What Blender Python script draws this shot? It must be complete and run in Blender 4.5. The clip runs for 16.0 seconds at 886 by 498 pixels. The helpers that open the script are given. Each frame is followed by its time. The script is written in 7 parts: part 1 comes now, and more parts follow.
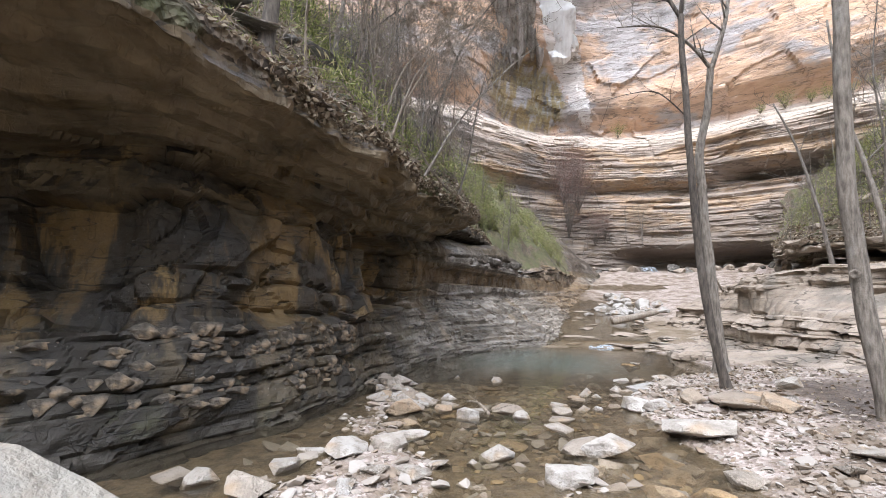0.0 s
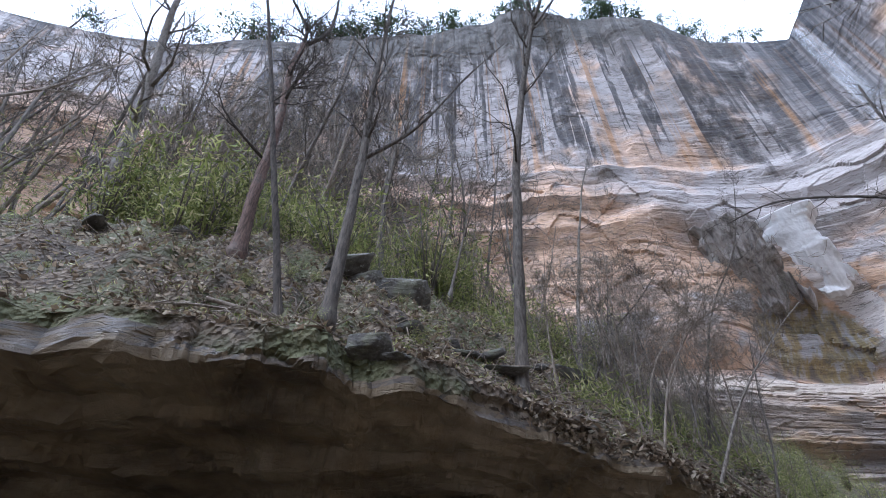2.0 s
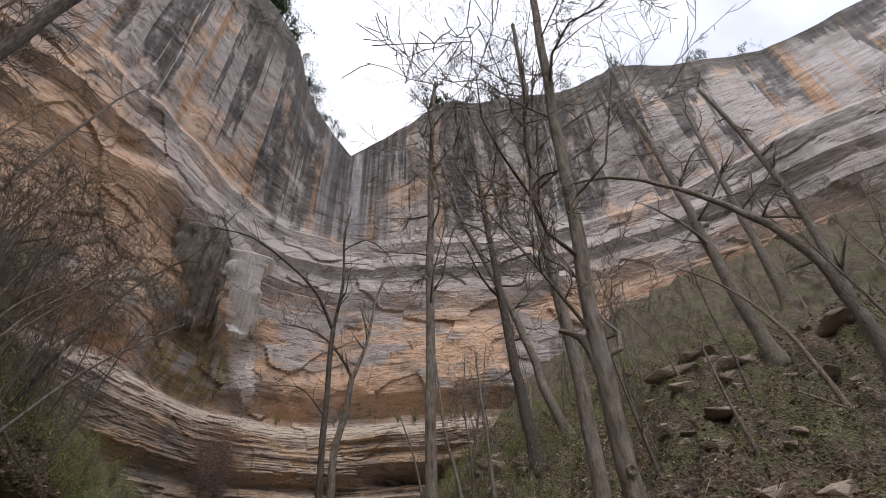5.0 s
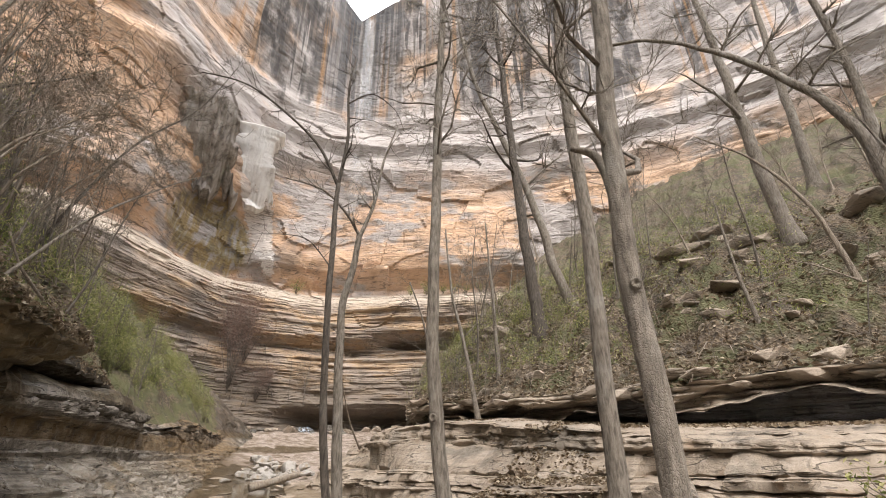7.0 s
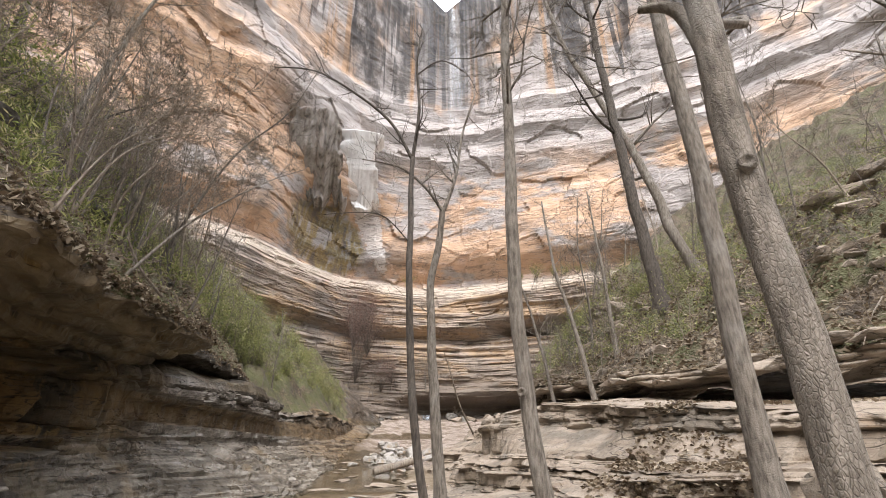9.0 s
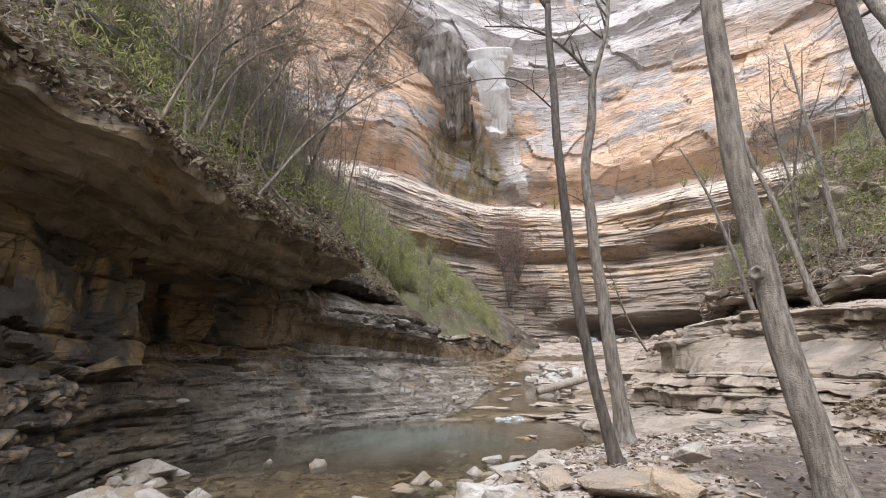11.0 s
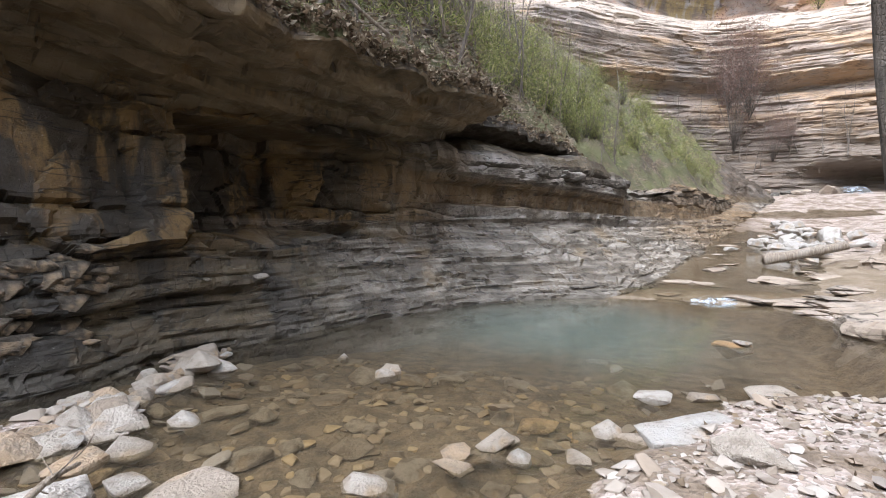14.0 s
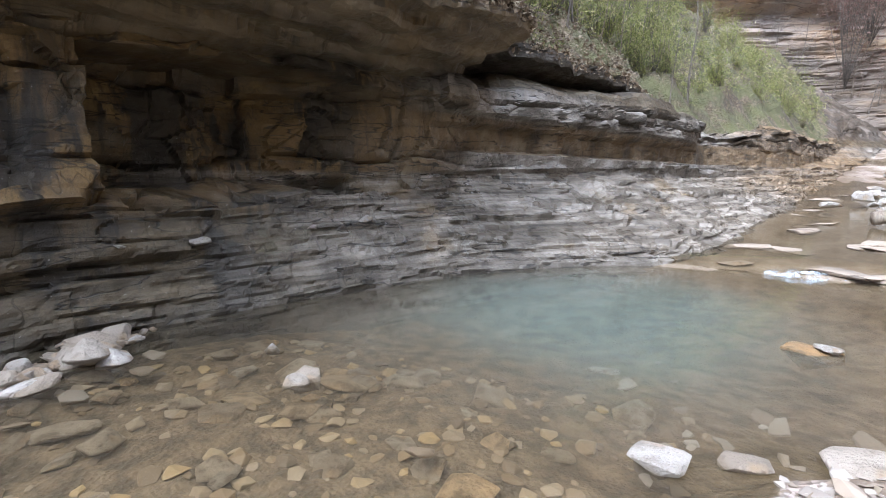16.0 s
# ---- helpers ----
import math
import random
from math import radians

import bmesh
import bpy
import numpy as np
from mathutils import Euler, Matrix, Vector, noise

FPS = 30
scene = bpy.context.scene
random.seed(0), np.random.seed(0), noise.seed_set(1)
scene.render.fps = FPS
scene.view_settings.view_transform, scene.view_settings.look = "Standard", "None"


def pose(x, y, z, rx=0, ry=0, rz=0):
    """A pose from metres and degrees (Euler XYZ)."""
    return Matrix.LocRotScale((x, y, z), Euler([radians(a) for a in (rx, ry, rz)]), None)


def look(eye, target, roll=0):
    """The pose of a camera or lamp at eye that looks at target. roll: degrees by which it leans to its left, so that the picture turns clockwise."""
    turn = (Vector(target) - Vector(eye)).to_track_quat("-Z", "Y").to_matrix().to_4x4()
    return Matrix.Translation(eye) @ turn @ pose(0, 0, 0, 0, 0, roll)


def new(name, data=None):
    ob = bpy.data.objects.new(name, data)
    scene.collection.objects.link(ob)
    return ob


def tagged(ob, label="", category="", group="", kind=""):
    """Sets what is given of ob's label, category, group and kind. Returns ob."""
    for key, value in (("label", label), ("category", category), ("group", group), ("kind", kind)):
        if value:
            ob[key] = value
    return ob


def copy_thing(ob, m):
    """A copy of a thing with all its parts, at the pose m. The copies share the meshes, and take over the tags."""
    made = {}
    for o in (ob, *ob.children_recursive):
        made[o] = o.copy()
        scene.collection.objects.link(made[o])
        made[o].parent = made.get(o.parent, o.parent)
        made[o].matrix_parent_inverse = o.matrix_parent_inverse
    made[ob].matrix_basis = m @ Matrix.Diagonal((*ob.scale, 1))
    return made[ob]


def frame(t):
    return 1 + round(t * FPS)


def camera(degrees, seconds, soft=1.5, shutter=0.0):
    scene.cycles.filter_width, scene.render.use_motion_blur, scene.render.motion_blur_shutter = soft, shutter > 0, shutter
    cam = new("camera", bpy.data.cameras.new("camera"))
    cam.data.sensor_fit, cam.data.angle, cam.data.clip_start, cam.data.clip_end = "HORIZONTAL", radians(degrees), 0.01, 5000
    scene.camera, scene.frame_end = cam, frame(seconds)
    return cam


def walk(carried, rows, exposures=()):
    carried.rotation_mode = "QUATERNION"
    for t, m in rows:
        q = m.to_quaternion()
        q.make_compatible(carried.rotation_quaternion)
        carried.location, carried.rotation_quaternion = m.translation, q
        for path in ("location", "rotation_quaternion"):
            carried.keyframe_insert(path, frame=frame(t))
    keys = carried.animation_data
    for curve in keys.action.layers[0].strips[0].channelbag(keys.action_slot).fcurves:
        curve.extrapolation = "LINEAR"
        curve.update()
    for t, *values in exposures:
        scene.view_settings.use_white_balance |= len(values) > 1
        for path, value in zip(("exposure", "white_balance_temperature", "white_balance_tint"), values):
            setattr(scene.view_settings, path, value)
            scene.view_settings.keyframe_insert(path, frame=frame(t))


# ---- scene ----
cam = camera(86.7, 16.0, soft=0.95)
PATH = [
    (0, (0.082, -0.155, 1.675), (-0.035, 1.832, 1.869), 0.7),
    (0.5, (0.113, -0.266, 1.847), (-0.327, 1.613, 2.372), 1.1),
    (1, (0.143, -0.365, 1.887), (-0.634, 1.270, 2.737), 0.8),
    (1.5, (0.176, -0.449, 1.903), (-0.795, 0.896, 3.021), 1.0),
    (2, (0.211, -0.472, 1.931), (-0.670, 0.767, 3.230), 0.9),
    (2.5, (0.263, -0.417, 1.945), (-0.382, 0.851, 3.350), 0.4),
    (3, (0.354, -0.405, 1.923), (0.014, 0.937, 3.366), -0.3),
    (3.5, (0.419, -0.443, 1.896), (0.441, 0.968, 3.314), -0.4),
    (4, (0.341, -0.576, 1.783), (0.855, 0.744, 3.194), -0.4),
    (4.2, (0.341, -0.598, 1.777), (1.062, 0.623, 3.187), -0.3),
    (6.3, (0.530, -0.031, 1.451), (1.588, 1.393, 2.375), -0.3),
    (6.5, (0.614, -0.007, 1.434), (1.650, 1.459, 2.315), -0.5),
    (7, (0.839, 0.003, 1.406), (1.887, 1.491, 2.235), -0.5),
    (7.5, (1.008, -0.053, 1.466), (1.933, 1.534, 2.257), -0.7),
    (8, (1.230, -0.006, 1.390), (1.997, 1.669, 2.167), -0.3),
    (8.2, (1.337, 0.032, 1.299), (2.083, 1.705, 2.101), -0.3),
    (10.3, (1.922, 1.662, 1.350), (2.193, 3.524, 2.028), -0.3),
    (10.5, (1.911, 1.811, 1.314), (2.105, 3.697, 1.948), -0.2),
    (11, (2.076, 2.215, 1.211), (2.148, 4.146, 1.727), -0.2),
    (11.5, (2.172, 2.794, 1.118), (2.169, 4.749, 1.540), -0.2),
    (12, (2.357, 3.255, 1.124), (2.219, 5.229, 1.414), -0.2),
    (12.5, (2.605, 3.608, 1.126), (2.305, 5.571, 1.371), -0.0),
    (13, (2.742, 4.183, 1.138), (2.275, 6.124, 1.256), 0.1),
    (13.5, (2.827, 4.608, 1.295), (2.186, 6.503, 1.301), 0.1),
    (14, (2.836, 5.144, 1.445), (2.097, 7.001, 1.363), 0.1),
    (14.5, (2.795, 5.569, 1.427), (2.020, 7.406, 1.275), 0.1),
    (15, (2.865, 5.941, 1.384), (1.966, 7.717, 1.190), 0.1),
    (15.5, (3.058, 6.359, 1.413), (2.073, 8.082, 1.168), -0.0),
    (16, (3.184, 6.867, 1.498), (2.205, 8.586, 1.205), 0.0),
]
EXPOSURES = [(0.0, 1.27, 6000, 14), (1.0, 1.66, 5700, 14), (1.6, 1.48, 5450, 15), (2.0, 0.62, 5300, 16), (2.5, -0.4, 5400, 16), (3.0, -0.86, 5900, 16), (4.2, -0.7, 6200, 19), (6.3, 0.56, 7250, 15), (7.2, 0.95, 6950, 14), (8.2, 1.03, 6800, 14), (11.0, 1.1, 6250, 14), (14.0, 1.45, 6000, 14), (16.0, 1.78, 5650, 14)]
walk(cam, [(t, look(eye, target, roll)) for t, eye, target, roll in PATH], EXPOSURES)

# ---- world and light ----
world = bpy.data.worlds.new("overcast_sky")
scene.world = world
world.use_nodes = True
wn, wl = world.node_tree.nodes, world.node_tree.links
wn.clear()
SUN_EL, SUN_AZ = 52, 202          # degrees; azimuth clockwise from ahead
sky = wn.new("ShaderNodeTexSky")
sky.sky_type, sky.sun_disc = "NISHITA", False
sky.sun_elevation, sky.sun_rotation = radians(SUN_EL), radians(SUN_AZ)
clouds = wn.new("ShaderNodeTexNoise")
clouds.inputs["Scale"].default_value, clouds.inputs["Detail"].default_value = 2.2, 6
ramp = wn.new("ShaderNodeValToRGB")
ramp.color_ramp.elements[0].position, ramp.color_ramp.elements[1].position = 0.34, 0.62
ramp.color_ramp.elements[0].color, ramp.color_ramp.elements[1].color = (0.45, 0.45, 0.45, 1), (1, 1, 1, 1)
mix = wn.new("ShaderNodeMix")
mix.data_type = "RGBA"
mix.inputs["B"].default_value = (9.2, 9.9, 10.6, 1)
bg = wn.new("ShaderNodeBackground")
bg.inputs["Strength"].default_value = 0.215
wo = wn.new("ShaderNodeOutputWorld")
wl.new(clouds.outputs["Fac"], ramp.inputs["Fac"])
wl.new(ramp.outputs["Color"], mix.inputs["Factor"])
wl.new(sky.outputs["Color"], mix.inputs["A"])
wl.new(mix.outputs["Result"], bg.inputs["Color"])
wl.new(bg.outputs["Background"], wo.inputs["Surface"])

sun = new("sun", bpy.data.lights.new("sun", "SUN"))
sun.data.energy, sun.data.angle, sun.data.color = 2.0, radians(40), (1.0, 0.96, 0.9)
_a, _e = radians(SUN_AZ), radians(SUN_EL)
sun.matrix_world = look((40 * math.sin(_a) * math.cos(_e), 40 * math.cos(_a) * math.cos(_e), 40 * math.sin(_e)), (0, 0, 0))


# ---- noise and mesh helpers ----
def hashed(*ks):
    """Pseudo-random numbers in 0..1 from whole numbers."""
    h = np.zeros(np.broadcast(*ks).shape, np.uint64) + np.uint64(1469598103)
    for k in ks:
        h = (h ^ np.asarray(k, np.int64).astype(np.uint64)) * np.uint64(1099511628211)
        h ^= h >> np.uint64(29)
    h = (h * np.uint64(0x9E3779B97F4A7C15)) ^ (h >> np.uint64(31))
    return ((h >> np.uint64(20)) & np.uint64(0xFFFFF)).astype(float) / 0xFFFFF


def vn(x, y, z, seed=0):
    """Smooth value noise, -1..1."""
    x, y, z = np.broadcast_arrays(np.asarray(x, float), np.asarray(y, float), np.asarray(z, float))
    i, j, k = np.floor(x), np.floor(y), np.floor(z)
    f, g, h = x - i, y - j, z - k
    f, g, h = (a * a * (3 - 2 * a) for a in (f, g, h))
    i, j, k = (a.astype(np.int64) for a in (i, j, k))
    out = 0
    for a in (0, 1):
        for b in (0, 1):
            for c in (0, 1):
                out = out + (f if a else 1 - f) * (g if b else 1 - g) * (h if c else 1 - h) * hashed(i + a, j + b, k + c, seed)
    return out * 2 - 1


def fbm(x, y, z, seed=0, octaves=4, gain=0.5):
    total, amp = 0, 1.0
    for o in range(octaves):
        total = total + amp * vn(np.asarray(x) * 2 ** o, np.asarray(y) * 2 ** o, np.asarray(z) * 2 ** o, seed + 17 * o)
        amp *= gain
    return total


def layers(z0, z1, thin, thick, seed):
    """Bed boundaries from z0 to z1, with random thicknesses."""
    r = random.Random(seed)
    zs = [z0]
    while zs[-1] < z1:
        zs.append(zs[-1] + r.uniform(thin, thick) * (0.5 if r.random() < 0.35 else 1))
    return np.array(zs)


def bedding(s, z, zb, seed, bed=0.1, block=0.08, length=1.0, joint=0.06, width=0.03):
    """How far bedded rock stands proud at s along and z up: beds, blocks within the beds, and open joints between them."""
    s, z = np.asarray(s, float), np.asarray(z, float)
    zz = z + 0.35 * bed * vn(s * 0.7 / length, z * 0.1, 3.3, seed) + 0.12 * bed * vn(s * 4 / length, z, 1.3, seed + 5)
    i = np.clip(np.searchsorted(zb, zz) - 1, 0, len(zb) - 2)
    lo, hi = zb[i], zb[i + 1]
    edge = np.minimum(zz - lo, hi - zz)
    ln = length * (0.6 + 0.9 * hashed(i, seed + 1))
    q = s / ln + hashed(i, seed + 2) * 7 + 0.12 * vn(s * 3 / length, zz * 2, 0, seed + 3)
    b = np.floor(q)
    side = np.minimum(q - b, b + 1 - q) * ln
    out = bed * (2 * hashed(i, seed + 4) - 1) + block * (2 * hashed(i, b.astype(np.int64), seed + 6) - 1)
    out = out - joint * np.exp(-(edge / width) ** 2) - 0.6 * joint * np.exp(-(side / width) ** 2) * (hashed(i, b.astype(np.int64), seed + 8) > 0.35)
    return out


def facets(x, y, z, seed):
    """Angular facets: a random height and slope for each irregular cell."""
    x, y, z = np.broadcast_arrays(np.asarray(x, float), np.asarray(y, float), np.asarray(z, float))
    i, j, k = np.floor(x).astype(np.int64), np.floor(y).astype(np.int64), np.floor(z).astype(np.int64)
    best, val = np.full(x.shape, 9.0), np.zeros(x.shape)
    for a in (-1, 0, 1):
        for b in (-1, 0, 1):
            for c in (-1, 0, 1):
                ci, cj, ck = i + a, j + b, k + c
                px, py, pz = ci + hashed(ci, cj, ck, seed), cj + hashed(ci, cj, ck, seed + 1), ck + hashed(ci, cj, ck, seed + 2)
                d = (x - px) ** 2 + (y - py) ** 2 + (z - pz) ** 2
                v = hashed(ci, cj, ck, seed + 3) * 2 - 1 + (hashed(ci, cj, ck, seed + 4) - .5) * (z - pz) * 1.6 + (hashed(ci, cj, ck, seed + 5) - .5) * (y - py) * 1.6
                val = np.where(d < best, v, val)
                best = np.minimum(best, d)
    return val


def grid_mesh(name, P, material, smooth=True, flip=False):
    """A mesh from an n x m grid of points."""
    n, m = P.shape[:2]
    a = (np.arange(n - 1)[:, None] * m + np.arange(m - 1)[None, :]).ravel()
    quads = np.stack([a, a + 1, a + m + 1, a + m], 1)
    if flip:
        quads = quads[:, ::-1]
    me = bpy.data.meshes.new(name)
    me.vertices.add(n * m)
    me.vertices.foreach_set("co", np.ascontiguousarray(P, np.float32).ravel())
    me.loops.add(quads.size)
    me.loops.foreach_set("vertex_index", quads.ravel().astype(np.int32))
    me.polygons.add(len(quads))
    me.polygons.foreach_set("loop_start", np.arange(0, quads.size, 4, dtype=np.int32))
    me.polygons.foreach_set("use_smooth", np.full(len(quads), smooth))
    me.update(calc_edges=True)
    me.materials.append(material)
    return me


def raw_mesh(name, verts, faces, material, smooth=False):
    me = bpy.data.meshes.new(name)
    me.from_pydata([tuple(v) for v in verts], [], [tuple(f) for f in faces])
    if smooth:
        me.polygons.foreach_set("use_smooth", np.ones(len(me.polygons), bool))
    me.materials.append(material)
    me.update()
    return me


def thing(name, me, label, category, kind="", group=""):
    return tagged(new(name, me), label, category, group, kind)


def part(name, me, parent, label=""):
    ob = new(name, me)
    ob.parent = parent
    return tagged(ob, label)


def smooth_rows(rows, u):
    """Catmull-Rom through rows (n x k) at parameters u in 0..n-1."""
    rows = np.asarray(rows, float)
    n = len(rows)
    i = np.clip(np.floor(u).astype(int), 0, n - 2)
    f = (u - i)[:, None]
    p0, p1, p2, p3 = rows[np.maximum(i - 1, 0)], rows[i], rows[i + 1], rows[np.minimum(i + 2, n - 1)]
    return 0.5 * (2 * p1 + (p2 - p0) * f + (2 * p0 - 5 * p1 + 4 * p2 - p3) * f ** 2 + (3 * p1 - p0 - 3 * p2 + p3) * f ** 3)


def normals(P):
    du, dv = np.gradient(P, axis=0), np.gradient(P, axis=1)
    n = np.cross(du, dv)
    return n / np.maximum(np.linalg.norm(n, axis=2, keepdims=True), 1e-9)


# ---- materials ----
class Shader:
    """A node material with short calls for building it."""

    def __init__(self, name, rough=0.85):
        self.m = bpy.data.materials.new(name)
        self.m.use_nodes = True
        self.nt = self.m.node_tree
        self.n, self.l = self.nt.nodes, self.nt.links
        self.b = self.n["Principled BSDF"]
        self.b.inputs["Roughness"].default_value = rough
        self.pos = self.n.new("ShaderNodeNewGeometry").outputs["Position"]

    def put(self, socket, value):
        if hasattr(value, "links"):
            self.l.new(value, socket)
        else:
            socket.default_value = value

    def scaled(self, sx, sy, sz, at=None):
        v = self.n.new("ShaderNodeVectorMath")
        v.operation = "MULTIPLY"
        self.put(v.inputs[0], at or self.pos)
        v.inputs[1].default_value = (sx, sy, sz)
        return v.outputs[0]

    def noise(self, scale, detail=5, at=None, rough=0.6, distortion=0.0):
        t = self.n.new("ShaderNodeTexNoise")
        self.put(t.inputs["Vector"], at or self.pos)
        t.inputs["Scale"].default_value, t.inputs["Detail"].default_value = scale, detail
        t.inputs["Roughness"].default_value, t.inputs["Distortion"].default_value = rough, distortion
        return t.outputs["Fac"]

    def ramp(self, fac, *stops):
        r = self.n.new("ShaderNodeValToRGB")
        self.put(r.inputs["Fac"], fac)
        el = r.color_ramp.elements
        while len(el) < len(stops):
            el.new(0.5)
        for e, (p, c) in zip(el, stops):
            e.position = p
            e.color = (*c, 1) if hasattr(c, "__len__") else (c, c, c, 1)
        return r.outputs["Color"]

    def mix(self, fac, a, b, how="MIX"):
        x = self.n.new("ShaderNodeMix")
        x.data_type, x.blend_type = "RGBA", how
        self.put(x.inputs["Factor"], fac)
        for s, v in (("A", a), ("B", b)):
            sock = [i for i in x.inputs if i.name == s and i.type == "RGBA"][0]
            self.put(sock, (*v, 1) if isinstance(v, tuple) and len(v) == 3 else v)
        return [o for o in x.outputs if o.type == "RGBA"][0]

    def math(self, how, a, b=0.0, clamp=False):
        x = self.n.new("ShaderNodeMath")
        x.operation, x.use_clamp = how, clamp
        self.put(x.inputs[0], a)
        self.put(x.inputs[1], b)
        return x.outputs[0]

    def span(self, value, lo, hi):
        """0..1 as value goes from lo to hi."""
        x = self.n.new("ShaderNodeMapRange")
        x.interpolation_type = "SMOOTHSTEP"
        self.put(x.inputs["Value"], value)
        x.inputs["From Min"].default_value, x.inputs["From Max"].default_value = lo, hi
        return x.outputs["Result"]

    def cracks(self, at, width=0.010, detail=3, rough=0.55):
        """Thin wandering lines, 1 on the line."""
        n = self.noise(1.0, detail, at, rough)
        return self.span(self.math("ABSOLUTE", self.math("SUBTRACT", n, 0.5)), width, width * 0.35)

    def axis(self, which):
        s = self.n.new("ShaderNodeSeparateXYZ")
        self.put(s.inputs[0], self.pos)
        return s.outputs[which]

    def up(self):
        g = self.n.new("ShaderNodeNewGeometry")
        s = self.n.new("ShaderNodeSeparateXYZ")
        self.l.new(g.outputs["Normal"], s.inputs[0])
        return s.outputs["Z"]

    def local(self):
        return self.n.new("ShaderNodeTexCoord").outputs["Object"]

    def each(self):
        return self.n.new("ShaderNodeObjectInfo").outputs["Random"]

    def island(self):
        return self.n.new("ShaderNodeNewGeometry").outputs["Random Per Island"]

    def bump(self, height, strength=0.5, distance=0.02):
        b = self.n.new("ShaderNodeBump")
        b.inputs["Strength"].default_value, b.inputs["Distance"].default_value = strength, distance
        self.put(b.inputs["Height"], height)
        self.l.new(b.outputs["Normal"], self.b.inputs["Normal"])

    def done(self, colour, rough=None):
        self.put(self.b.inputs["Base Color"], colour if hasattr(colour, "links") else (*colour, 1))
        if rough is not None:
            self.put(self.b.inputs["Roughness"], rough)
        return self.m


def cliff_material():
    s = Shader("cliff_sandstone", 0.9)
    z = s.axis("Z")
    flat = s.scaled(0.13, 0.13, 0.62)
    fine = s.scaled(0.30, 0.30, 1.15)
    wide = s.noise(0.045, 4)
    warp = s.math("ADD", z, s.math("MULTIPLY", s.math("SUBTRACT", wide, 0.5), 14))
    bands = s.noise(1.0, 6, flat, 0.65)
    beds = s.noise(1.0, 5, fine, 0.65)
    grey = s.ramp(beds, (0.3, (0.344, 0.308, 0.288)), (0.5, (0.412, 0.376, 0.358)), (0.7, (0.448, 0.416, 0.398)))
    buff = s.ramp(beds, (0.28, (0.42, 0.273, 0.185)), (0.5, (0.596, 0.401, 0.268)), (0.72, (0.622, 0.472, 0.388)))
    low = s.ramp(bands, (0.32, (0.19, 0.143, 0.11)), (0.43, (0.41, 0.288, 0.182)), (0.51, (0.355, 0.297, 0.25)), (0.58, (0.275, 0.215, 0.17)), (0.68, (0.43, 0.327, 0.23)))
    # buff belts and grey belts by height, with wandering borders
    belt = s.math("MULTIPLY", s.span(warp, 20, 24), s.span(s.math("SUBTRACT", warp, s.math("MULTIPLY", s.span(s.axis("X"), 8, -12), 10)), 41, 34))
    lean = s.math("MULTIPLY", s.span(s.axis("X"), 6, -8), 0.07)
    patch = s.span(s.math("ADD", s.noise(0.10, 5, s.scaled(0.7, 0.7, 1.6), 0.65), lean), 0.42, 0.50)
    col = s.mix(s.math("MULTIPLY", belt, patch), grey, buff)
    high = s.math("MULTIPLY", s.span(s.noise(0.09, 4), 0.52, 0.64), s.span(z, 40, 50))
    col = s.mix(s.math("MULTIPLY", high, 0.8), col, buff)
    col = s.mix(s.span(z, 22.4, 19.5), col, low)
    # seep streaks hanging from the rim, straight down the curved face
    bend = s.math("MULTIPLY", s.math("ARCTAN2", s.math("SUBTRACT", s.axis("X"), 0.5), s.math("ADD", s.axis("Y"), 0.3)), 57)
    face = s.n.new("ShaderNodeCombineXYZ")
    s.put(face.inputs[0], bend)
    s.put(face.inputs[2], z)
    face = face.outputs[0]
    streak = s.noise(1.0, 4, s.scaled(0.21, 1, 0.010, face), 0.68)
    thin = s.noise(1.0, 4, s.scaled(1.2, 1, 0.03, face), 0.6)
    edge = s.math("MULTIPLY", s.math("SUBTRACT", s.noise(0.5, 6, s.scaled(1, 1, 0.5, face), 0.7), 0.5), 12)
    slow = s.math("MULTIPLY", s.math("SUBTRACT", s.noise(1.0, 2, s.scaled(0.12, 1, 0.0, face)), 0.5), 44)
    tongue = s.math("ADD", s.math("ADD", z, edge), s.math("ADD", slow, s.math("MULTIPLY", s.math("SUBTRACT", s.span(streak, 0.45, 0.55), 0.5), 27)))
    st = s.math("MULTIPLY", s.span(tongue, 65, 68), s.span(s.math("ADD", z, edge), 46, 51))
    st = s.math("MULTIPLY", st, s.span(s.noise(0.4, 5, s.scaled(1, 1, 0.45, face), 0.65), 0.36, 0.52))
    st = s.math("MULTIPLY", st, s.ramp(thin, (0.34, 0.7), (0.5, 1.0)))
    col = s.mix(s.math("MULTIPLY", st, 0.88), col, (0.055, 0.054, 0.057))
    fine_st = s.math("MULTIPLY", s.span(thin, 0.56, 0.64), s.span(z, 44, 56))
    col = s.mix(s.math("MULTIPLY", fine_st, 0.15), col, (0.10, 0.092, 0.088))
    ochre = s.noise(1.0, 4, s.scaled(0.5, 1, 0.012, s.scaled(1, 1, 1, face)), 0.6)
    ochre = s.math("MULTIPLY", s.span(ochre, 0.56, 0.64), s.span(s.math("ADD", z, edge), 47, 55))
    col = s.mix(s.math("MULTIPLY", ochre, 0.6), col, (0.47, 0.25, 0.10))
    cap = s.span(s.math("ADD", z, s.math("MULTIPLY", s.noise(0.2, 4), 14)), 78, 85)
    col = s.mix(s.math("MULTIPLY", cap, 0.8), col, (0.075, 0.07, 0.06))
    stain = s.span(s.noise(0.16, 5, s.scaled(1, 1, 0.6)), 0.53, 0.66)
    col = s.mix(s.math("MULTIPLY", stain, 0.55), col, (0.15, 0.135, 0.125))
    # mossy wet hollow beside the tufa
    hx = s.math("DIVIDE", s.math("SUBTRACT", s.axis("X"), 7.2), 5.6)
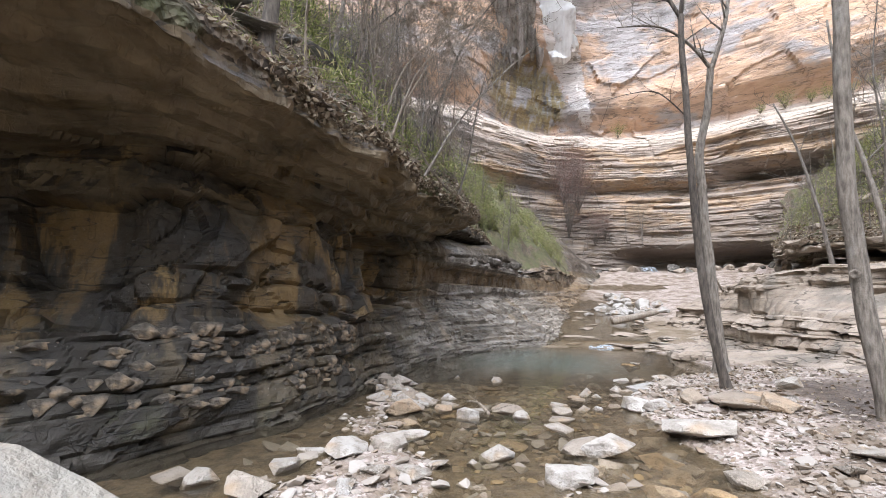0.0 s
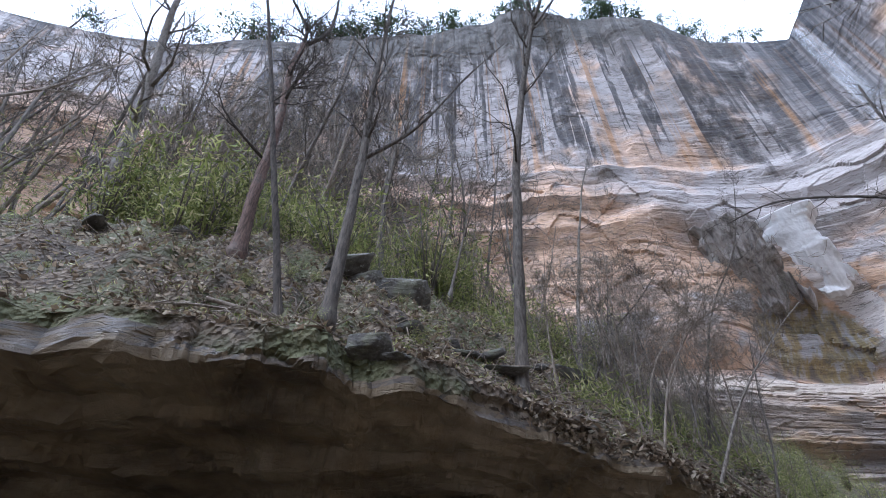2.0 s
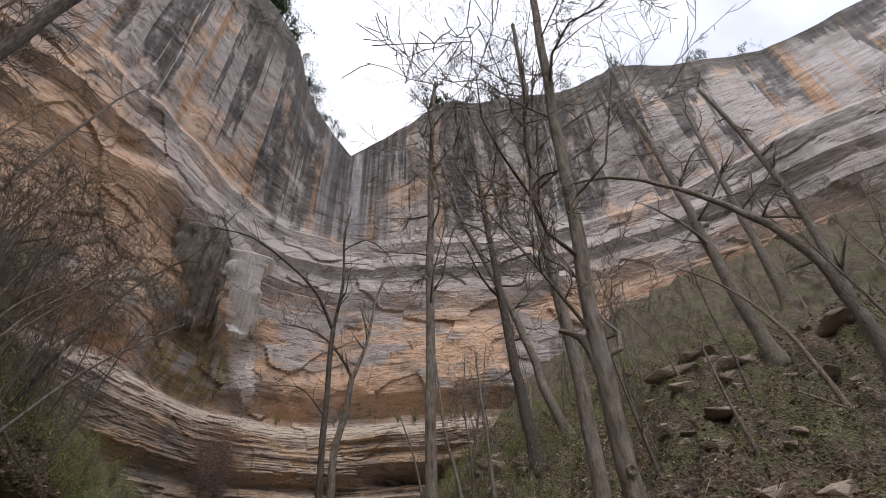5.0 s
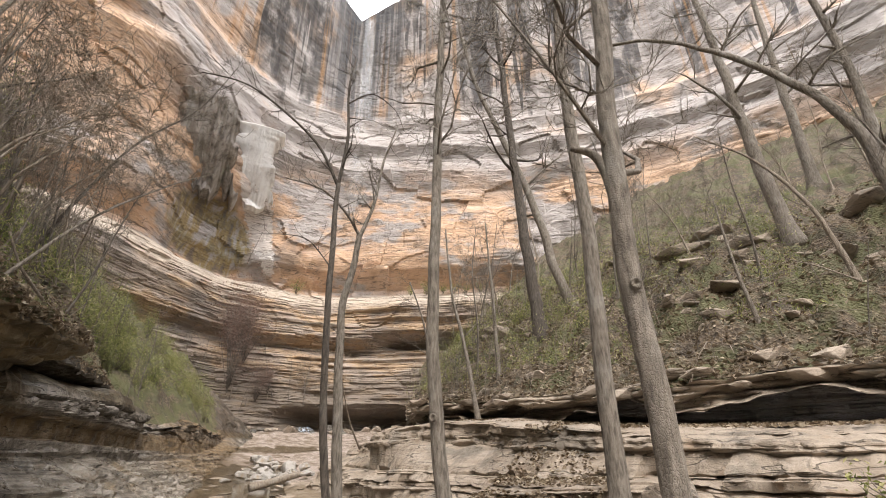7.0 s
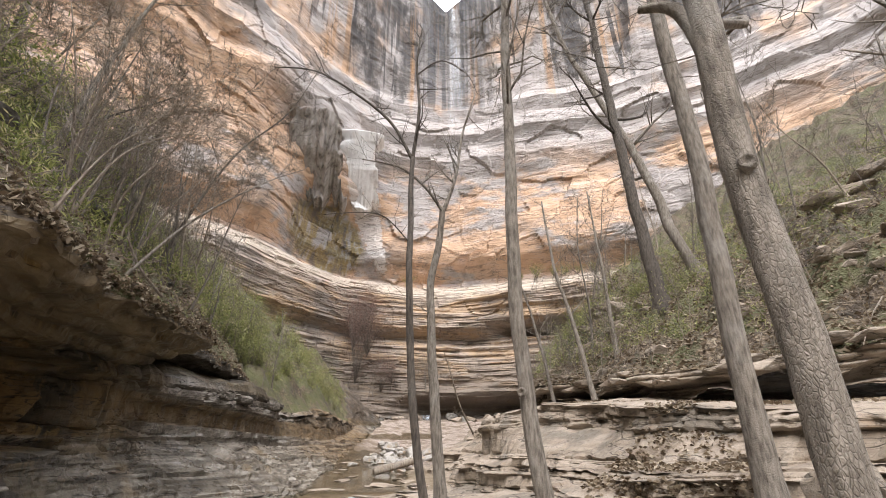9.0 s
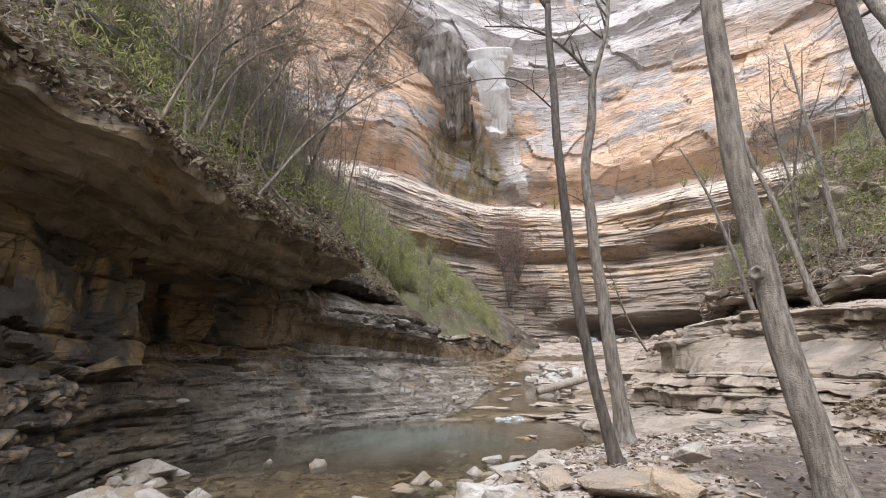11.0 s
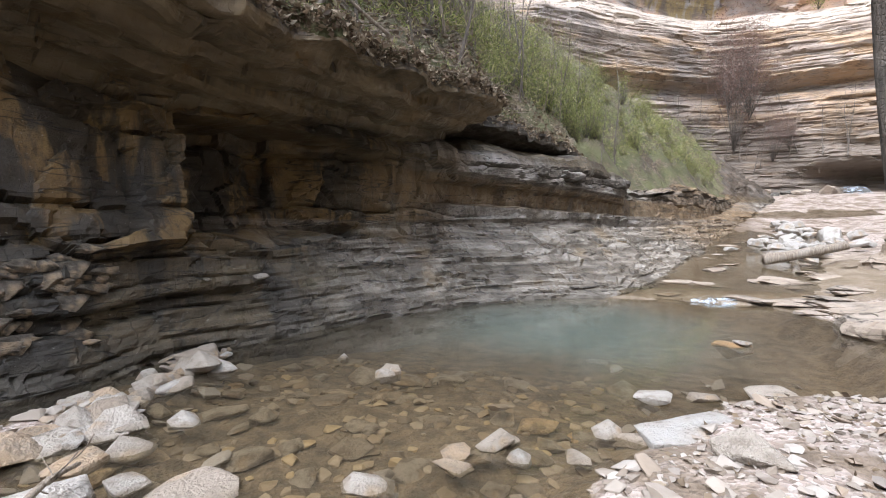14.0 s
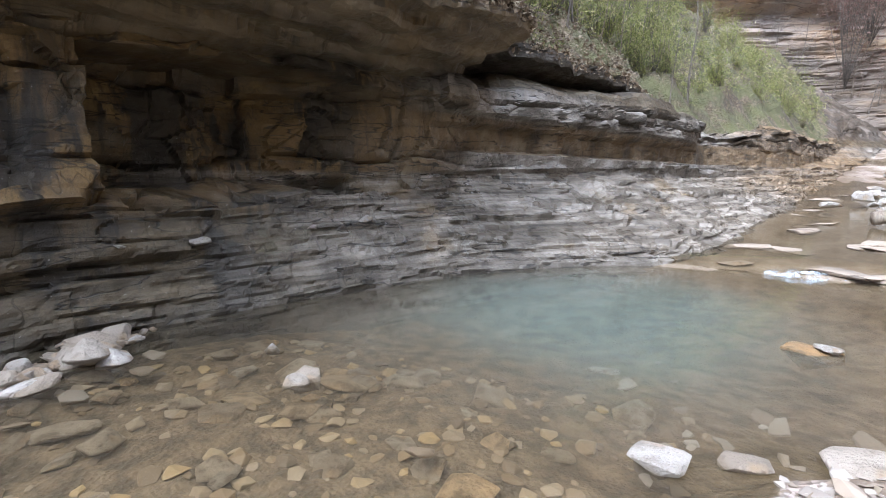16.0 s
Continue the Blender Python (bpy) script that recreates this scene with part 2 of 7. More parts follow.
    hz = s.math("DIVIDE", s.math("SUBTRACT", z, 27.2), 4.6)
    hr = s.math("ADD", s.math("SQRT", s.math("ADD", s.math("MULTIPLY", hx, hx), s.math("MULTIPLY", hz, hz))), s.math("MULTIPLY", s.noise(0.35, 4), 0.5))
    moss = s.ramp(s.noise(1.0, 4, s.scaled(0.8, 0.8, 0.2)), (0.38, (0.09, 0.08, 0.07)), (0.5, (0.22, 0.17, 0.06)), (0.62, (0.3, 0.3, 0.31)))
    col = s.mix(s.math("MULTIPLY", s.math("MULTIPLY", s.span(hr, 1.3, 1.1), s.span(s.axis("Y"), 30, 40)), 0.85), col, moss)
    # white mineral trickle below the tufa
    drift = s.math("MULTIPLY", s.math("SUBTRACT", z, 24.5), 0.31)
    off_c = s.math("ABSOLUTE", s.math("SUBTRACT", s.math("ADD", bend, drift), 13.4))
    off_c = s.math("SUBTRACT", s.math("ADD", off_c, s.math("MULTIPLY", s.math("SUBTRACT", s.noise(0.9, 5, face, 0.7), 0.5), 2.2)), s.math("MULTIPLY", drift, 0.5))
    trick = s.math("MULTIPLY", s.span(off_c, 0.75, 0.45), s.math("MULTIPLY", s.span(z, 23.6, 24.6), s.span(z, 36, 33)))
    col = s.mix(s.math("MULTIPLY", trick, 0.8), col, (0.62, 0.59, 0.57))
    # pale dry bench
    pale = s.math("MULTIPLY", s.span(s.math("ADD", z, s.math("MULTIPLY", bands, 1.6)), 20.2, 20.9), s.span(z, 22.9, 22.2))
    col = s.mix(s.math("MULTIPLY", pale, 0.8), col, (0.49, 0.42, 0.345))
    # wet dark foot
    wet = s.span(s.math("ADD", z, s.math("MULTIPLY", wide, 5)), 16.5, 10.0)
    col = s.mix(s.math("MULTIPLY", wet, 0.72), col, (0.115, 0.095, 0.075))
    # blackened rock round the waterfall
    dx = s.math("SUBTRACT", s.axis("X"), 23.5)
    soot = s.math("MULTIPLY", s.span(s.math("ADD", s.math("ABSOLUTE", dx), s.math("MULTIPLY", streak, 14)), 14, 10), s.span(z, 48.5, 50.5))
    soot = s.math("MULTIPLY", s.math("MULTIPLY", soot, s.span(s.axis("Y"), 20, 30)), s.ramp(thin, (0.40, 0.5), (0.52, 1.0)))
    col = s.mix(s.math("MULTIPLY", soot, 0.8), col, (0.05, 0.054, 0.062))
    crack = s.noise(1.0, 5, s.scaled(0.42, 0.42, 2.6), 0.7)
    col = s.mix(s.math("MULTIPLY", s.span(crack, 0.60, 0.67), 0.55), col, (0.16, 0.125, 0.10))
    # short dark dashes: shadows of small ledges put into the colour
    dash = s.noise(1.0, 4, s.scaled(0.75, 0.75, 5.0), 0.6)
    col = s.mix(s.math("MULTIPLY", s.span(dash, 0.61, 0.66), 0.6), col, (0.13, 0.10, 0.08))
    lines = s.math("MAXIMUM", s.cracks(s.scaled(0.09, 0.09, 0.75), 0.012, 4), s.math("MULTIPLY", s.cracks(s.scaled(0.2, 0.2, 1.7), 0.012, 4), 0.8))
    lines = s.math("MULTIPLY", lines, s.span(s.noise(0.25, 3), 0.36, 0.52))
    col = s.mix(s.math("MULTIPLY", lines, 0.6), col, (0.13, 0.105, 0.085))
    s.bump(s.math("SUBTRACT", s.math("ADD", s.math("MULTIPLY", s.math("ADD", crack, dash), 0.8), s.noise(1.2, 7, rough=0.7)), lines), 0.6, 0.3)
    return s.done(col)


def cave_material():
    s = Shader("creek_wall_rock", 0.75)
    z, y = s.axis("Z"), s.axis("Y")
    beds = s.noise(1.0, 6, s.scaled(0.9, 0.9, 4.5), 0.65)
    big = s.noise(0.75, 5)
    grey = s.ramp(beds, (0.3, (0.024, 0.018, 0.010)), (0.5, (0.066, 0.050, 0.028)), (0.72, (0.16, 0.125, 0.078)))
    rust = s.ramp(s.noise(1.3, 5), (0.3, (0.05, 0.031, 0.011)), (0.5, (0.165, 0.10, 0.034)), (0.72, (0.27, 0.18, 0.072)))
    upper = s.math("MULTIPLY", s.span(z, 1.0, 1.5), s.span(big, 0.33, 0.5))
    upper = s.math("MULTIPLY", upper, s.span(y, 16.5, 14.0))
    col = s.mix(s.math("MULTIPLY", upper, 0.92), grey, rust)
    # seep streaks, spread wider below y 8.5 to put the recess's shade into colour
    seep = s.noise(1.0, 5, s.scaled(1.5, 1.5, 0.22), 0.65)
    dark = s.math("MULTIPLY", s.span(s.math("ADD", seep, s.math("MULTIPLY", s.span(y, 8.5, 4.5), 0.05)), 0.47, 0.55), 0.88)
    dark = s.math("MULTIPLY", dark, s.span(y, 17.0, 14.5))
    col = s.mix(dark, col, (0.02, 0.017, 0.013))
    moss = s.math("MULTIPLY", s.span(s.noise(1.1, 4), 0.56, 0.7), s.span(z, 2.2, 0.6))
    col = s.mix(s.math("MULTIPLY", moss, 0.5), col, (0.075, 0.078, 0.03))
    # washed grey shelf, running up into the far wall
    wob = s.math("MULTIPLY", s.math("SUBTRACT", s.noise(0.5, 4), 0.5), 3)
    shelf = s.span(s.math("ADD", y, wob), 9.4, 12.6)
    shelf = s.math("MULTIPLY", shelf, s.span(s.math("ADD", z, s.math("MULTIPLY", wob, 0.03)), 1.66, 1.58))
    shelf = s.math("MULTIPLY", shelf, s.span(s.axis("X"), 12, 9))
    strata = s.noise(1.0, 5, s.scaled(0.35, 0.35, 9.0), 0.7)
    washed = s.ramp(strata, (0.36, (0.055, 0.044, 0.032)), (0.46, (0.175, 0.148, 0.115)), (0.62, (0.37, 0.33, 0.28)))
    washed = s.mix(s.math("MULTIPLY", s.span(s.noise(0.8, 5, s.scaled(1, 1, 1.6), 0.65), 0.49, 0.58), 0.7), washed, (0.075, 0.062, 0.046))
    washed = s.mix(s.math("MULTIPLY", s.span(s.noise(0.8, 4, s.scaled(1, 0.6, 1)), 0.57, 0.66), 0.5), washed, (0.22, 0.15, 0.07))
    col = s.mix(s.math("MULTIPLY", shelf, 0.88), col, washed)
    tan = s.ramp(s.noise(1.2, 5, s.scaled(1, 1, 0.7)), (0.36, (0.05, 0.035, 0.02)), (0.52, (0.17, 0.115, 0.06)), (0.68, (0.25, 0.195, 0.13)))
    far = s.math("MULTIPLY", s.span(s.math("ADD", y, wob), 12.6, 14.4), s.span(z, 1.58, 1.66))
    pale_c = s.ramp(s.noise(1.0, 5, s.scaled(1.1, 1.1, 2.2), 0.65), (0.36, (0.07, 0.058, 0.045)), (0.5, (0.21, 0.185, 0.155)), (0.66, (0.36, 0.33, 0.295)))
    course = s.math("MAXIMUM", s.span(z, 2.66, 2.74), s.span(z, 2.04, 2.0))
    course = s.math("MULTIPLY", course, s.span(s.math("ADD", y, s.math("MULTIPLY", z, 0.8)), 15.2, 17.0))
    col = s.mix(s.math("MULTIPLY", s.math("MULTIPLY", far, s.span(z, 3.5, 3.3)), 0.9), col, s.mix(course, tan, pale_c))
    warm = s.math("MULTIPLY", s.span(y, 25, 31), s.span(s.axis("X"), 12, 9))
    col = s.mix(s.math("MULTIPLY", warm, 0.7), col, s.ramp(strata, (0.38, (0.06, 0.045, 0.03)), (0.55, (0.24, 0.16, 0.085)), (0.68, (0.33, 0.25, 0.16))))
    tide = s.math("MULTIPLY", s.span(z, 0.30, 0.04), 0.5)
    col = s.mix(tide, col, (0.075, 0.065, 0.05))
    lichen = s.span(s.noise(26, 2), 0.69, 0.74)
    col = s.mix(s.math("MULTIPLY", lichen, 0.4), col, (0.4, 0.39, 0.36))
    col = s.mix(s.math("MULTIPLY", s.span(s.noise(6, 6, rough=0.75), 0.54, 0.66), 0.4), col, (0.03, 0.026, 0.02))
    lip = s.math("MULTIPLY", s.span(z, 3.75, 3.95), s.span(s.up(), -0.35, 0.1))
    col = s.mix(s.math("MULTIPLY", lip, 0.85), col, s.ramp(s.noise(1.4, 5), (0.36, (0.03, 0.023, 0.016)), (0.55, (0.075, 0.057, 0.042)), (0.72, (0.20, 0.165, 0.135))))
    lines = s.math("MAXIMUM", s.cracks(s.scaled(0.5, 0.5, 3.6), 0.010), s.math("MULTIPLY", s.cracks(s.scaled(1.3, 1.3, 0.5), 0.005), 0.4))
    col = s.mix(s.math("MULTIPLY", lines, 0.75), col, (0.012, 0.010, 0.008))
    col = s.mix(s.math("MULTIPLY", s.span(s.noise(38, 4, rough=0.7), 0.5, 0.62), 0.35), col, s.mix(1.0, col, (0.45, 0.42, 0.38), "MULTIPLY"))
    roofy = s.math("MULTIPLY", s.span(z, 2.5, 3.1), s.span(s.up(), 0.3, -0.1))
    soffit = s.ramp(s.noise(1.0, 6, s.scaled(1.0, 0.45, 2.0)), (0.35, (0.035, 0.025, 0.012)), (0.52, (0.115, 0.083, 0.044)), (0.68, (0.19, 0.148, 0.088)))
    # light bounced up from the creek, put into the outer soffit's colour
    lit_outer = s.ramp(s.noise(0.9, 6, s.scaled(1, 0.6, 2), 0.65), (0.34, (0.065, 0.047, 0.026)), (0.5, (0.175, 0.13, 0.075)), (0.68, (0.26, 0.205, 0.13)))
    soffit = s.mix(s.span(s.math("ADD", z, s.math("MULTIPLY", s.noise(0.8, 3), 0.3)), 3.55, 3.85), soffit, lit_outer)
    # shade inside the far notch, painted on its roof
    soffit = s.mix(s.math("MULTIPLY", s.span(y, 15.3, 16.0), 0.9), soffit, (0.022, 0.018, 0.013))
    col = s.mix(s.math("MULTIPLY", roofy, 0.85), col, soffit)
    s.bump(s.math("SUBTRACT", s.math("ADD", s.math("ADD", beds, s.math("MULTIPLY", strata, 0.7)), s.noise(9, 7, rough=0.75)), s.math("MULTIPLY", lines, 0.6)), 0.8, 0.04)
    rough = s.mix(shelf, s.ramp(s.noise(1.3, 3), (0.4, 0.4), (0.6, 0.85)), s.ramp(s.noise(1.6, 4), (0.4, 0.22), (0.62, 0.6)))
    return s.done(col, rough)


def ledge_material():
    s = Shader("pale_ledge_rock", 0.85)
    beds = s.noise(1.0, 6, s.scaled(0.7, 0.7, 4.0), 0.65)
    col = s.ramp(beds, (0.28, (0.19, 0.145, 0.105)), (0.5, (0.30, 0.245, 0.19)), (0.72, (0.385, 0.325, 0.265)))
    col = s.mix(s.span(s.noise(0.9, 5), 0.5, 0.68), col, (0.17, 0.145, 0.115))
    col = s.mix(s.math("MULTIPLY", s.span(s.noise(1.7, 5), 0.6, 0.72), 0.5), col, (0.26, 0.17, 0.10))
    col = s.mix(s.math("MULTIPLY", s.span(s.noise(15, 6, rough=0.75), 0.54, 0.64), 0.5), col, (0.10, 0.085, 0.07))
    lines = s.noise(1.0, 5, s.scaled(0.7, 0.7, 5.0), 0.65)
    col = s.mix(s.math("MULTIPLY", s.span(lines, 0.60, 0.66), 0.5), col, (0.075, 0.06, 0.048))
    joints = s.math("MAXIMUM", s.cracks(s.scaled(0.45, 0.45, 2.6), 0.009), s.math("MULTIPLY", s.cracks(s.scaled(0.35, 0.35, 0.5), 0.004, 2), 0.35))
    col = s.mix(s.math("MULTIPLY", joints, 0.65), col, (0.05, 0.04, 0.032))
    s.bump(s.math("SUBTRACT", s.math("ADD", s.math("ADD", beds, lines), s.noise(11, 7, rough=0.7)), joints), 0.8, 0.05)
    return s.done(col)


def ground_material():
    """Stream bed: pebbly, brown under water, pale where dry."""
    s = Shader("stream_gravel", 0.85)
    z = s.axis("Z")
    v = s.n.new("ShaderNodeTexVoronoi")
    s.put(v.inputs["Vector"], s.pos)
    v.inputs["Scale"].default_value = 26
    chips = s.ramp(v.outputs["Color"], (0.1, (0.15, 0.115, 0.09)), (0.45, (0.32, 0.26, 0.22)), (0.8, (0.46, 0.40, 0.36)))
    soil = s.ramp(s.noise(5, 6), (0.3, (0.10, 0.075, 0.052)), (0.7, (0.23, 0.175, 0.125)))
    col = s.mix(s.span(s.noise(1.3, 5), 0.42, 0.62), chips, soil)
    edge_n = s.math("MULTIPLY", s.noise(0.9, 5), 3.2)
    dirt = s.math("MULTIPLY", s.span(s.math("ADD", s.axis("X"), edge_n), 6.1, 6.7), s.span(s.math("ADD", s.axis("Y"), edge_n), 10.4, 9.4))
    dirt = s.math("MULTIPLY", dirt, s.span(s.axis("Y"), 2.4, 3.6))
    col = s.mix(s.math("MULTIPLY", dirt, 0.85), col, s.ramp(s.noise(9, 5), (0.35, (0.03, 0.023, 0.018)), (0.6, (0.085, 0.062, 0.046)), (0.75, (0.19, 0.14, 0.10))))
    under = s.span(z, 0.03, -0.02)
    col = s.mix(under, col, s.mix(s.span(s.noise(5, 5), 0.35, 0.65), (0.075, 0.054, 0.03), (0.18, 0.132, 0.078)))
    up = s.math("MULTIPLY", s.span(s.axis("Y"), 15.0, 16.0), s.span(s.axis("X"), 11, 8))
    rock = s.ramp(s.noise(1.0, 6, s.scaled(1.4, 0.5, 3), 0.7), (0.3, (0.10, 0.075, 0.045)), (0.5, (0.19, 0.145, 0.095)), (0.68, (0.29, 0.24, 0.185)))
    rock = s.mix(s.span(s.axis("Y"), 24, 30), rock, s.ramp(s.noise(1.0, 6, s.scaled(0.8, 0.8, 3), 0.7), (0.35, (0.05, 0.036, 0.022)), (0.65, (0.17, 0.12, 0.075))))
    col = s.mix(up, col, rock)
    s.bump(s.math("ADD", v.outputs["Distance"], s.noise(30, 4)), 0.7, 0.03)
    return s.done(col)


def slope_material():
    """Wooded slope: leaf litter, bare soil and moss."""
    s = Shader("leaf_litter_soil", 0.95)
    v = s.n.new("ShaderNodeTexVoronoi")
    s.put(v.inputs["Vector"], s.scaled(1, 1, 1))
    v.inputs["Scale"].default_value = 13
    leaf = s.ramp(v.outputs["Color"], (0.1, (0.045, 0.033, 0.023)), (0.5, (0.115, 0.084, 0.056)), (0.9, (0.21, 0.165, 0.115)))
    soil = s.ramp(s.noise(4, 5), (0.3, (0.035, 0.027, 0.02)), (0.7, (0.085, 0.066, 0.048)))
    col = s.mix(s.span(s.noise(1.2, 5), 0.42, 0.6), leaf, soil)
    col = s.mix(s.math("MULTIPLY", s.span(s.noise(0.6, 5), 0.44, 0.6), 0.6), col, (0.10, 0.11, 0.04))
    bank = s.math("MULTIPLY", s.span(s.axis("Y"), 15, 19), s.span(s.axis("X"), 14, 8))
    col = s.mix(s.math("MULTIPLY", s.math("MULTIPLY", bank, 0.55), s.span(s.noise(1.6, 5), 0.4, 0.6)), col, (0.12, 0.12, 0.05))
    s.bump(s.math("ADD", v.outputs["Distance"], s.noise(12, 5)), 0.9, 0.08)
    return s.done(col)


def stone_material(name, wet=False, only=None):
    s = Shader(name, 0.8)
    loc = s.local()
    base = s.ramp(s.each(), (0.0, (0.26, 0.20, 0.145)), (0.25, (0.40, 0.36, 0.31)), (0.5, (0.52, 0.49, 0.45)), (0.75, (0.36, 0.30, 0.235)), (0.95, (0.42, 0.30, 0.19)))
    if wet:
        base = s.ramp(s.each(), (0.0, (0.22, 0.165, 0.11)), (0.4, (0.38, 0.305, 0.215)), (0.75, (0.31, 0.255, 0.19)), (1.0, (0.50, 0.33, 0.16)))
    if only:
        base = only
    base = s.mix(s.math("MULTIPLY", s.span(s.noise(3.5, 7, loc, 0.75), 0.5, 0.62), 0.6), base, (0.16, 0.135, 0.105) if not wet else (0.07, 0.048, 0.027))
    g = s.noise(2.6, 6, loc)
    col = s.mix(s.ramp(g, (0.35, 0.0), (0.65, 0.55)), base, (0.27, 0.225, 0.175) if not wet else (0.13, 0.09, 0.045))
    col = s.mix(s.math("MULTIPLY", s.span(s.noise(1.1, 3, loc), 0.55, 0.7), 0.45), col, (0.46, 0.31, 0.17))
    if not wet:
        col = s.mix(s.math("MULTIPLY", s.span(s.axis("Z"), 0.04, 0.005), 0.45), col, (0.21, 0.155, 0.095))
    s.bump(s.math("ADD", s.noise(5, 7, loc, 0.7), s.noise(22, 4, loc)), 0.9, 0.05)
    return s.done(col)


def island_stone_material(name, dark=1.0):
    s = Shader(name, 0.85)
    c = lambda a: tuple(k * dark for k in a)
    col = s.ramp(s.island(), (0.0, c((0.16, 0.125, 0.09))), (0.35, c((0.31, 0.275, 0.235))), (0.65, c((0.43, 0.40, 0.365))), (0.85, c((0.30, 0.225, 0.155))), (1.0, c((0.24, 0.22, 0.2))))
    col = s.mix(s.math("MULTIPLY", s.noise(14, 5), 0.5), col, (0.24, 0.19, 0.14))
    s.bump(s.noise(40, 4), 0.5, 0.01)
    return s.done(col)


def bark_material(name, dark, pale, patch=0.5):
    s = Shader(name, 0.9)
    loc = s.local()
    rib = s.noise(1.0, 5, s.scaled(26, 26, 5, loc), 0.6)
    col = s.ramp(rib, (0.33, dark), (0.62, pale))
    spots = s.span(s.noise(1.6, 4, s.scaled(1, 1, 0.7, loc)), 0.52, 0.66)
    col = s.mix(s.math("MULTIPLY", spots, patch), col, (0.40, 0.385, 0.35))
    plate = s.n.new("ShaderNodeTexVoronoi")
    plate.feature = "DISTANCE_TO_EDGE"
    s.put(plate.inputs["Vector"], s.scaled(1, 1, 0.45, loc))
    plate.inputs["Scale"].default_value = 75
    crack = s.span(plate.outputs["Distance"], 0.14, 0.02)
    col = s.mix(s.math("MULTIPLY", crack, 0.28), col, dark)
    s.bump(s.math("SUBTRACT", s.math("ADD", rib, s.noise(40, 3, loc)), s.math("MULTIPLY", crack, 0.5)), 0.8, 0.012)
    return s.done(col)


def leaf_material(name, *stops):
    s = Shader(name, 0.7)
    col = s.ramp(s.island(), *stops)
    s.done(col)
    thin = s.n.new("ShaderNodeBsdfTranslucent")
    s.put(thin.inputs["Color"], col)
    both = s.n.new("ShaderNodeMixShader")
    both.inputs[0].default_value = 0.5
    s.l.new(s.b.outputs[0], both.inputs[1])
    s.l.new(thin.outputs[0], both.inputs[2])
    s.l.new(both.outputs[0], s.n["Material Output"].inputs["Surface"])
    return s.m


def tufa_material():
    s = Shader("white_tufa", 0.85)
    col = s.ramp(s.noise(1.0, 5, s.scaled(0.6, 0.6, 0.35)), (0.30, (0.52, 0.48, 0.46)), (0.42, (0.74, 0.715, 0.70)), (0.6, (0.84, 0.825, 0.815)))
    col = s.mix(s.math("MULTIPLY", s.span(s.noise(0.3, 4), 0.58, 0.72), 0.45), col, (0.58, 0.44, 0.33))
    s.bump(s.noise(1.0, 6, s.scaled(1.2, 1.2, 0.7)), 0.7, 0.25)
    return s.done(col)


def drape_material():
    s = Shader("grey_tufa_drape", 0.85)
    col = s.ramp(s.noise(1.0, 5, s.scaled(1.2, 1.2, 0.2)), (0.33, (0.10, 0.085, 0.072)), (0.45, (0.27, 0.24, 0.215)), (0.7, (0.45, 0.415, 0.385)))
    s.bump(s.noise(1.0, 6, s.scaled(2, 2, 0.4)), 1.0, 0.3)
    return s.done(col)


def water_material():
    """Creek water: clear and shiny, milky blue-green over the deep pool."""
    s = Shader("creek_water", 0.03)
    s.n.remove(s.b)
    x, y = s.axis("X"), s.axis("Y")
    dx = s.math("DIVIDE", s.math("SUBTRACT", x, 1.9), 3.3)
    dy = s.math("DIVIDE", s.math("SUBTRACT", y, 12.5), 3.5)
    r = s.math("SQRT", s.math("ADD", s.math("MULTIPLY", dx, dx), s.math("MULTIPLY", dy, dy)))
    r = s.math("ADD", r, s.math("MULTIPLY", s.math("SUBTRACT", s.noise(0.55, 3), 0.5), 0.5))
    murk = s.ramp(r, (0.1, 0.70), (0.5, 0.57), (0.8, 0.29), (1.0, 0.12))
    silt = s.n.new("ShaderNodeBsdfDiffuse")
    s.put(silt.inputs["Color"], s.mix(s.span(r, 0.25, 0.95), (0.128, 0.152, 0.128), (0.185, 0.155, 0.112)))
    clear = s.n.new("ShaderNodeBsdfTransparent")
    clear.inputs["Color"].default_value = (0.84, 0.81, 0.73, 1)
    body = s.n.new("ShaderNodeMixShader")
    s.put(body.inputs[0], murk)
    s.l.new(clear.outputs[0], body.inputs[1])
    s.l.new(silt.outputs[0], body.inputs[2])
    gloss = s.n.new("ShaderNodeBsdfGlossy")
    gloss.inputs["Roughness"].default_value = 0.06
    ripple = s.n.new("ShaderNodeBump")
    ripple.inputs["Strength"].default_value, ripple.inputs["Distance"].default_value = 0.25, 0.02
    s.put(ripple.inputs["Height"], s.noise(5, 3, s.scaled(1, 0.7, 1)))
    s.l.new(ripple.outputs["Normal"], gloss.inputs["Normal"])
    fres = s.n.new("ShaderNodeFresnel")
    fres.inputs["IOR"].default_value = 1.33
    s.l.new(ripple.outputs["Normal"], fres.inputs["Normal"])
    out = s.n.new("ShaderNodeMixShader")
    s.l.new(fres.outputs[0], out.inputs[0])
    s.l.new(body.outputs[0], out.inputs[1])
    s.l.new(gloss.outputs[0], out.inputs[2])
    s.l.new(out.outputs[0], s.n["Material Output"].inputs["Surface"])
    return s.m


def fall_material():
    """Thin falling water and spray: white, mostly see-through."""
    s = Shader("falling_water", 0.6)
    s.done((0.8, 0.83, 0.86))
    thin = s.span(s.noise(1.0, 5, s.scaled(1.6, 1.6, 0.12)), 0.35, 0.75)
    s.put(s.b.inputs["Alpha"], s.math("MULTIPLY", s.math("MULTIPLY", thin, s.span(s.axis("Z"), 18, 66)), 0.2))
    return s.m


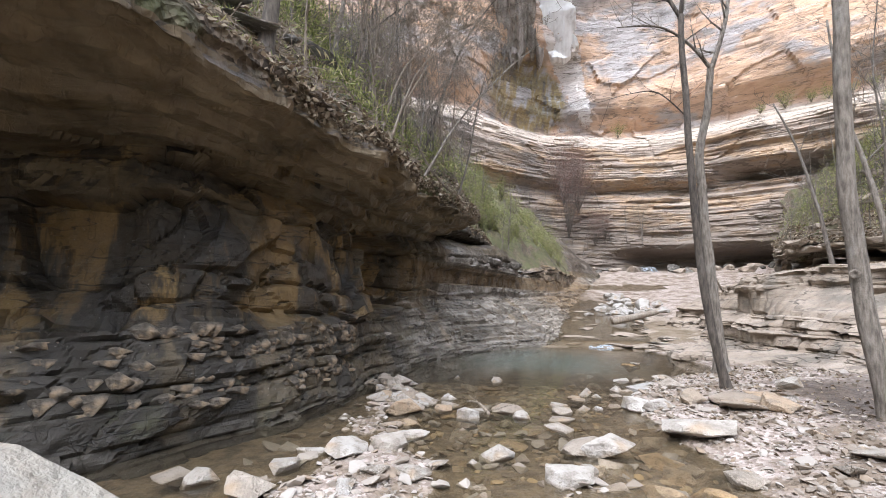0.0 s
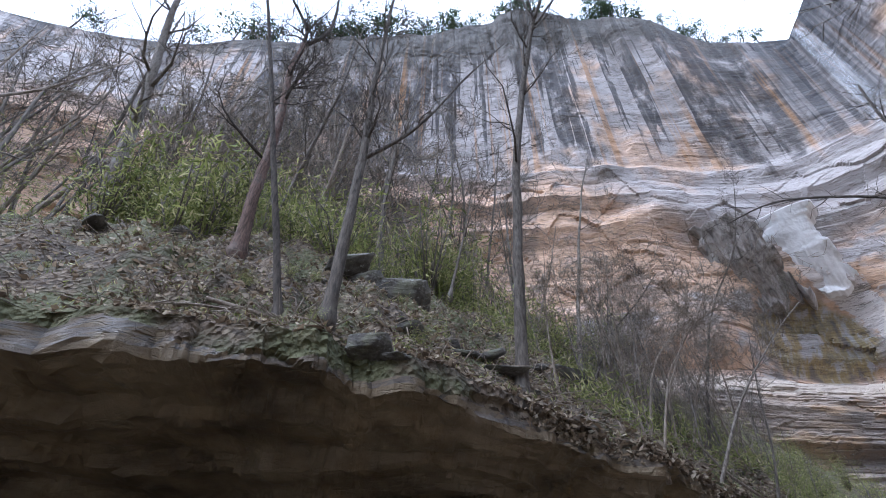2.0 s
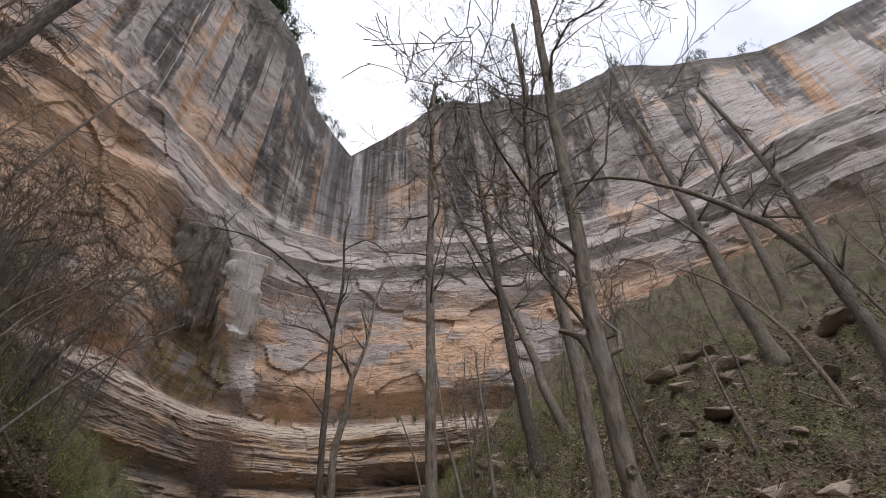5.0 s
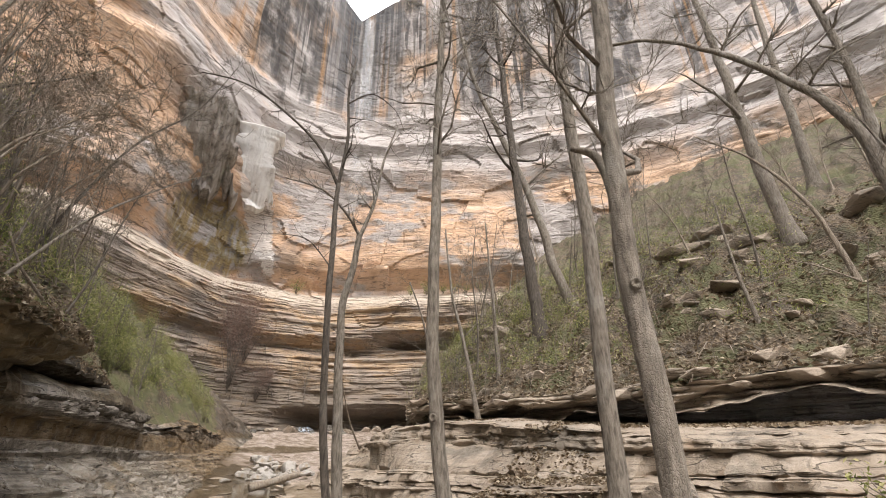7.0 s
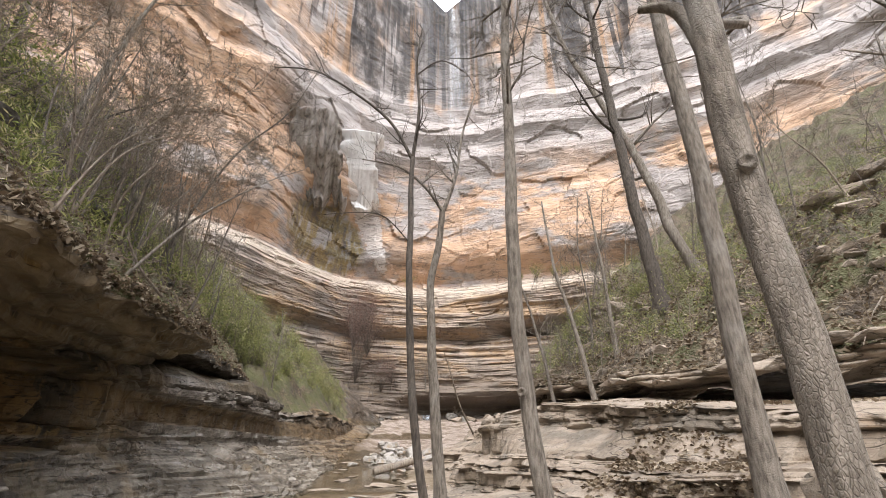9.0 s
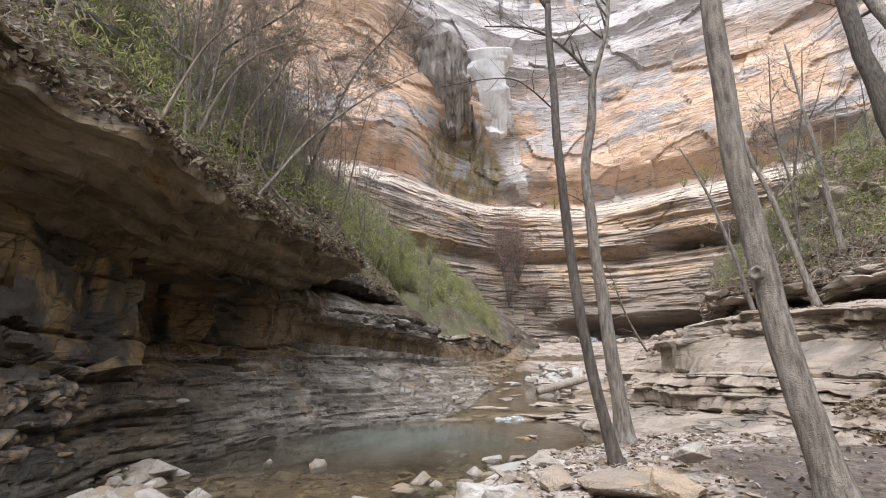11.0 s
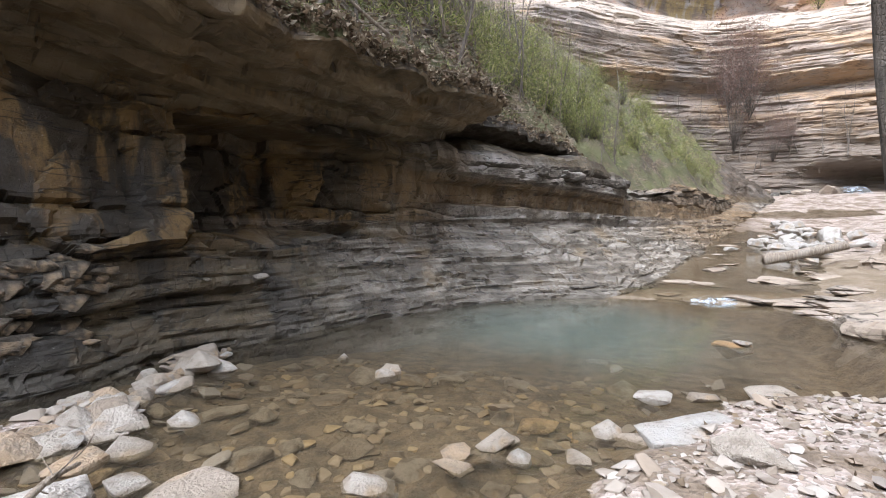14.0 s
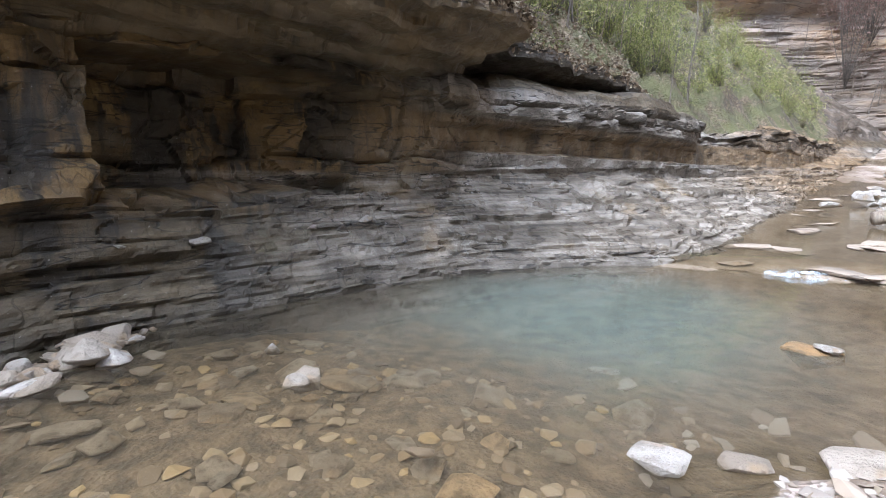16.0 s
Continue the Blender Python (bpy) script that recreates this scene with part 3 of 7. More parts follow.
def foam_material():
    s = Shader("white_water", 0.5)
    s.done((0.50, 0.57, 0.64))
    s.put(s.b.inputs["Alpha"], s.math("MULTIPLY", s.span(s.noise(6, 4, s.scaled(0.6, 1.4, 1)), 0.42, 0.66), 0.6))
    return s.m


def lichen_rock_material():
    s = Shader("lichened_rock", 0.9)
    loc = s.local()
    col = s.ramp(s.noise(3.0, 7, loc, 0.75), (0.32, (0.03, 0.027, 0.023)), (0.5, (0.095, 0.086, 0.073)), (0.68, (0.22, 0.205, 0.18)))
    col = s.mix(s.math("MULTIPLY", s.span(s.noise(1.5, 4, loc), 0.55, 0.66), 0.5), col, (0.10, 0.105, 0.045))
    col = s.mix(s.math("MULTIPLY", s.span(s.noise(14, 3, loc), 0.62, 0.68), 0.6), col, (0.36, 0.36, 0.33))
    s.bump(s.math("ADD", s.noise(1.0, 5, s.scaled(2, 2, 16, loc), 0.7), s.noise(12, 6, loc)), 1.0, 0.06)
    return s.done(col)


M_LICHEN = lichen_rock_material()
M_CLIFF, M_CAVE, M_LEDGE, M_GROUND, M_SLOPE = cliff_material(), cave_material(), ledge_material(), ground_material(), slope_material()
M_STONE, M_WET = stone_material("pale_stone"), stone_material("wet_brown_stone", True)
M_BLOCK = stone_material("grey_block", False, (0.05, 0.041, 0.03))
M_WHITE, M_RUST = stone_material("white_stone", False, (0.36, 0.345, 0.32)), stone_material("rusty_stone", True, (0.33, 0.20, 0.09))
M_GRAVEL, M_ROCKS = island_stone_material("loose_gravel", 0.86), island_stone_material("slope_rock", 0.75)
M_BARK_DARK = bark_material("dark_bark", (0.03, 0.024, 0.019), (0.11, 0.09, 0.072), 0.10)
M_BARK_GREY = bark_material("grey_bark", (0.085, 0.07, 0.055), (0.27, 0.235, 0.195), 0.45)
M_BARK_MID = bark_material("brown_grey_bark", (0.04, 0.032, 0.026), (0.155, 0.13, 0.105), 0.2)
M_TWIG = bark_material("twig_bark", (0.07, 0.058, 0.048), (0.21, 0.18, 0.15), 0.3)
M_DEAD = bark_material("dead_wood", (0.13, 0.10, 0.075), (0.33, 0.275, 0.215), 0.25)
M_LITTER = leaf_material("dead_leaves", (0.0, (0.06, 0.04, 0.024)), (0.4, (0.155, 0.11, 0.068)), (0.75, (0.31, 0.245, 0.17)), (1.0, (0.5, 0.435, 0.335)))
M_GREEN = leaf_material("bush_leaves", (0.0, (0.10, 0.12, 0.034)), (0.4, (0.205, 0.235, 0.07)), (0.75, (0.37, 0.38, 0.135)), (1.0, (0.54, 0.47, 0.27)))
M_CEDAR = leaf_material("evergreen_needles", (0.0, (0.022, 0.04, 0.016)), (1.0, (0.07, 0.095, 0.04)))
M_RED = leaf_material("budding_twigs", (0.0, (0.17, 0.10, 0.08)), (1.0, (0.36, 0.245, 0.20)))
M_TUFA, M_DRAPE, M_WATER, M_FALL, M_FOAM = tufa_material(), drape_material(), water_material(), fall_material(), foam_material()

# ---- left bank: undercut creek wall and its overhanging slab, swept along the creek ----
FOOT = [(-13, -4.5, -.5), (-6.6, 1.0, -.5), (-4.4, 2.6, -.5), (-3.25, 4.3, -.5), (-2.4, 6.0, -.5), (-1.95, 7.5, -.5), (-1.75, 8.4, -.5), (-1.0, 10.8, -.5), (.5, 13.6, -.35), (2.0, 14.9, -0.35), (3.4, 16.0, -0.3), (4.2, 18, -0.25), (5.1, 22, -0.2), (5.8, 24.2, -0.2), (6.6, 27, -0.1), (7.9, 32, 0), (11, 40, 0.2), (14, 47, 1.5)]
TOE = [(-13.1, -4.4, .3), (-6.75, 1.2, .3), (-4.6, 2.9, .3), (-3.28, 4.5, .3), (-2.45, 6.1, .3), (-1.98, 7.6, .3), (-1.9, 8.5, .3), (-1.3, 10.85, .25), (-.2, 13.6, .28),
       (1.1, 15, .26), (2.3, 16.1, .28), (3.0, 18.2, .34), (4.1, 22.2, .48), (4.8, 24.4, .55), (5.6, 27.2, .7), (7.1, 32.2, .9), (10.5, 40.5, 1.7), (13.5, 47.5, 3)]
STEP = [(-13.3, -4.2, 1.4), (-7.0, 1.6, 1.4), (-5.0, 3.5, 1.3), (-3.35, 4.9, 1.3), (-2.6, 6.3, 1.2), (-2.05, 7.7, 1.2), (-2.02, 8.7, 1.25), (-1.75, 10.9, 1.22), (-1.22, 13.6, 1.45), (-.95, 15, 1.55), (-.6, 16.2, 1.6), (.25, 18.6, 1.65), (1.6, 22.6, 1.7), (2.35, 24.8, 1.7), (3.6, 27.4, 1.75), (6.2, 32.5, 1.9), (10, 41, 2.4), (13, 48, 4)]
BACK = [(-13.6, -4, 1.5), (-8.2, 2.9, 1.5), (-6.0, 4.6, 1.4), (-3.6, 5.1, 1.45), (-2.85, 6.4, 1.4), (-2.12, 7.7, 1.3), (-2.1, 8.9, 1.35), (-1.95, 10.9, 1.4), (-1.35, 13.6, 1.52), (-1.05, 15, 1.62), (-.68, 16.2, 1.68), (.17, 18.6, 1.72), (1.5, 22.6, 1.78), (2.25, 24.8, 1.8), (3.5, 27.4, 1.85), (6.0, 32.5, 2.0), (9, 41, 2.9), (12, 48.5, 5)]
WTOP = [(-14.1, -3.5, 3.1), (-8.8, 3.7, 3.0), (-6.5, 5.1, 3.0), (-3.85, 5.4, 3.1), (-3.15, 6.6, 3.0), (-2.4, 7.85, 2.8), (-2.25, 9.05, 2.92), (-2.1, 11, 2.95), (-1.5, 13.6, 3.0), (-1.1, 15, 3.05), (-.7, 16.2, 3.15), (.15, 18.6, 3.3), (1.45, 22.6, 3.6), (2.3, 24.8, 3.2), (3.2, 27.4, 2.8), (5.7, 32.5, 3.3), (8.9, 41, 3.2), (11.5, 48.7, 5.6)]
ROOF = [(-14.2, -3.4, 3.5), (-9.0, 3.9, 3.4), (-6.6, 5.2, 3.4), (-3.9, 5.5, 3.5), (-3.25, 6.7, 3.4), (-2.55, 7.9, 3.15), (-2.4, 9.1, 3.12), (-2.2, 11, 3.18), (-1.6, 13.6, 3.3), (-1.5, 15.1, 3.4), (-2.2, 16.4, 3.7), (-1.3, 18.8, 3.75), (-.2, 22.8, 3.85), (2.2, 24.9, 3.3), (3.1, 27.5, 2.9), (5.6, 32.5, 3.4), (8.8, 41, 3.45), (11, 49, 6)]
LIP = [(-11.5, -5, 4.5), (-6.3, .4, 4.4), (-4.2, 2.2, 4.3), (-2.85, 4.0, 4.15), (-2.0, 6.0, 4.05), (-1.45, 7.9, 3.95), (-1.15, 9.0, 3.85), (-.75, 10.9, 3.85), (-.1, 13.5, 3.95), (.2, 15.2, 4.08), (-.6, 16.2, 4.12), (.2, 18.7, 4.08), (.95, 22.8, 4.12), (2.35, 24.8, 3.4), (3.25, 27.4, 3.0), (5.7, 32.5, 3.5), (8.8, 41, 3.55), (10, 49.5, 7)]
CREST = [(-11.6, -5, 5.1), (-6.4, .4, 4.95), (-4.3, 2.2, 4.8), (-2.9, 4, 4.6), (-2.05, 6, 4.45), (-1.5, 7.9, 4.3), (-1.2, 9, 4.2), (-.8, 10.9, 4.18), (-.15, 13.5, 4.25), (.12, 15.2, 4.33), (-.7, 16.2, 4.42), (.15, 18.7, 4.4), (.85, 22.8, 4.4), (2.15, 24.9, 3.6), (3.0, 27.5, 3.2), (5.4, 32.5, 3.75), (8.5, 41, 3.75), (9, 50, 8)]
FAR = [(-52, -2), (-50, 8), (-48, 14), (-46, 18), (-45, 22), (-43, 26), (-42, 29), (-40, 33), (-38, 37), (-35, 40), (-34, 42), (-31, 45), (-27, 49), (-24, 51), (-20, 53), (-14, 55), (-5, 58), (2, 62)]


def along(step_near, step_far):
    """Parameters along the bank, closer together where the camera passes."""
    us, u = [], 0.0
    while u < 17:
        us.append(u)
        a, b = np.array(FOOT[int(u)]), np.array(FOOT[min(int(u) + 1, 17)])
        u += (step_near if 1.5 < u < 10 else step_far) / max(np.linalg.norm(b - a), 0.3)
    return np.array(us + [17.0])


def sweep(us, curves, counts):
    """Points of the section's curves joined by straight runs, with counts points in each run."""
    rows = [smooth_rows(c, us) for c in curves]
    cols = []
    for a, b, k in zip(rows, rows[1:], counts):
        for f in np.linspace(0, 1, k, endpoint=False):
            cols.append(a * (1 - f) + b * f)
    cols.append(rows[-1])
    return np.stack(cols, 1)


us = along(0.035, 0.12)
arc = np.concatenate([[0], np.cumsum(np.linalg.norm(np.diff(smooth_rows(BACK, us), axis=0), axis=1))])
P = sweep(us, [FOOT, TOE, STEP, BACK, WTOP, ROOF, LIP, CREST], [22, 30, 8, 36, 10, 36, 14])
S = np.repeat(arc[:, None], P.shape[1], 1)
# soffit in broad steps
fr = np.linspace(0, 1, 36, endpoint=False)
fq = np.clip(fr[None, :] + 0.05 * vn(arc[:, None] * 0.6, fr[None, :] * 3, 0, 35) + 0.03 * vn(arc[:, None] * 2.1, 0, 0, 36), 0, 1)
stair = np.interp(fq, [0, .2, .25, .46, .51, .74, .80, .93, 1], [0, .06, .34, .38, .62, .66, .88, .93, 1])
mixed = fr[None, :] + (stair - fr[None, :]) * np.clip((10.3 - us) / 0.6, 0.2, 1)[:, None]
P[:, 106:142, 2] = P[:, 106:107, 2] * (1 - mixed) + P[:, 142:143, 2] * mixed
N = normals(P)
N *= np.sign(np.mean(N[:, 30, 0]))
thin_beds, wall_beds, roof_beds = layers(-1, 9, 0.10, 0.38, 4), layers(-1, 9, 0.35, 1.0, 5), layers(-1, 9, 0.08, 0.24, 6)
col = np.arange(P.shape[1])
k1, k2, k3 = 60, 106, 142
low, wallw, roofw, edge = col < 52, (col >= 52) & (col < k2), (col >= k2) & (col < k3), col >= k3
d = np.zeros(P.shape[:2])
far_u = np.clip((us - 7.5) / 2.0, 0, 1)[:, None]
calm = 1 - 0.75 * far_u
shelf_u = np.clip((us - 6.4) / 1.2, 0, 1)[:, None]
d[:, low] = (bedding(S[:, low] + 0.3 * vn(S[:, low] * 1.3, P[:, low, 2] * 3, 2, 65), P[:, low, 2] + 0.10 * vn(S[:, low] * 0.8, P[:, low, 2] * 0.5, 4, 66), thin_beds, 11, 0.03, 0.055, 0.8, 0.05, 0.02) + 0.03 * facets(P[:, low, 0] * 1.6, P[:, low, 1] * 1.6, P[:, low, 2] * 3.5, 56)) * (1 - 0.85 * shelf_u)
warp_s = S + 0.7 * vn(S * 0.7, P[..., 2] * 1.1, 2, 61) + 0.25 * vn(S * 2.2, P[..., 2] * 2, 2, 62)
warp_z = P[..., 2] + 0.30 * vn(S * 0.55, P[..., 2] * 0.3, 4, 63) + 0.07 * vn(S * 2.5, P[..., 2], 4, 64)
d[:, wallw] = bedding(warp_s[:, wallw], warp_z[:, wallw], wall_beds, 12, 0.07, 0.17, 1.0, 0.09, 0.035) * (1 - 0.5 * far_u) + 0.08 * calm * facets(P[:, wallw, 0] * 1.2, P[:, wallw, 1] * 1.2 + .3 * vn(P[:, wallw, 1], P[:, wallw, 2] * 2, 0, 7), P[:, wallw, 2] * 1.1, 55)
# deep bay with a sharp near edge and a flat lintel
step01 = lambda v, lo, hi: np.clip((v - lo) / (hi - lo), 0, 1)
bay_y = P[..., 1] + 0.06 * vn(P[..., 2] * 2.2, 0, 0, 26)
bay = step01(bay_y, 9.25, 9.36) * step01(bay_y, 13.4, 11.6) * step01(P[..., 2], 1.28 + 0.1 * vn(S * 1.2, 0, 0, 27), 1.40) * step01(P[..., 2] + 0.05 * vn(S * 0.9, 0, 0, 28), 2.99, 2.94)
bay_in = 1.15 * bay * wallw[None, :]
# flags standing in the bay, and a narrow cleft beside its edge
d[:, wallw] += 0.14 * (hashed(np.floor(warp_s[:, wallw] / 0.45).astype(np.int64), 29) - 0.3) * bay[:, wallw] * step01(P[:, wallw, 2], 2.7, 2.2)
# far wall: block band, dark recess, ledge and pale top course
far_w = np.clip((us - 8.2) / 0.8, 0, 1)[:, None] * np.clip((13.6 - us) / 0.6, 0, 1)[:, None]
wz = P[..., 2] + 0.06 * vn(S * 0.5, 0, 0, 30)
d += far_w * wallw[None, :] * np.interp(wz, [1.6, 1.66, 2.02, 2.06, 2.3, 2.5, 2.55, 2.72, 2.76, 3.6], [0, .16, .2, -.18, -.14, -.12, .10, .14, .26, .26])
d[:, roofw] = bedding(S[:, roofw] * 0.7, P[:, roofw, 2] * 1.3, roof_beds, 13, 0.03, 0.02, 2.6, 0.03, 0.03) * (1 - 0.6 * far_u)
d[:, roofw] += 0.05 * calm * facets(P[:, roofw, 0] * .8, P[:, roofw, 1] * .8, P[:, roofw, 2], 57)
d[:, edge] = 0.045 * facets(S[:, edge] * 1.3, 0.0, P[:, edge, 2] * 3, 58) + 0.04 * fbm(S[:, edge] * 2.2, P[:, edge, 2] * 3, 0, 59, 4)
big = 0.20 * fbm(P[..., 0] * 0.8, P[..., 1] * 0.8, P[..., 2] * 0.9, 21, 4)
d += big * np.where(low, 0.5, np.where(wallw, 0.9, np.where(edge, 0.3, 0.6)))[None, :] * (1 - 0.55 * far_u) * np.where(low[None, :], 1 - 0.6 * shelf_u, 1)
d += 0.018 * fbm(P[..., 0] * 7, P[..., 1] * 7, P[..., 2] * 9, 23, 3)
# washed terraces: flat treads and short risers where the wall's foot runs out gently
tread = layers(-1, 5, 0.05, 0.17, 15)
zt_ = P[:, low, 2] + 0.07 * fbm(S[:, low] * 0.45, P[:, low, 0] * 0.8, 0, 16, 3)
ti = np.clip(np.searchsorted(tread, zt_) - 1, 0, len(tread) - 2)
tf = (zt_ - tread[ti]) / (tread[ti + 1] - tread[ti])
hgt = tread[ti + 1] - tread[ti]
tz = tread[ti] + hgt * np.where(tf < 0.6, tf * 0.12, 0.072 + (tf - 0.6) / 0.4 * 0.928)
flat_z = tread[ti] + hgt * np.minimum(tf / 0.6, 1) - (zt_ - P[:, low, 2])
wt = 0.6 * (np.clip((us - 6.0) / 2.0, 0, 1)[:, None] * np.clip(col[low] / 8, 0, 1)[None, :])
for i in np.nonzero(us > 6)[0]:
    zr = P[i, low, 2].copy()
    for ax in (0, 1):
        moved = np.interp(flat_z[i], zr, P[i, low, ax])
        P[i, low, ax] += (moved - P[i, low, ax]) * wt[i]
bite = np.where(tf > 0.6, np.sin((tf - 0.6) / 0.4 * math.pi), 0) * 0.05 * (0.4 + 0.6 * vn(S[:, low] * 1.5, ti, 0, 17))
chip_len = 0.5 + 1.1 * hashed(ti, 18)
chip = np.floor((S[:, low] + 0.3 * vn(S[:, low] * 1.7, ti, 0, 20)) / chip_len + 5 * hashed(ti, 19)).astype(np.int64)
P[:, low, 0] += (0.16 * (hashed(ti, chip, 24) - 0.5) - bite) * wt
P[:, low, 2] += 0.025 * (hashed(ti, chip, 25) - 0.5) * wt
P[:, low, 2] += (tz - P[:, low, 2]) * wt
flake = facets(S[:, low] * 0.9 + 0.5 * P[:, low, 2], P[:, low, 1] * 0.3, P[:, low, 2] * 3.2 + 0.5 * S[:, low], 37)
d[:, low] += 0.055 * flake * shelf_u
ramp_in = np.clip(col / 6, 0, 1)[None, :]
ragged = 0.22 * fbm(S[:, :1] * 1.3, 0, 0, 31, 5)
Q = P + N * (d * ramp_in)[..., None]
Q[..., 0] -= bay_in
inward = smooth_rows(CREST, us)[:, :2] - smooth_rows(FAR, us)
inward /= np.linalg.norm(inward, axis=1, keepdims=True)
w_edge = np.clip((col - k2) / (k3 - k2), 0, 1)[None, :, None]
Q[..., :2] += inward[:, None, :] * ragged[..., None] * w_edge
Q[:, k3:, 2] += 0.05 * fbm(S[:, k3:] * 1.6, 3, 0, 33, 4)
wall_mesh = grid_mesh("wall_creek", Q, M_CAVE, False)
wall_mesh.materials.append(M_SLOPE)
soil = (np.arange(Q.shape[1] - 1)[None, :] > k3 + 5 + 5 * fbm(S[:-1, :1] * 1.1, 0, 0, 34, 3) + 9 * far_u[:-1]) & np.ones((len(us) - 1, 1), bool)
wall_mesh.polygons.foreach_set("material_index", soil.astype(np.int32).ravel())
wall_left = thing("wall_creek", wall_mesh, "undercut bedded sandstone creek wall beneath an overhanging slab", "rock wall", "structure")
CREST_Q = Q[:, -1]

# ---- left slope above the slab ----
ws = np.concatenate([np.linspace(0, 0.12, 60), np.linspace(0.125, 0.3, 30), np.linspace(0.32, 1.15, 40)])
us_h, sel = us[::2], slice(None, None, 2)
c0, f0 = CREST_Q[sel], smooth_rows(FAR, us_h)
H = np.zeros((len(us_h), len(ws), 3))
H[..., :2] = c0[:, None, :2] * (1 - ws)[None, :, None] + f0[:, None, :] * ws[None, :, None]
run = np.linalg.norm(H[..., :2] - c0[:, None, :2], axis=2)
steep = np.interp(us_h, [0, 2, 4, 7, 9, 11, 15, 17], [.8, .95, .98, .93, .95, 1.15, 1.15, .8])[:, None]
rise = steep * np.where(run < 5, run, 5 + (run - 5) * 0.70)
H[..., 2] = c0[:, None, 2] + rise - 0.02
bumpy = 0.36 * fbm(H[..., 0] * 0.6, H[..., 1] * 0.6, 0, 41, 4) + 0.24 * fbm(H[..., 0] * 2.6, H[..., 1] * 2.6, 0, 43, 4)
H[..., 2] += bumpy * np.clip(run / 0.8, 0.12, 1)


def slope_height(x, y):
    """Height of whichever side slope lies nearest below a place."""
    best = None
    for grid in (H, HR):
        d2 = (grid[..., 0] - x) ** 2 + (grid[..., 1] - y) ** 2
        k = int(np.argmin(d2))
        if best is None or d2.flat[k] < best[0]:
            best = (d2.flat[k], grid[..., 2].flat[k])
    return float(best[1])


def on_left(u, w):
    """A place on the left slope, u along the bank and w uphill in metres."""
    i = int(np.clip(np.searchsorted(us_h, u), 0, len(us_h) - 1))
    j = int(np.clip(np.searchsorted(run[i], w), 0, len(ws) - 1))
    return Vector(H[i, j])


slope_left = thing("ground_slope_left", grid_mesh("ground_slope_left", H, M_SLOPE), "steep wooded slope covered in dead leaves, moss and twigs", "slope", "structure")

# ---- stream bed and valley floor, one sheet to the horizon ----
BED_Y = [-60, -20, 0, 4, 8.5, 10, 12.5, 14.8, 15.8, 17, 20, 28, 34, 42, 50, 70]
BED_Z = [-1.5, -.6, -.16, -.13, -.16, -.30, -.55, -.30, .02, .08, .16, .55, 1.2, 2.4, 4.2, 6]
MID_X = [-6, -3, .4, .8, .9, 1.2, 1.7, 2.6, 3.9, 4.8, 5.6, 7.6, 10, 14, 19, 30]


def bed(x, y):
    """Height of the stream bed and gravel bank."""
    x, y = np.asarray(x, float), np.asarray(y, float)
    mid, z0 = np.interp(y, BED_Y, MID_X), np.interp(y, BED_Y, BED_Z)
    a = x - mid
    half = np.interp(y, [0, 4, 6, 7.8, 8.35, 9.6, 10.25, 12, 14, 15.5, 17, 30, 50], [1.9, 1.5, 1.3, 1.35, 1.65, 2.0, 3.5, 3.9, 3.2, 2.0, 1.5, 2.2, 4])
    right = np.clip(a - half, 0, None)
    z = z0 + np.clip(right / 0.5, 0, 1) * np.clip(-0.12 - z0, 0, 1)
    z = z + np.where(right > 0, np.minimum(0.30 * right, 0.16 + 0.085 * right), 0)
    z = z + np.clip(right - 5, 0, 40) * 0.02
    bar = np.exp(-(((x + 1.25) / 0.55) ** 2 + ((y - 6.9) / 1.5) ** 2)) * 0.17 + np.exp(-(((x + 0.9) / 0.9) ** 2 + ((y - 4.2) / 1.3) ** 2)) * 0.2
    bar = bar + np.exp(-(((x - 1.2) / 0.8) ** 2 + ((y - 4.2) / 0.7) ** 2)) * 0.13
    rough_z = 0.035 * fbm(x * 1.7, y * 1.7, 0, 51, 4) + 0.012 * fbm(x * 11, y * 11, 0, 52, 2)
    return z + bar + rough_z


def spaced(stops, steps):
    out = []
    for (a, b), st in zip(zip(stops, stops[1:]), steps):
        out += list(np.arange(a, b - 1e-6, st))
    return np.array(out + [stops[-1]])


gx = spaced([-900, -100, -20, -3.6, 6.5, 14, 30, 100, 900], [100, 10, 0.8, 0.07, 0.16, 0.8, 8, 100])
gy = spaced([-900, -100, -20, 1.0, 16.5, 30, 60, 120, 900], [100, 10, 0.5, 0.07, 0.2, 0.8, 8, 100])
X, Y = np.meshgrid(gx, gy, indexing="ij")
G = np.stack([X, Y, bed(X, Y)], 2)
ground = thing("ground", grid_mesh("ground", G, M_GROUND, flip=True), "stony stream bed with a pale gravel bank", "ground", "structure")

# ---- right bank: stepped bedrock ledges ----
FOOT_Y = [-4, 0, 3.5, 6.5, 9, 11, 13, 16, 19, 22, 25]
FOOT_X = [8.6, 8, 7.3, 6.8, 6.3, 6.35, 6.2, 6.4, 7.4, 9.0, 11.5]
TOP_X = [11.5, 10.8, 9.9, 9.7, 9.7, 10.0, 10.2, 10.3, 10.6, 11.3, 13]
FOOT_H = [.75, .7, .6, .5, .32, .2, .12, .16, .35, .6, .8]
TOP_H = [1.75, 1.8, 1.85, 2.0, 2.2, 2.45, 2.6, 2.55, 2.4, 2.1, 1.6]
ry = spaced([-4, 1.5, 21, 26], [0.1, 0.04, 0.1])
fx, tx, fh, th = (np.interp(ry, FOOT_Y, v) for v in (FOOT_X, TOP_X, FOOT_H, TOP_H))
LEVEL = [0.0, .13, .34, .44, .88, 1.0]
EDGE = [0.0, .26, .40, .60, .70, .95]
edges, tops = [], []
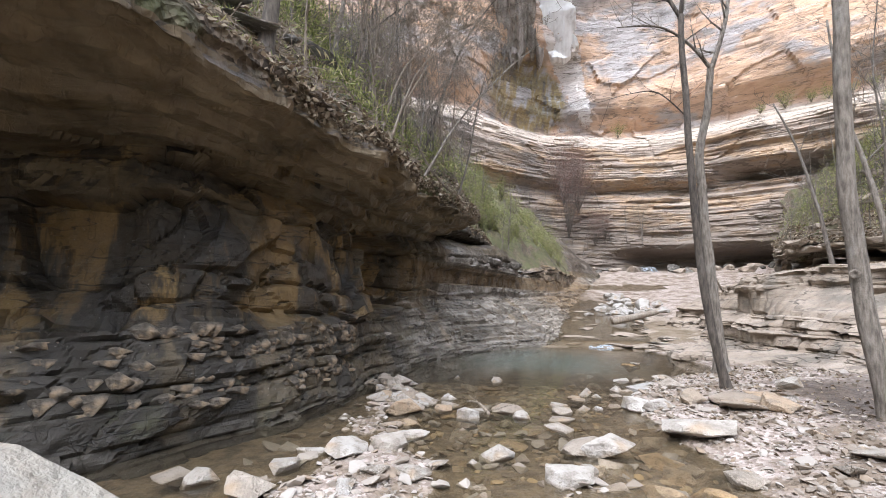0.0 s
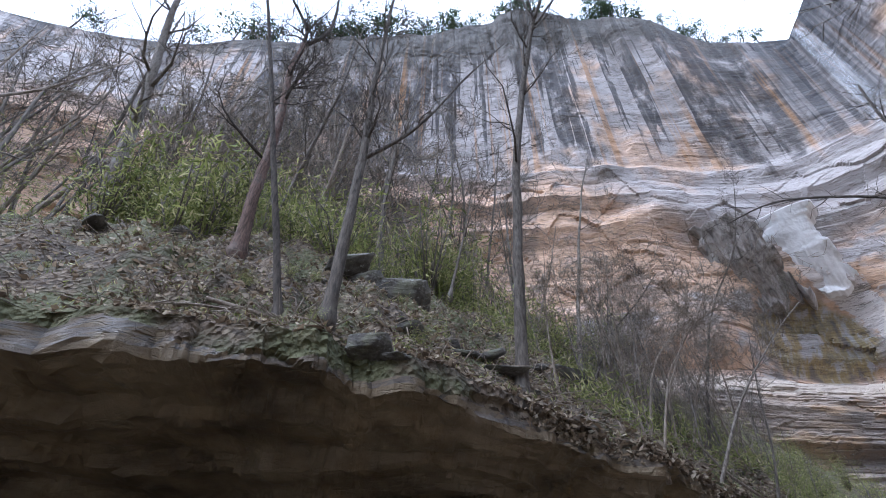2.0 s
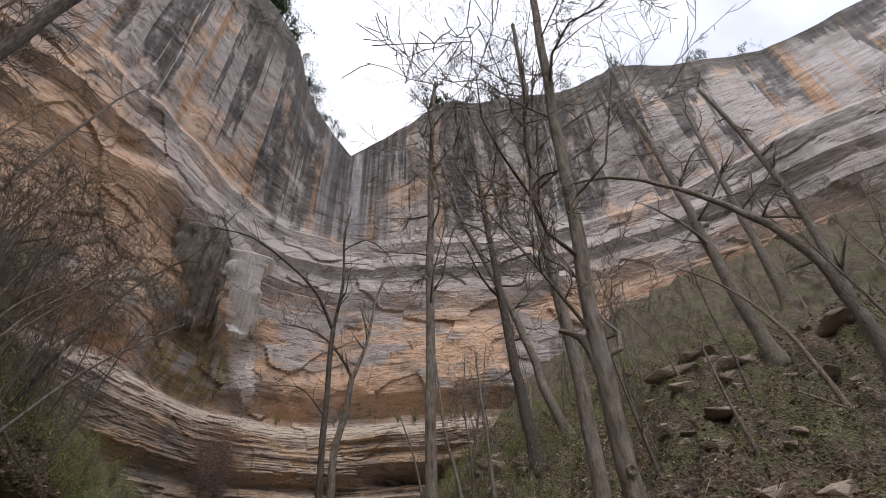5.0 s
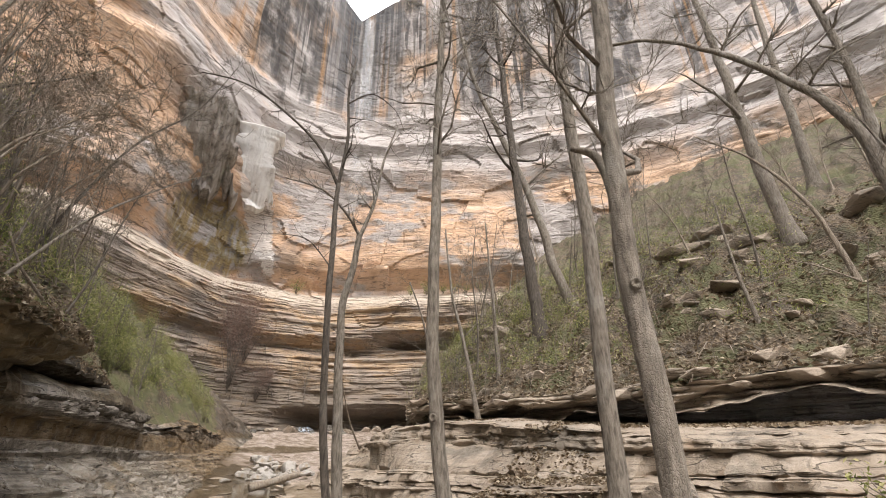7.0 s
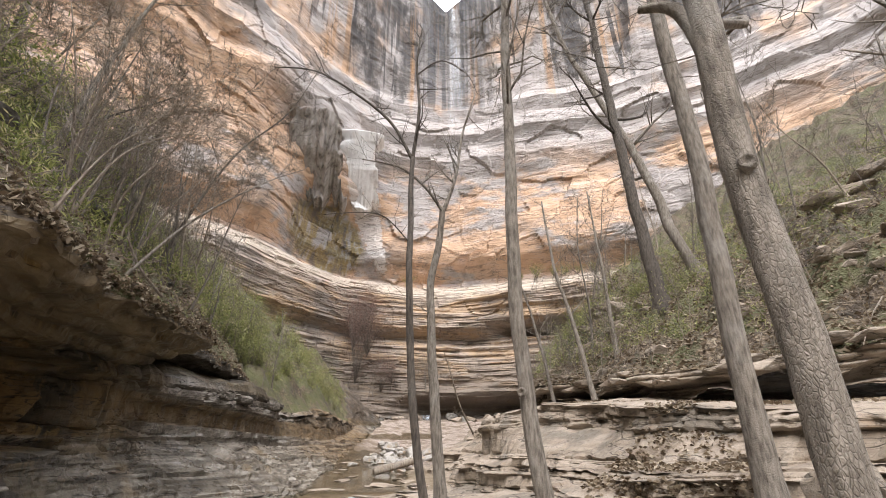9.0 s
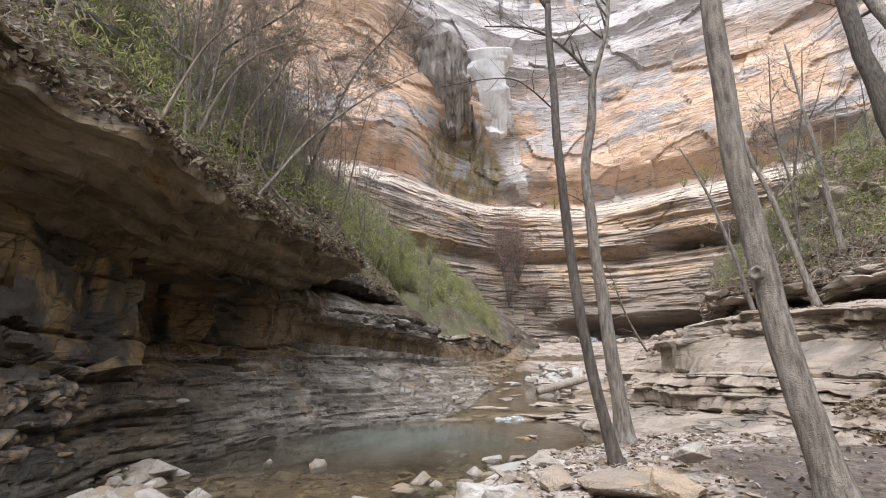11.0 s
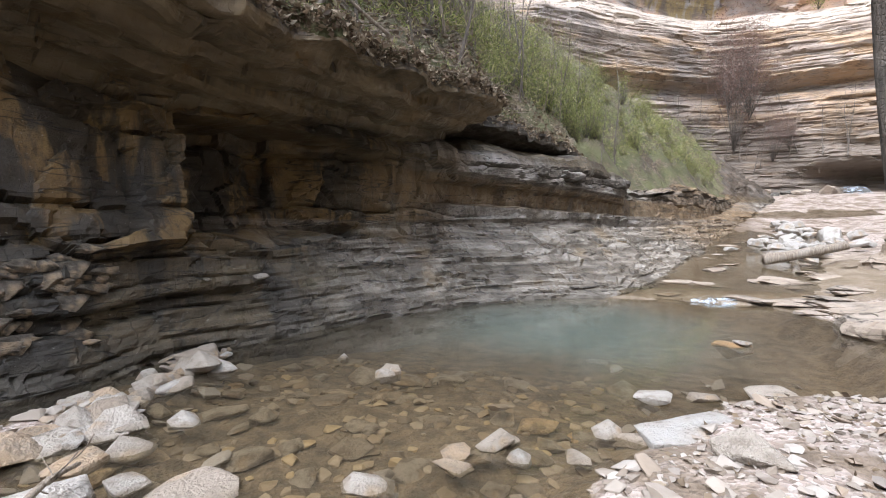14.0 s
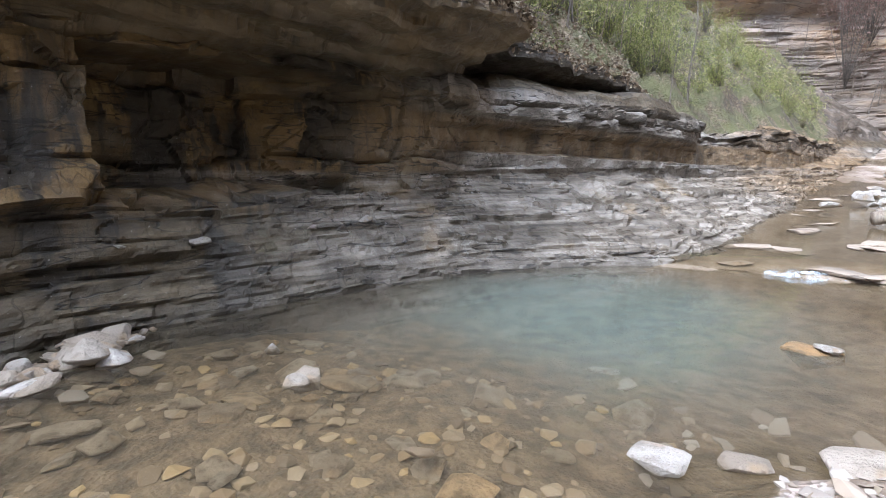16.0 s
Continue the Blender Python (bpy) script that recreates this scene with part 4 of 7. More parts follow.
for k, (lv, ed) in enumerate(zip(LEVEL, EDGE)):
    q = ry / (1.1 + 0.9 * hashed(k, 605)) + 0.2 * vn(ry * 0.9, k, 0, 606)
    x = fx + (tx - fx) * ed + 0.75 * fbm(ry * 0.28, k * 1.7, 0, 601, 3) + 0.14 * fbm(ry * 2.1, k * 5.1, 0, 602, 3) + 0.26 * (hashed(np.floor(q).astype(np.int64), k, 603) - 0.5)
    if edges:
        x = np.maximum(x, edges[-1] + 0.05 + 0.04 * vn(ry * 3, k, 0, 607))
    edges.append(x)
    tops.append(fh + (th - fh) * lv + 0.05 * vn(ry * 0.4, k, 0, 604))
cols, kinds = [np.stack([edges[0] - 1.2, ry, fh - 0.9], 1)], [0]
low_z = fh - 0.6
for k in range(len(LEVEL)):
    nxt = edges[k + 1] if k + 1 < len(LEVEL) else np.full(len(ry), 15.5)
    for q in np.linspace(0, 1, 11):
        cols.append(np.stack([edges[k] + 0.10 * max(0.0, q - 0.55) ** 2 / 0.2 - 0.07 * math.sin(q * math.pi * 2.2) * (q < 0.45), ry, low_z + (tops[k] - low_z) * q], 1))
        kinds.append(1)
    climb = 0.62 * (tops[k + 1] - tops[k]) if k + 1 < len(LEVEL) else 0 * tops[k]
    for q in np.linspace(0, 1, 12)[1:]:
        cols.append(np.stack([edges[k] + 0.05 + (nxt - edges[k] - 0.05) * q, ry, tops[k] + 0.03 * q + climb * q ** 0.8 + (0.35 * q ** 1.2 if k == len(LEVEL) - 1 else 0)], 1))
        kinds.append(2)
    low_z = tops[k] + climb
R = np.stack(cols, 1)
kinds = np.array(kinds)
led_beds = layers(-1, 4, 0.12, 0.45, 8)
R[..., 0] -= np.where(kinds == 1, 1, 0)[None, :] * (bedding(R[..., 1], R[..., 2], led_beds, 608, 0.03, 0.10, 1.3, 0.03, 0.02) + 0.09 * fbm(R[..., 1] * 3, R[..., 2] * 5, 0, 609, 3))
R[..., 2] += np.where(kinds == 2, 1, 0.3)[None, :] * (0.07 * fbm(R[..., 0] * 1.1, R[..., 1] * 1.1, 0, 610, 4) + 0.015 * fbm(R[..., 0] * 7, R[..., 1] * 7, 0, 611, 3))
ledges = thing("rock_ledges", grid_mesh("rock_ledges", R, M_LEDGE, False), "pale stepped sandstone ledges with cracked layered edges", "bedrock", "structure")

# ---- right slope, with an undercut rock band at its foot ----
RS = [(17, -26), (15.2, -12), (13.6, -3), (12.6, 2), (12.0, 6), (11.8, 10), (11.7, 13.5), (11.7, 16.2), (13.2, 20), (16, 25), (20, 31), (25, 38), (29, 45)]
RZ = [4.3, 3.9, 3.5, 3.2, 3.0, 3.15, 3.42, 3.5, 3.7, 4.4, 6, 8.5, 11]
RF = [(75, -50), (74, -24), (72, -4), (70, 10), (66, 22), (62, 32), (58, 38), (54, 43), (51, 46), (49, 49), (48, 52), (46, 54), (44, 56)]
ur = np.concatenate([np.arange(0, 2, 0.06), np.arange(2, 9, 0.016), np.arange(9, 12, 0.04), [12.0]])
lipr = np.concatenate([smooth_rows(RS, ur), smooth_rows(np.array(RZ)[:, None], ur)], 1)
farr = smooth_rows(RF, ur)
out_r = farr - lipr[:, :2]
out_r /= np.linalg.norm(out_r, axis=1, keepdims=True)
arc_r = np.concatenate([[0], np.cumsum(np.linalg.norm(np.diff(lipr[:, :2], axis=0), axis=1))])
lipr[:, :2] -= out_r * (0.6 * fbm(arc_r * 0.4, 0, 0, 71, 4))[:, None]
lipr[:, 2] += 0.14 * fbm(arc_r * 0.35, 0, 0, 76, 4)
cols = []
deep = np.interp(ur, [0, 3, 4.8, 5.6, 7.3, 8.5, 12], [.2, .35, .45, 1.3, 1.6, .6, .2])
gap = np.interp(ur, [0, 3, 4.8, 5.6, 7.2, 8.5, 12], [.1, .14, .2, .6, .7, .4, .2])
thick = np.clip(0.2 + 0.16 * fbm(arc_r * 0.7, 0, 0, 77, 4), 0.05, 0.45)
gap = gap * np.clip(0.9 + 0.8 * fbm(arc_r * 0.5, 4, 0, 78, 3), 0.25, 1.6)
prof = [(-0.1, -1.6, 0), (1.0, -1.0, 1), (1.05, -0.3, 1), (1.0, 0.0, 1), (0.5, 0.02, 1), (0.06, 0.0, 1), (0, 0.25, 2), (0, 0.9, 2), (0.03, 1.0, 2)]
low_z = lipr[:, 2] - gap - thick
for (d0, h0, kind0), (d1, h1, kind1), k in zip(prof, prof[1:], [6, 14, 8, 8, 8, 5, 12, 4]):
    for q in np.linspace(0, 1, k, endpoint=False):
        dd, hh = d0 + (d1 - d0) * q, h0 + (h1 - h0) * q
        zz = np.where(kind0 + kind1 >= 3, lipr[:, 2] - thick + thick * hh, low_z + gap * (1 + hh) if kind1 < 2 else lipr[:, 2] - thick)
        cols.append(np.concatenate([lipr[:, :2] + out_r * (deep * dd)[:, None], zz[:, None]], 1))
cols.append(lipr)
B = np.stack(cols, 1)
SB = np.repeat(arc_r[:, None], B.shape[1], 1)
band = layers(0, 14, 0.08, 0.22, 9)
db = bedding(SB, B[..., 2], band, 72, 0.09, 0.07, 1.1, 0.06, 0.03) + 0.05 * fbm(B[..., 0] * 3, B[..., 1] * 3, B[..., 2] * 3, 73, 3)
B[..., :2] -= out_r[:, None, :] * db[..., None]
thing("rock_band", grid_mesh("rock_band", B, M_LEDGE, False), "undercut rock band along the foot of the slope", "rock wall", "structure")

wr = np.concatenate([np.linspace(0, 0.16, 60), np.linspace(0.165, 0.4, 36), np.linspace(0.42, 1.1, 30)])
HR = np.zeros((len(ur), len(wr), 3))
HR[..., :2] = B[:, -1, None, :2] * (1 - wr)[None, :, None] + farr[:, None, :] * wr[None, :, None]
runr = np.linalg.norm(HR[..., :2] - B[:, -1, None, :2], axis=2)
steep_r = np.interp(ur, [0, 2, 4, 6, 8, 10, 12], [.62, .66, .70, .64, .56, .5, .4])[:, None]
HR[..., 2] = B[:, -1, None, 2] + steep_r * np.where(runr < 1.5, runr * 0.5, runr - 0.75) - 0.01 + 0.45 * np.clip(runr / 4, 0, 1) * np.clip((8 - ur) / 2, 0, 1)[:, None]
HR[..., 2] += (0.55 * fbm(HR[..., 0] * 0.35, HR[..., 1] * 0.35, 0, 74, 4) + 0.34 * fbm(HR[..., 0] * 1.3, HR[..., 1] * 1.6, 0, 75, 5)) * np.clip(runr / 1.5, 0.1, 1)
slope_right = thing("ground_slope_right", grid_mesh("ground_slope_right", HR, M_SLOPE), "rocky wooded slope strewn with dead leaves and fallen branches", "slope", "structure")


def on_right(u, w):
    i = int(np.clip(np.searchsorted(ur, u), 0, len(ur) - 1))
    j = int(np.clip(np.searchsorted(runr[i], w), 0, len(wr) - 1))
    return Vector(HR[i, j])


# ---- the amphitheatre cliff ----
EYE0 = np.array([0.5, -0.3])
AZ = [-125, -105, -88, -75, -55, -35, -16, -6, 3, 9, 14, 22, 28, 35, 42, 50, 60, 73, 82, 90, 105, 125]
D_LOW = [75, 62, 52, 47, 44, 43, 44, 47, 54, 58, 60, 61.5, 61, 60, 60, 60, 61, 62, 63, 64, 70, 80]
EL_RIM = [35, 42, 51, 57.5, 63.5, 65.2, 66.8, 64.3, 62, 59.6, 54.5, 49.6, 51.8, 54.3, 56.2, 55.8, 54.3, 53.6, 50, 46.6, 42, 36]
Z_RIM = [70, 72, 76, 80, 84, 86, 86, 84, 82, 80, 77, 73.5, 76, 78, 80, 82, 82, 82, 80, 78, 76, 74]
az = np.concatenate([np.arange(-125, -60, 0.6), np.arange(-60, -20, 0.36), np.arange(-20, 50, 0.23), np.arange(50, 75, 0.3), np.arange(75, 125.1, 0.6)])
ease = lambda t: t * t * (3 - 2 * t)


def eased(v, xs, ys):
    return np.convolve(np.pad(np.interp(v, xs, ys), 3, "edge"), np.ones(7) / 7, "valid")


d_low, z_rim = eased(az, AZ, D_LOW), np.interp(az, AZ, Z_RIM)
z_rim = z_rim + 0.7 * fbm(az * 0.35, 0, 0, 88, 4)
d_rim = (z_rim - 2) / np.tan(np.radians(np.interp(az, AZ, EL_RIM)))
zs = np.concatenate([np.arange(-1, 24, 0.11), np.arange(24, 50, 0.2), np.arange(50, 90, 0.36)])
A, V = np.meshgrid(az, np.linspace(0, 1, len(zs)), indexing="ij")
zt = np.interp(V, np.linspace(0, 1, len(zs)), zs)
top = z_rim[:, None]
Zc = np.where(zt > 50, 50 + (zt - 50) * (top - 50) / 40, zt)
# depth of the wall behind or before the plan line, by height
prof_z = [-1, 2.2, 3.2, 5.6, 6.2, 9, 10, 13, 13.5, 14.6, 15.5, 19.4, 21.6, 22.0, 23.4, 25.5, 27, 33, 37.5, 40, 42.5, 44, 47, 49, 52]
prof_d = [-6, -5.4, -4.6, -4.0, -3.6, -3.0, -2.9, -2.3, -.9, -.5, -2.2, -2.2, .2, 2.8, 3.3, .6, .1, -.3, -1.0, -2.4, -2.0, -3.2, -2.2, -3.0, 0]
SA0 = np.radians(A) * 55
base_d = np.interp(Zc, prof_z, prof_d)
base_d += 4.5 * np.exp(-((Zc - 5.7) / 1.2) ** 4) * np.clip((A - 15) / 5, 0, 1) * np.clip((52 - A) / 8, 0, 1)
base_d += 3.6 * np.exp(-((Zc - 15.6 - 0.6 * vn(SA0 * 0.12, 0, 0, 97)) / 0.75) ** 4) * np.clip((A - 26) / 4, 0, 1) * np.clip((52 - A) / 5, 0, 1)
f_up = np.clip((Zc - 46) / (top - 46), 0, 1)
D = d_low[:, None] * (1 - ease(f_up)) + d_rim[:, None] * ease(f_up) + base_d * (1 - f_up)
SA = np.radians(A) * 55
beds_c = layers(-2, 95, 0.35, 1.5, 10)
dip = Zc + 0.5 * vn(SA * 0.03, 0, 0, 89) + 0.14 * vn(SA * 0.25, Zc * 0.15, 0, 90)
D -= bedding(SA, dip, beds_c, 81, 0.36, 0.34, 4.5, 0.26, 0.10) * np.interp(Zc, [0, 22, 24, 36, 39, 47, 52, 60], [.0, .0, .18, .14, .32, .32, .2, .16]) * np.where((A > 14) & (Zc > 30), 0.5, 1.0) * (0.12 + 1.0 * np.clip(0.4 + 1.3 * fbm(SA * 0.12, Zc * 0.16, 3, 85, 3), 0, 1))
D -= np.interp(Zc, [0, 21, 23, 46, 52], [.16, .16, .45, .3, .06]) * facets(SA * 0.22, 0.0, Zc * 0.3 + 0.4 * vn(SA * 0.2, Zc * 0.2, 0, 86), 87)
D -= 1.4 * fbm(SA * 0.06, Zc * 0.04, 0, 82, 4) + 0.16 * fbm(SA * 0.4, Zc * 0.6, 0, 83, 5)
D += 0.9 * np.clip(vn(SA * 0.22, Zc * 0.02, 5, 84), 0, 1) * np.clip((Zc - 46) / 8, 0, 1)
beds_low = layers(-2, 26, 0.18, 0.7, 19)
fine_low = layers(-2, 52, 0.10, 0.30, 20)
D -= bedding(SA, dip, beds_low, 95, 0.13, 0.17, 2.4, 0.09, 0.06) * np.clip((22.5 - Zc) / 1.5, 0, 1) * (0.45 + 0.8 * np.clip(0.5 + 1.2 * fbm(SA * 0.1, Zc * 0.2, 3, 96, 3), 0, 1))
D -= bedding(SA, dip, fine_low, 98, 0.04, 0.06, 1.6, 0.04, 0.05) * np.clip((23.5 - Zc) / 1.5, 0, 1)
D += 0.5 * np.clip(fbm(SA * 0.05, dip * 0.9, 0, 99, 3) - 0.25, 0, 1) * np.clip((21 - Zc) / 1.5, 0, 1) * 1.3
# brow over the tufa
D -= 1.8 * np.exp(-((A - 1.5) / 7.0) ** 4) * np.exp(-((Zc - 41.8) / 1.7) ** 2)
# hollow behind the tufa
hol = np.exp(-((A - 7.0) / 5.6) ** 4) * np.exp(-((Zc - 27.3) / 4.8) ** 4)
D += 4.2 * hol
C = np.stack([EYE0[0] + D * np.sin(np.radians(A)), EYE0[1] + D * np.cos(np.radians(A)), Zc], 2)
back_off = np.stack([np.sin(np.radians(az)), np.cos(np.radians(az)), np.full(len(az), 0.18)], 1)
rim_rows = [C[:, -1] + back_off * r for r in (1.5, 6, 30)]
C = np.concatenate([C, np.stack(rim_rows, 1)], 1)
cliff = thing("cliff", grid_mesh("cliff", C, M_CLIFF, False), "tall curved sandstone amphitheatre cliff, banded buff and grey with black streaks", "cliff", "structure")


def cliff_reach(a, z):
    """Distance from the amphitheatre's middle to the cliff face."""
    i = np.clip(np.searchsorted(az, a), 0, len(az) - 1)
    j = int(np.argmin(np.abs(C[i, :-3, 2] - z)))
    return float(D[i, j])


def on_cliff(a, z, proud=0.0):
    i = int(np.clip(np.searchsorted(az, a), 0, len(az) - 1))
    j = int(np.argmin(np.abs(C[i, :-3, 2] - z)))
    p = C[i, j]
    return Vector((p[0] - proud * math.sin(radians(a)), p[1] - proud * math.cos(radians(a)), p[2]))


# ---- unseen hills closing the valley downstream, added to block light into the cave ----
ha = np.radians(np.arange(95, 266, 1.5))
hr = np.array([26, 34, 44, 56, 70, 90, 130])
HA, HRR = np.meshgrid(ha, hr, indexing="ij")
gapv = np.exp(-((np.degrees(HA) - 185) / 26) ** 2)
hz = (HRR - 24) * (0.95 - 0.5 * gapv) * np.clip((HRR - 22) / 20, 0, 1) + 1.6 * fbm(HA * 9, HRR * 0.1, 0, 91, 3)
thing("ground_hills_downstream", grid_mesh("ground_hills_downstream", np.stack([HRR * np.sin(HA), HRR * np.cos(HA), hz - 1.5], 2), M_SLOPE, flip=True), "unseen hillsides downstream, added to block light into the cave", "slope", "structure")

# ---- creek water ----
wx, wy = spaced([-12, 8], [0.25]), spaced([-14, 16.0], [0.25])
X, Y = np.meshgrid(wx, wy, indexing="ij")
thing("water", grid_mesh("water", np.stack([X, Y, 0 * X], 2), M_WATER, flip=True), "shallow clear creek water with a milky blue-green pool", "water", "structure")
wy2 = np.array([15.85, 16.1, 17, 19, 22, 26, 30, 35, 40, 46, 52])
w_z = np.interp(wy2, [15.85, 16.1, 20, 28, 34, 42, 50], [0.0, .12, .22, .60, 1.2, 2.35, 4.1])
w_m = np.interp(wy2, BED_Y, MID_X)
rows_w = np.stack([np.stack([w_m + k, wy2, w_z], 1) for k in np.linspace(-1, 1, 9) * 2.6], 1)
rows_w[:, :, 0] = w_m[:, None] + np.array([-4, -3, -2, -1, -.5, 0, .5, .8, 1.1])[None, :] * np.interp(wy2, [15.8, 17, 30, 52], [1.3, 1.7, 2.2, 6])[:, None]
thing("water_upstream", grid_mesh("water_upstream", rows_w, M_WATER), "thin sheet of creek water running over bedrock", "water", "structure")


# ---- rocks ----
def stone_mesh(name, seed, flat, material, detail=0):
    """An angular stone one unit across: the hull of a broken block's corners, with worn edges."""
    r = random.Random(seed)
    bm = bmesh.new()
    power = r.uniform(2.4, 4.0)
    for _ in range(15):
        v = Vector((r.gauss(0, 1), r.gauss(0, 1), r.gauss(0, .8))).normalized()
        v = v / sum(abs(c) ** power for c in v) ** (1 / power)
        k = r.uniform(.78, 1.04)
        bm.verts.new((.50 * v.x * k, .38 * v.y * k, .44 * flat * v.z * k))
    bmesh.ops.convex_hull(bm, input=bm.verts)
    bmesh.ops.delete(bm, geom=[v for v in bm.verts if not v.link_faces], context="VERTS")
    bmesh.ops.bevel(bm, geom=list(bm.edges), offset=0.02, segments=1, affect="EDGES", clamp_overlap=True)
    if detail:
        bmesh.ops.triangulate(bm, faces=bm.faces)
        for _ in range(2):
            long = [e for e in bm.edges if e.calc_length() > 0.13]
            bmesh.ops.subdivide_edges(bm, edges=long, cuts=1 if _ else 2)
            bmesh.ops.triangulate(bm, faces=[f for f in bm.faces if len(f.verts) > 3])
        for v in bm.verts:
            n = noise.fractal(v.co * 5 + Vector((seed, 0, 0)), 1.0, 2.0, 4)
            bed_n = noise.noise(Vector((seed * 3.1, v.co.x * 1.5, v.co.z * 22)))
            v.co += v.co.normalized() * (0.022 * n) + Vector((v.co.x, v.co.y, 0)) * 0.035 * bed_n
    me = bpy.data.meshes.new(name)
    bm.to_mesh(me)
    bm.free()
    me.materials.append(material)
    return me


STONES = [stone_mesh("stone", 100 + i, f, M_STONE) for i, f in enumerate((.36, .5, .26, .6, .32, .42, .22, .5, .3, .38))]
WETS = [stone_mesh("stone", 200 + i, f, M_WET) for i, f in enumerate((.4, .55, .32, .5, .38, .6))]
SLABS = [stone_mesh("boulder", 300 + i, f, M_STONE, 1) for i, f in enumerate((.34, .46, .27, .56))]
LEDGE_SLABS = [stone_mesh("boulder", 460 + i, f, M_LEDGE, 1) for i, f in enumerate((.34, .3, .4))]
WHITES = [stone_mesh("boulder", 380 + i, f, M_WHITE, 1) for i, f in enumerate((.34, .46, .3))]
DARK_ROCKS = [stone_mesh("boulder", 400 + i, f, M_LICHEN, 1) for i, f in enumerate((.5, .42, .6, .36))]
rnd = random.Random(7)


def put_stone(me, x, y, z, size, sink=0.3, tilt=12, name="stone", label="pale angular sandstone lying on the creek gravel", group="creek stones", scale=(1, 1, 1), turn=None):
    ob = thing(name, me, label, "stone" if name == "stone" else "boulder", "", group)
    h = max(v.co.z for v in me.vertices)
    rz = rnd.uniform(0, 360) if turn is None else turn
    ob.matrix_world = pose(x, y, z + h * size * scale[2] * (1 - 2 * sink), rnd.uniform(-tilt, tilt), rnd.uniform(-tilt, tilt), rz) @ Matrix.Diagonal((size * scale[0], size * scale[1], size * scale[2], 1))
    return ob


def bed_at(x, y):
    return float(bed(np.array([x]), np.array([y]))[0])


# stones in their places, along the water's edge and on the bars
NEAR_A = [(1.32, 6.5, .36), (1.46, 7.4, .32), (1.76, 7.1, .22), (1.98, 7.15, .2), (2.62, 7.25, .56), (2.84, 7.05, .46), (3.35, 7.1, .44), (3.76, 6.6, .68), (4.2, 6.5, .52), (.62, 6.95, .46),
          (.2, 6.9, .28), (.05, 6.6, .46), (-.3, 6.95, .36), (-.7, 7.05, .36), (-.85, 6.75, .6), (-1.4, 7.6, .42), (-1.15, 8.2, .46), (-1.5, 9.0, .3), (.83, 6.6, .32), (1.42, 6.95, .4)]
NEAR_B = [(1.85, 7.8, .24), (2.3, 7.35, .22), (3.5, 8.2, .4), (2.85, 8.6, .36), (-1.78, 3.9, .5), (-2.6, 4.15, .34), (-2.3, 4.1, .38),
          (-1.7, 4.45, .4), (-1.62, 4.95, .38), (-.8, 5.2, .5), (-.62, 5.6, .42), (1.24, 6.0, .4), (1.55, 5.2, .62), (1.28, 5.2, .5), (1.0, 4.35, .5), (2.8, 5.7, .8), (3.9, 6.9, .7)]
NEAR_C = [(4.4, 7.1, .5), (2.6, 4.5, .4), (3.9, 4.6, .5), (.37, 4.95, .36), (-1.2, 4.9, .5), (1.22, 4.6, .26), (2.05, 8.3, .26), (1.8, 7.95, .3), (2.2, 8.05, .2), (2.7, 8.65, .26),
          (2.55, 8.2, .24), (-1.2, 7.7, .36), (-.58, 7.45, .36), (-.25, 7.65, .26), (-1.0, 8.2, .34), (.6, 9.2, .26), (-1.05, 8.75, .32), (-.2, 7.2, .3)]
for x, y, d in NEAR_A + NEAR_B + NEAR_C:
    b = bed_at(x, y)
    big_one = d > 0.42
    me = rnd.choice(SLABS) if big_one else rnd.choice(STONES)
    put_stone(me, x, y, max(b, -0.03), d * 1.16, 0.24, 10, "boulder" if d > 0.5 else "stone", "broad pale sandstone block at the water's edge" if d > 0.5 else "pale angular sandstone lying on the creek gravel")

for x, y, z, d, sc, tn, me in [(3.05, 9.42, .02, .36, (1, 1, .9), 165, STONES[5]), (3.42, 9.62, .0, .30, (1, 1, 1.2), 20, STONES[8]), (3.98, 9.85, .04, .46, (1, 1, .9), 5, STONES[4]), (.62, 9.3, -.06, .28, (1, .8, 2.2), 30, STONES[7]),
                               (-.17, 9.63, -.05, .16, (1, 1, 1.6), 0, STONES[3]), (2.52, 10.68, -.05, .34, (1, .5, .7), 10, STONES[2]), (2.04, 8.12, .0, .3, (1, .6, 1.2), 35, STONES[3]), (1.85, 8.02, -.08, .42, (1, .8, .8), 20, WETS[1])]:
    put_stone(me, x, y, z, d, .26, 5, scale=sc, turn=tn, label="pale worn stone standing in the pool's edge")
# rubble heaped along the wall's foot
for _ in range(70):
    k = rnd.random()
    x, y = -1.55 + .95 * k ** 1.5 + rnd.gauss(0, .16), 9.15 - 2.1 * k + rnd.gauss(0, .14)
    d = rnd.choice((.12, .16, .2, .26, .34, .44)) * rnd.uniform(.85, 1.15)
    put_stone(rnd.choice(STONES), x, y, max(bed_at(x, y), -.03) + .05 * rnd.random(), d, .22, 18, label="pale broken stone heaped at the wall's foot")

# the big pale slab beside the pool, and a rusty stone standing in the water
put_stone(stone_mesh("boulder", 348, .2, M_WHITE, 1), 3.25, 8.78, 0.03, 0.84, 0.3, 3, "boulder", "large flat white slab beside the pool", turn=25)
put_stone(stone_mesh("boulder", 352, .42, M_RUST, 1), 3.98, 11.95, -0.12, 0.6, 0.3, 4, "boulder", "rust-stained rock standing in the pool", turn=160)
put_stone(STONES[5], 4.16, 11.92, .02, .24, .2, 4, label="small white stone lying on a rusty rock", turn=15)
put_stone(SLABS[3], 4.62, 7.0, 0.12, 0.62, 0.2, 6, "boulder", "weathered brown boulder on the gravel bank", turn=10)
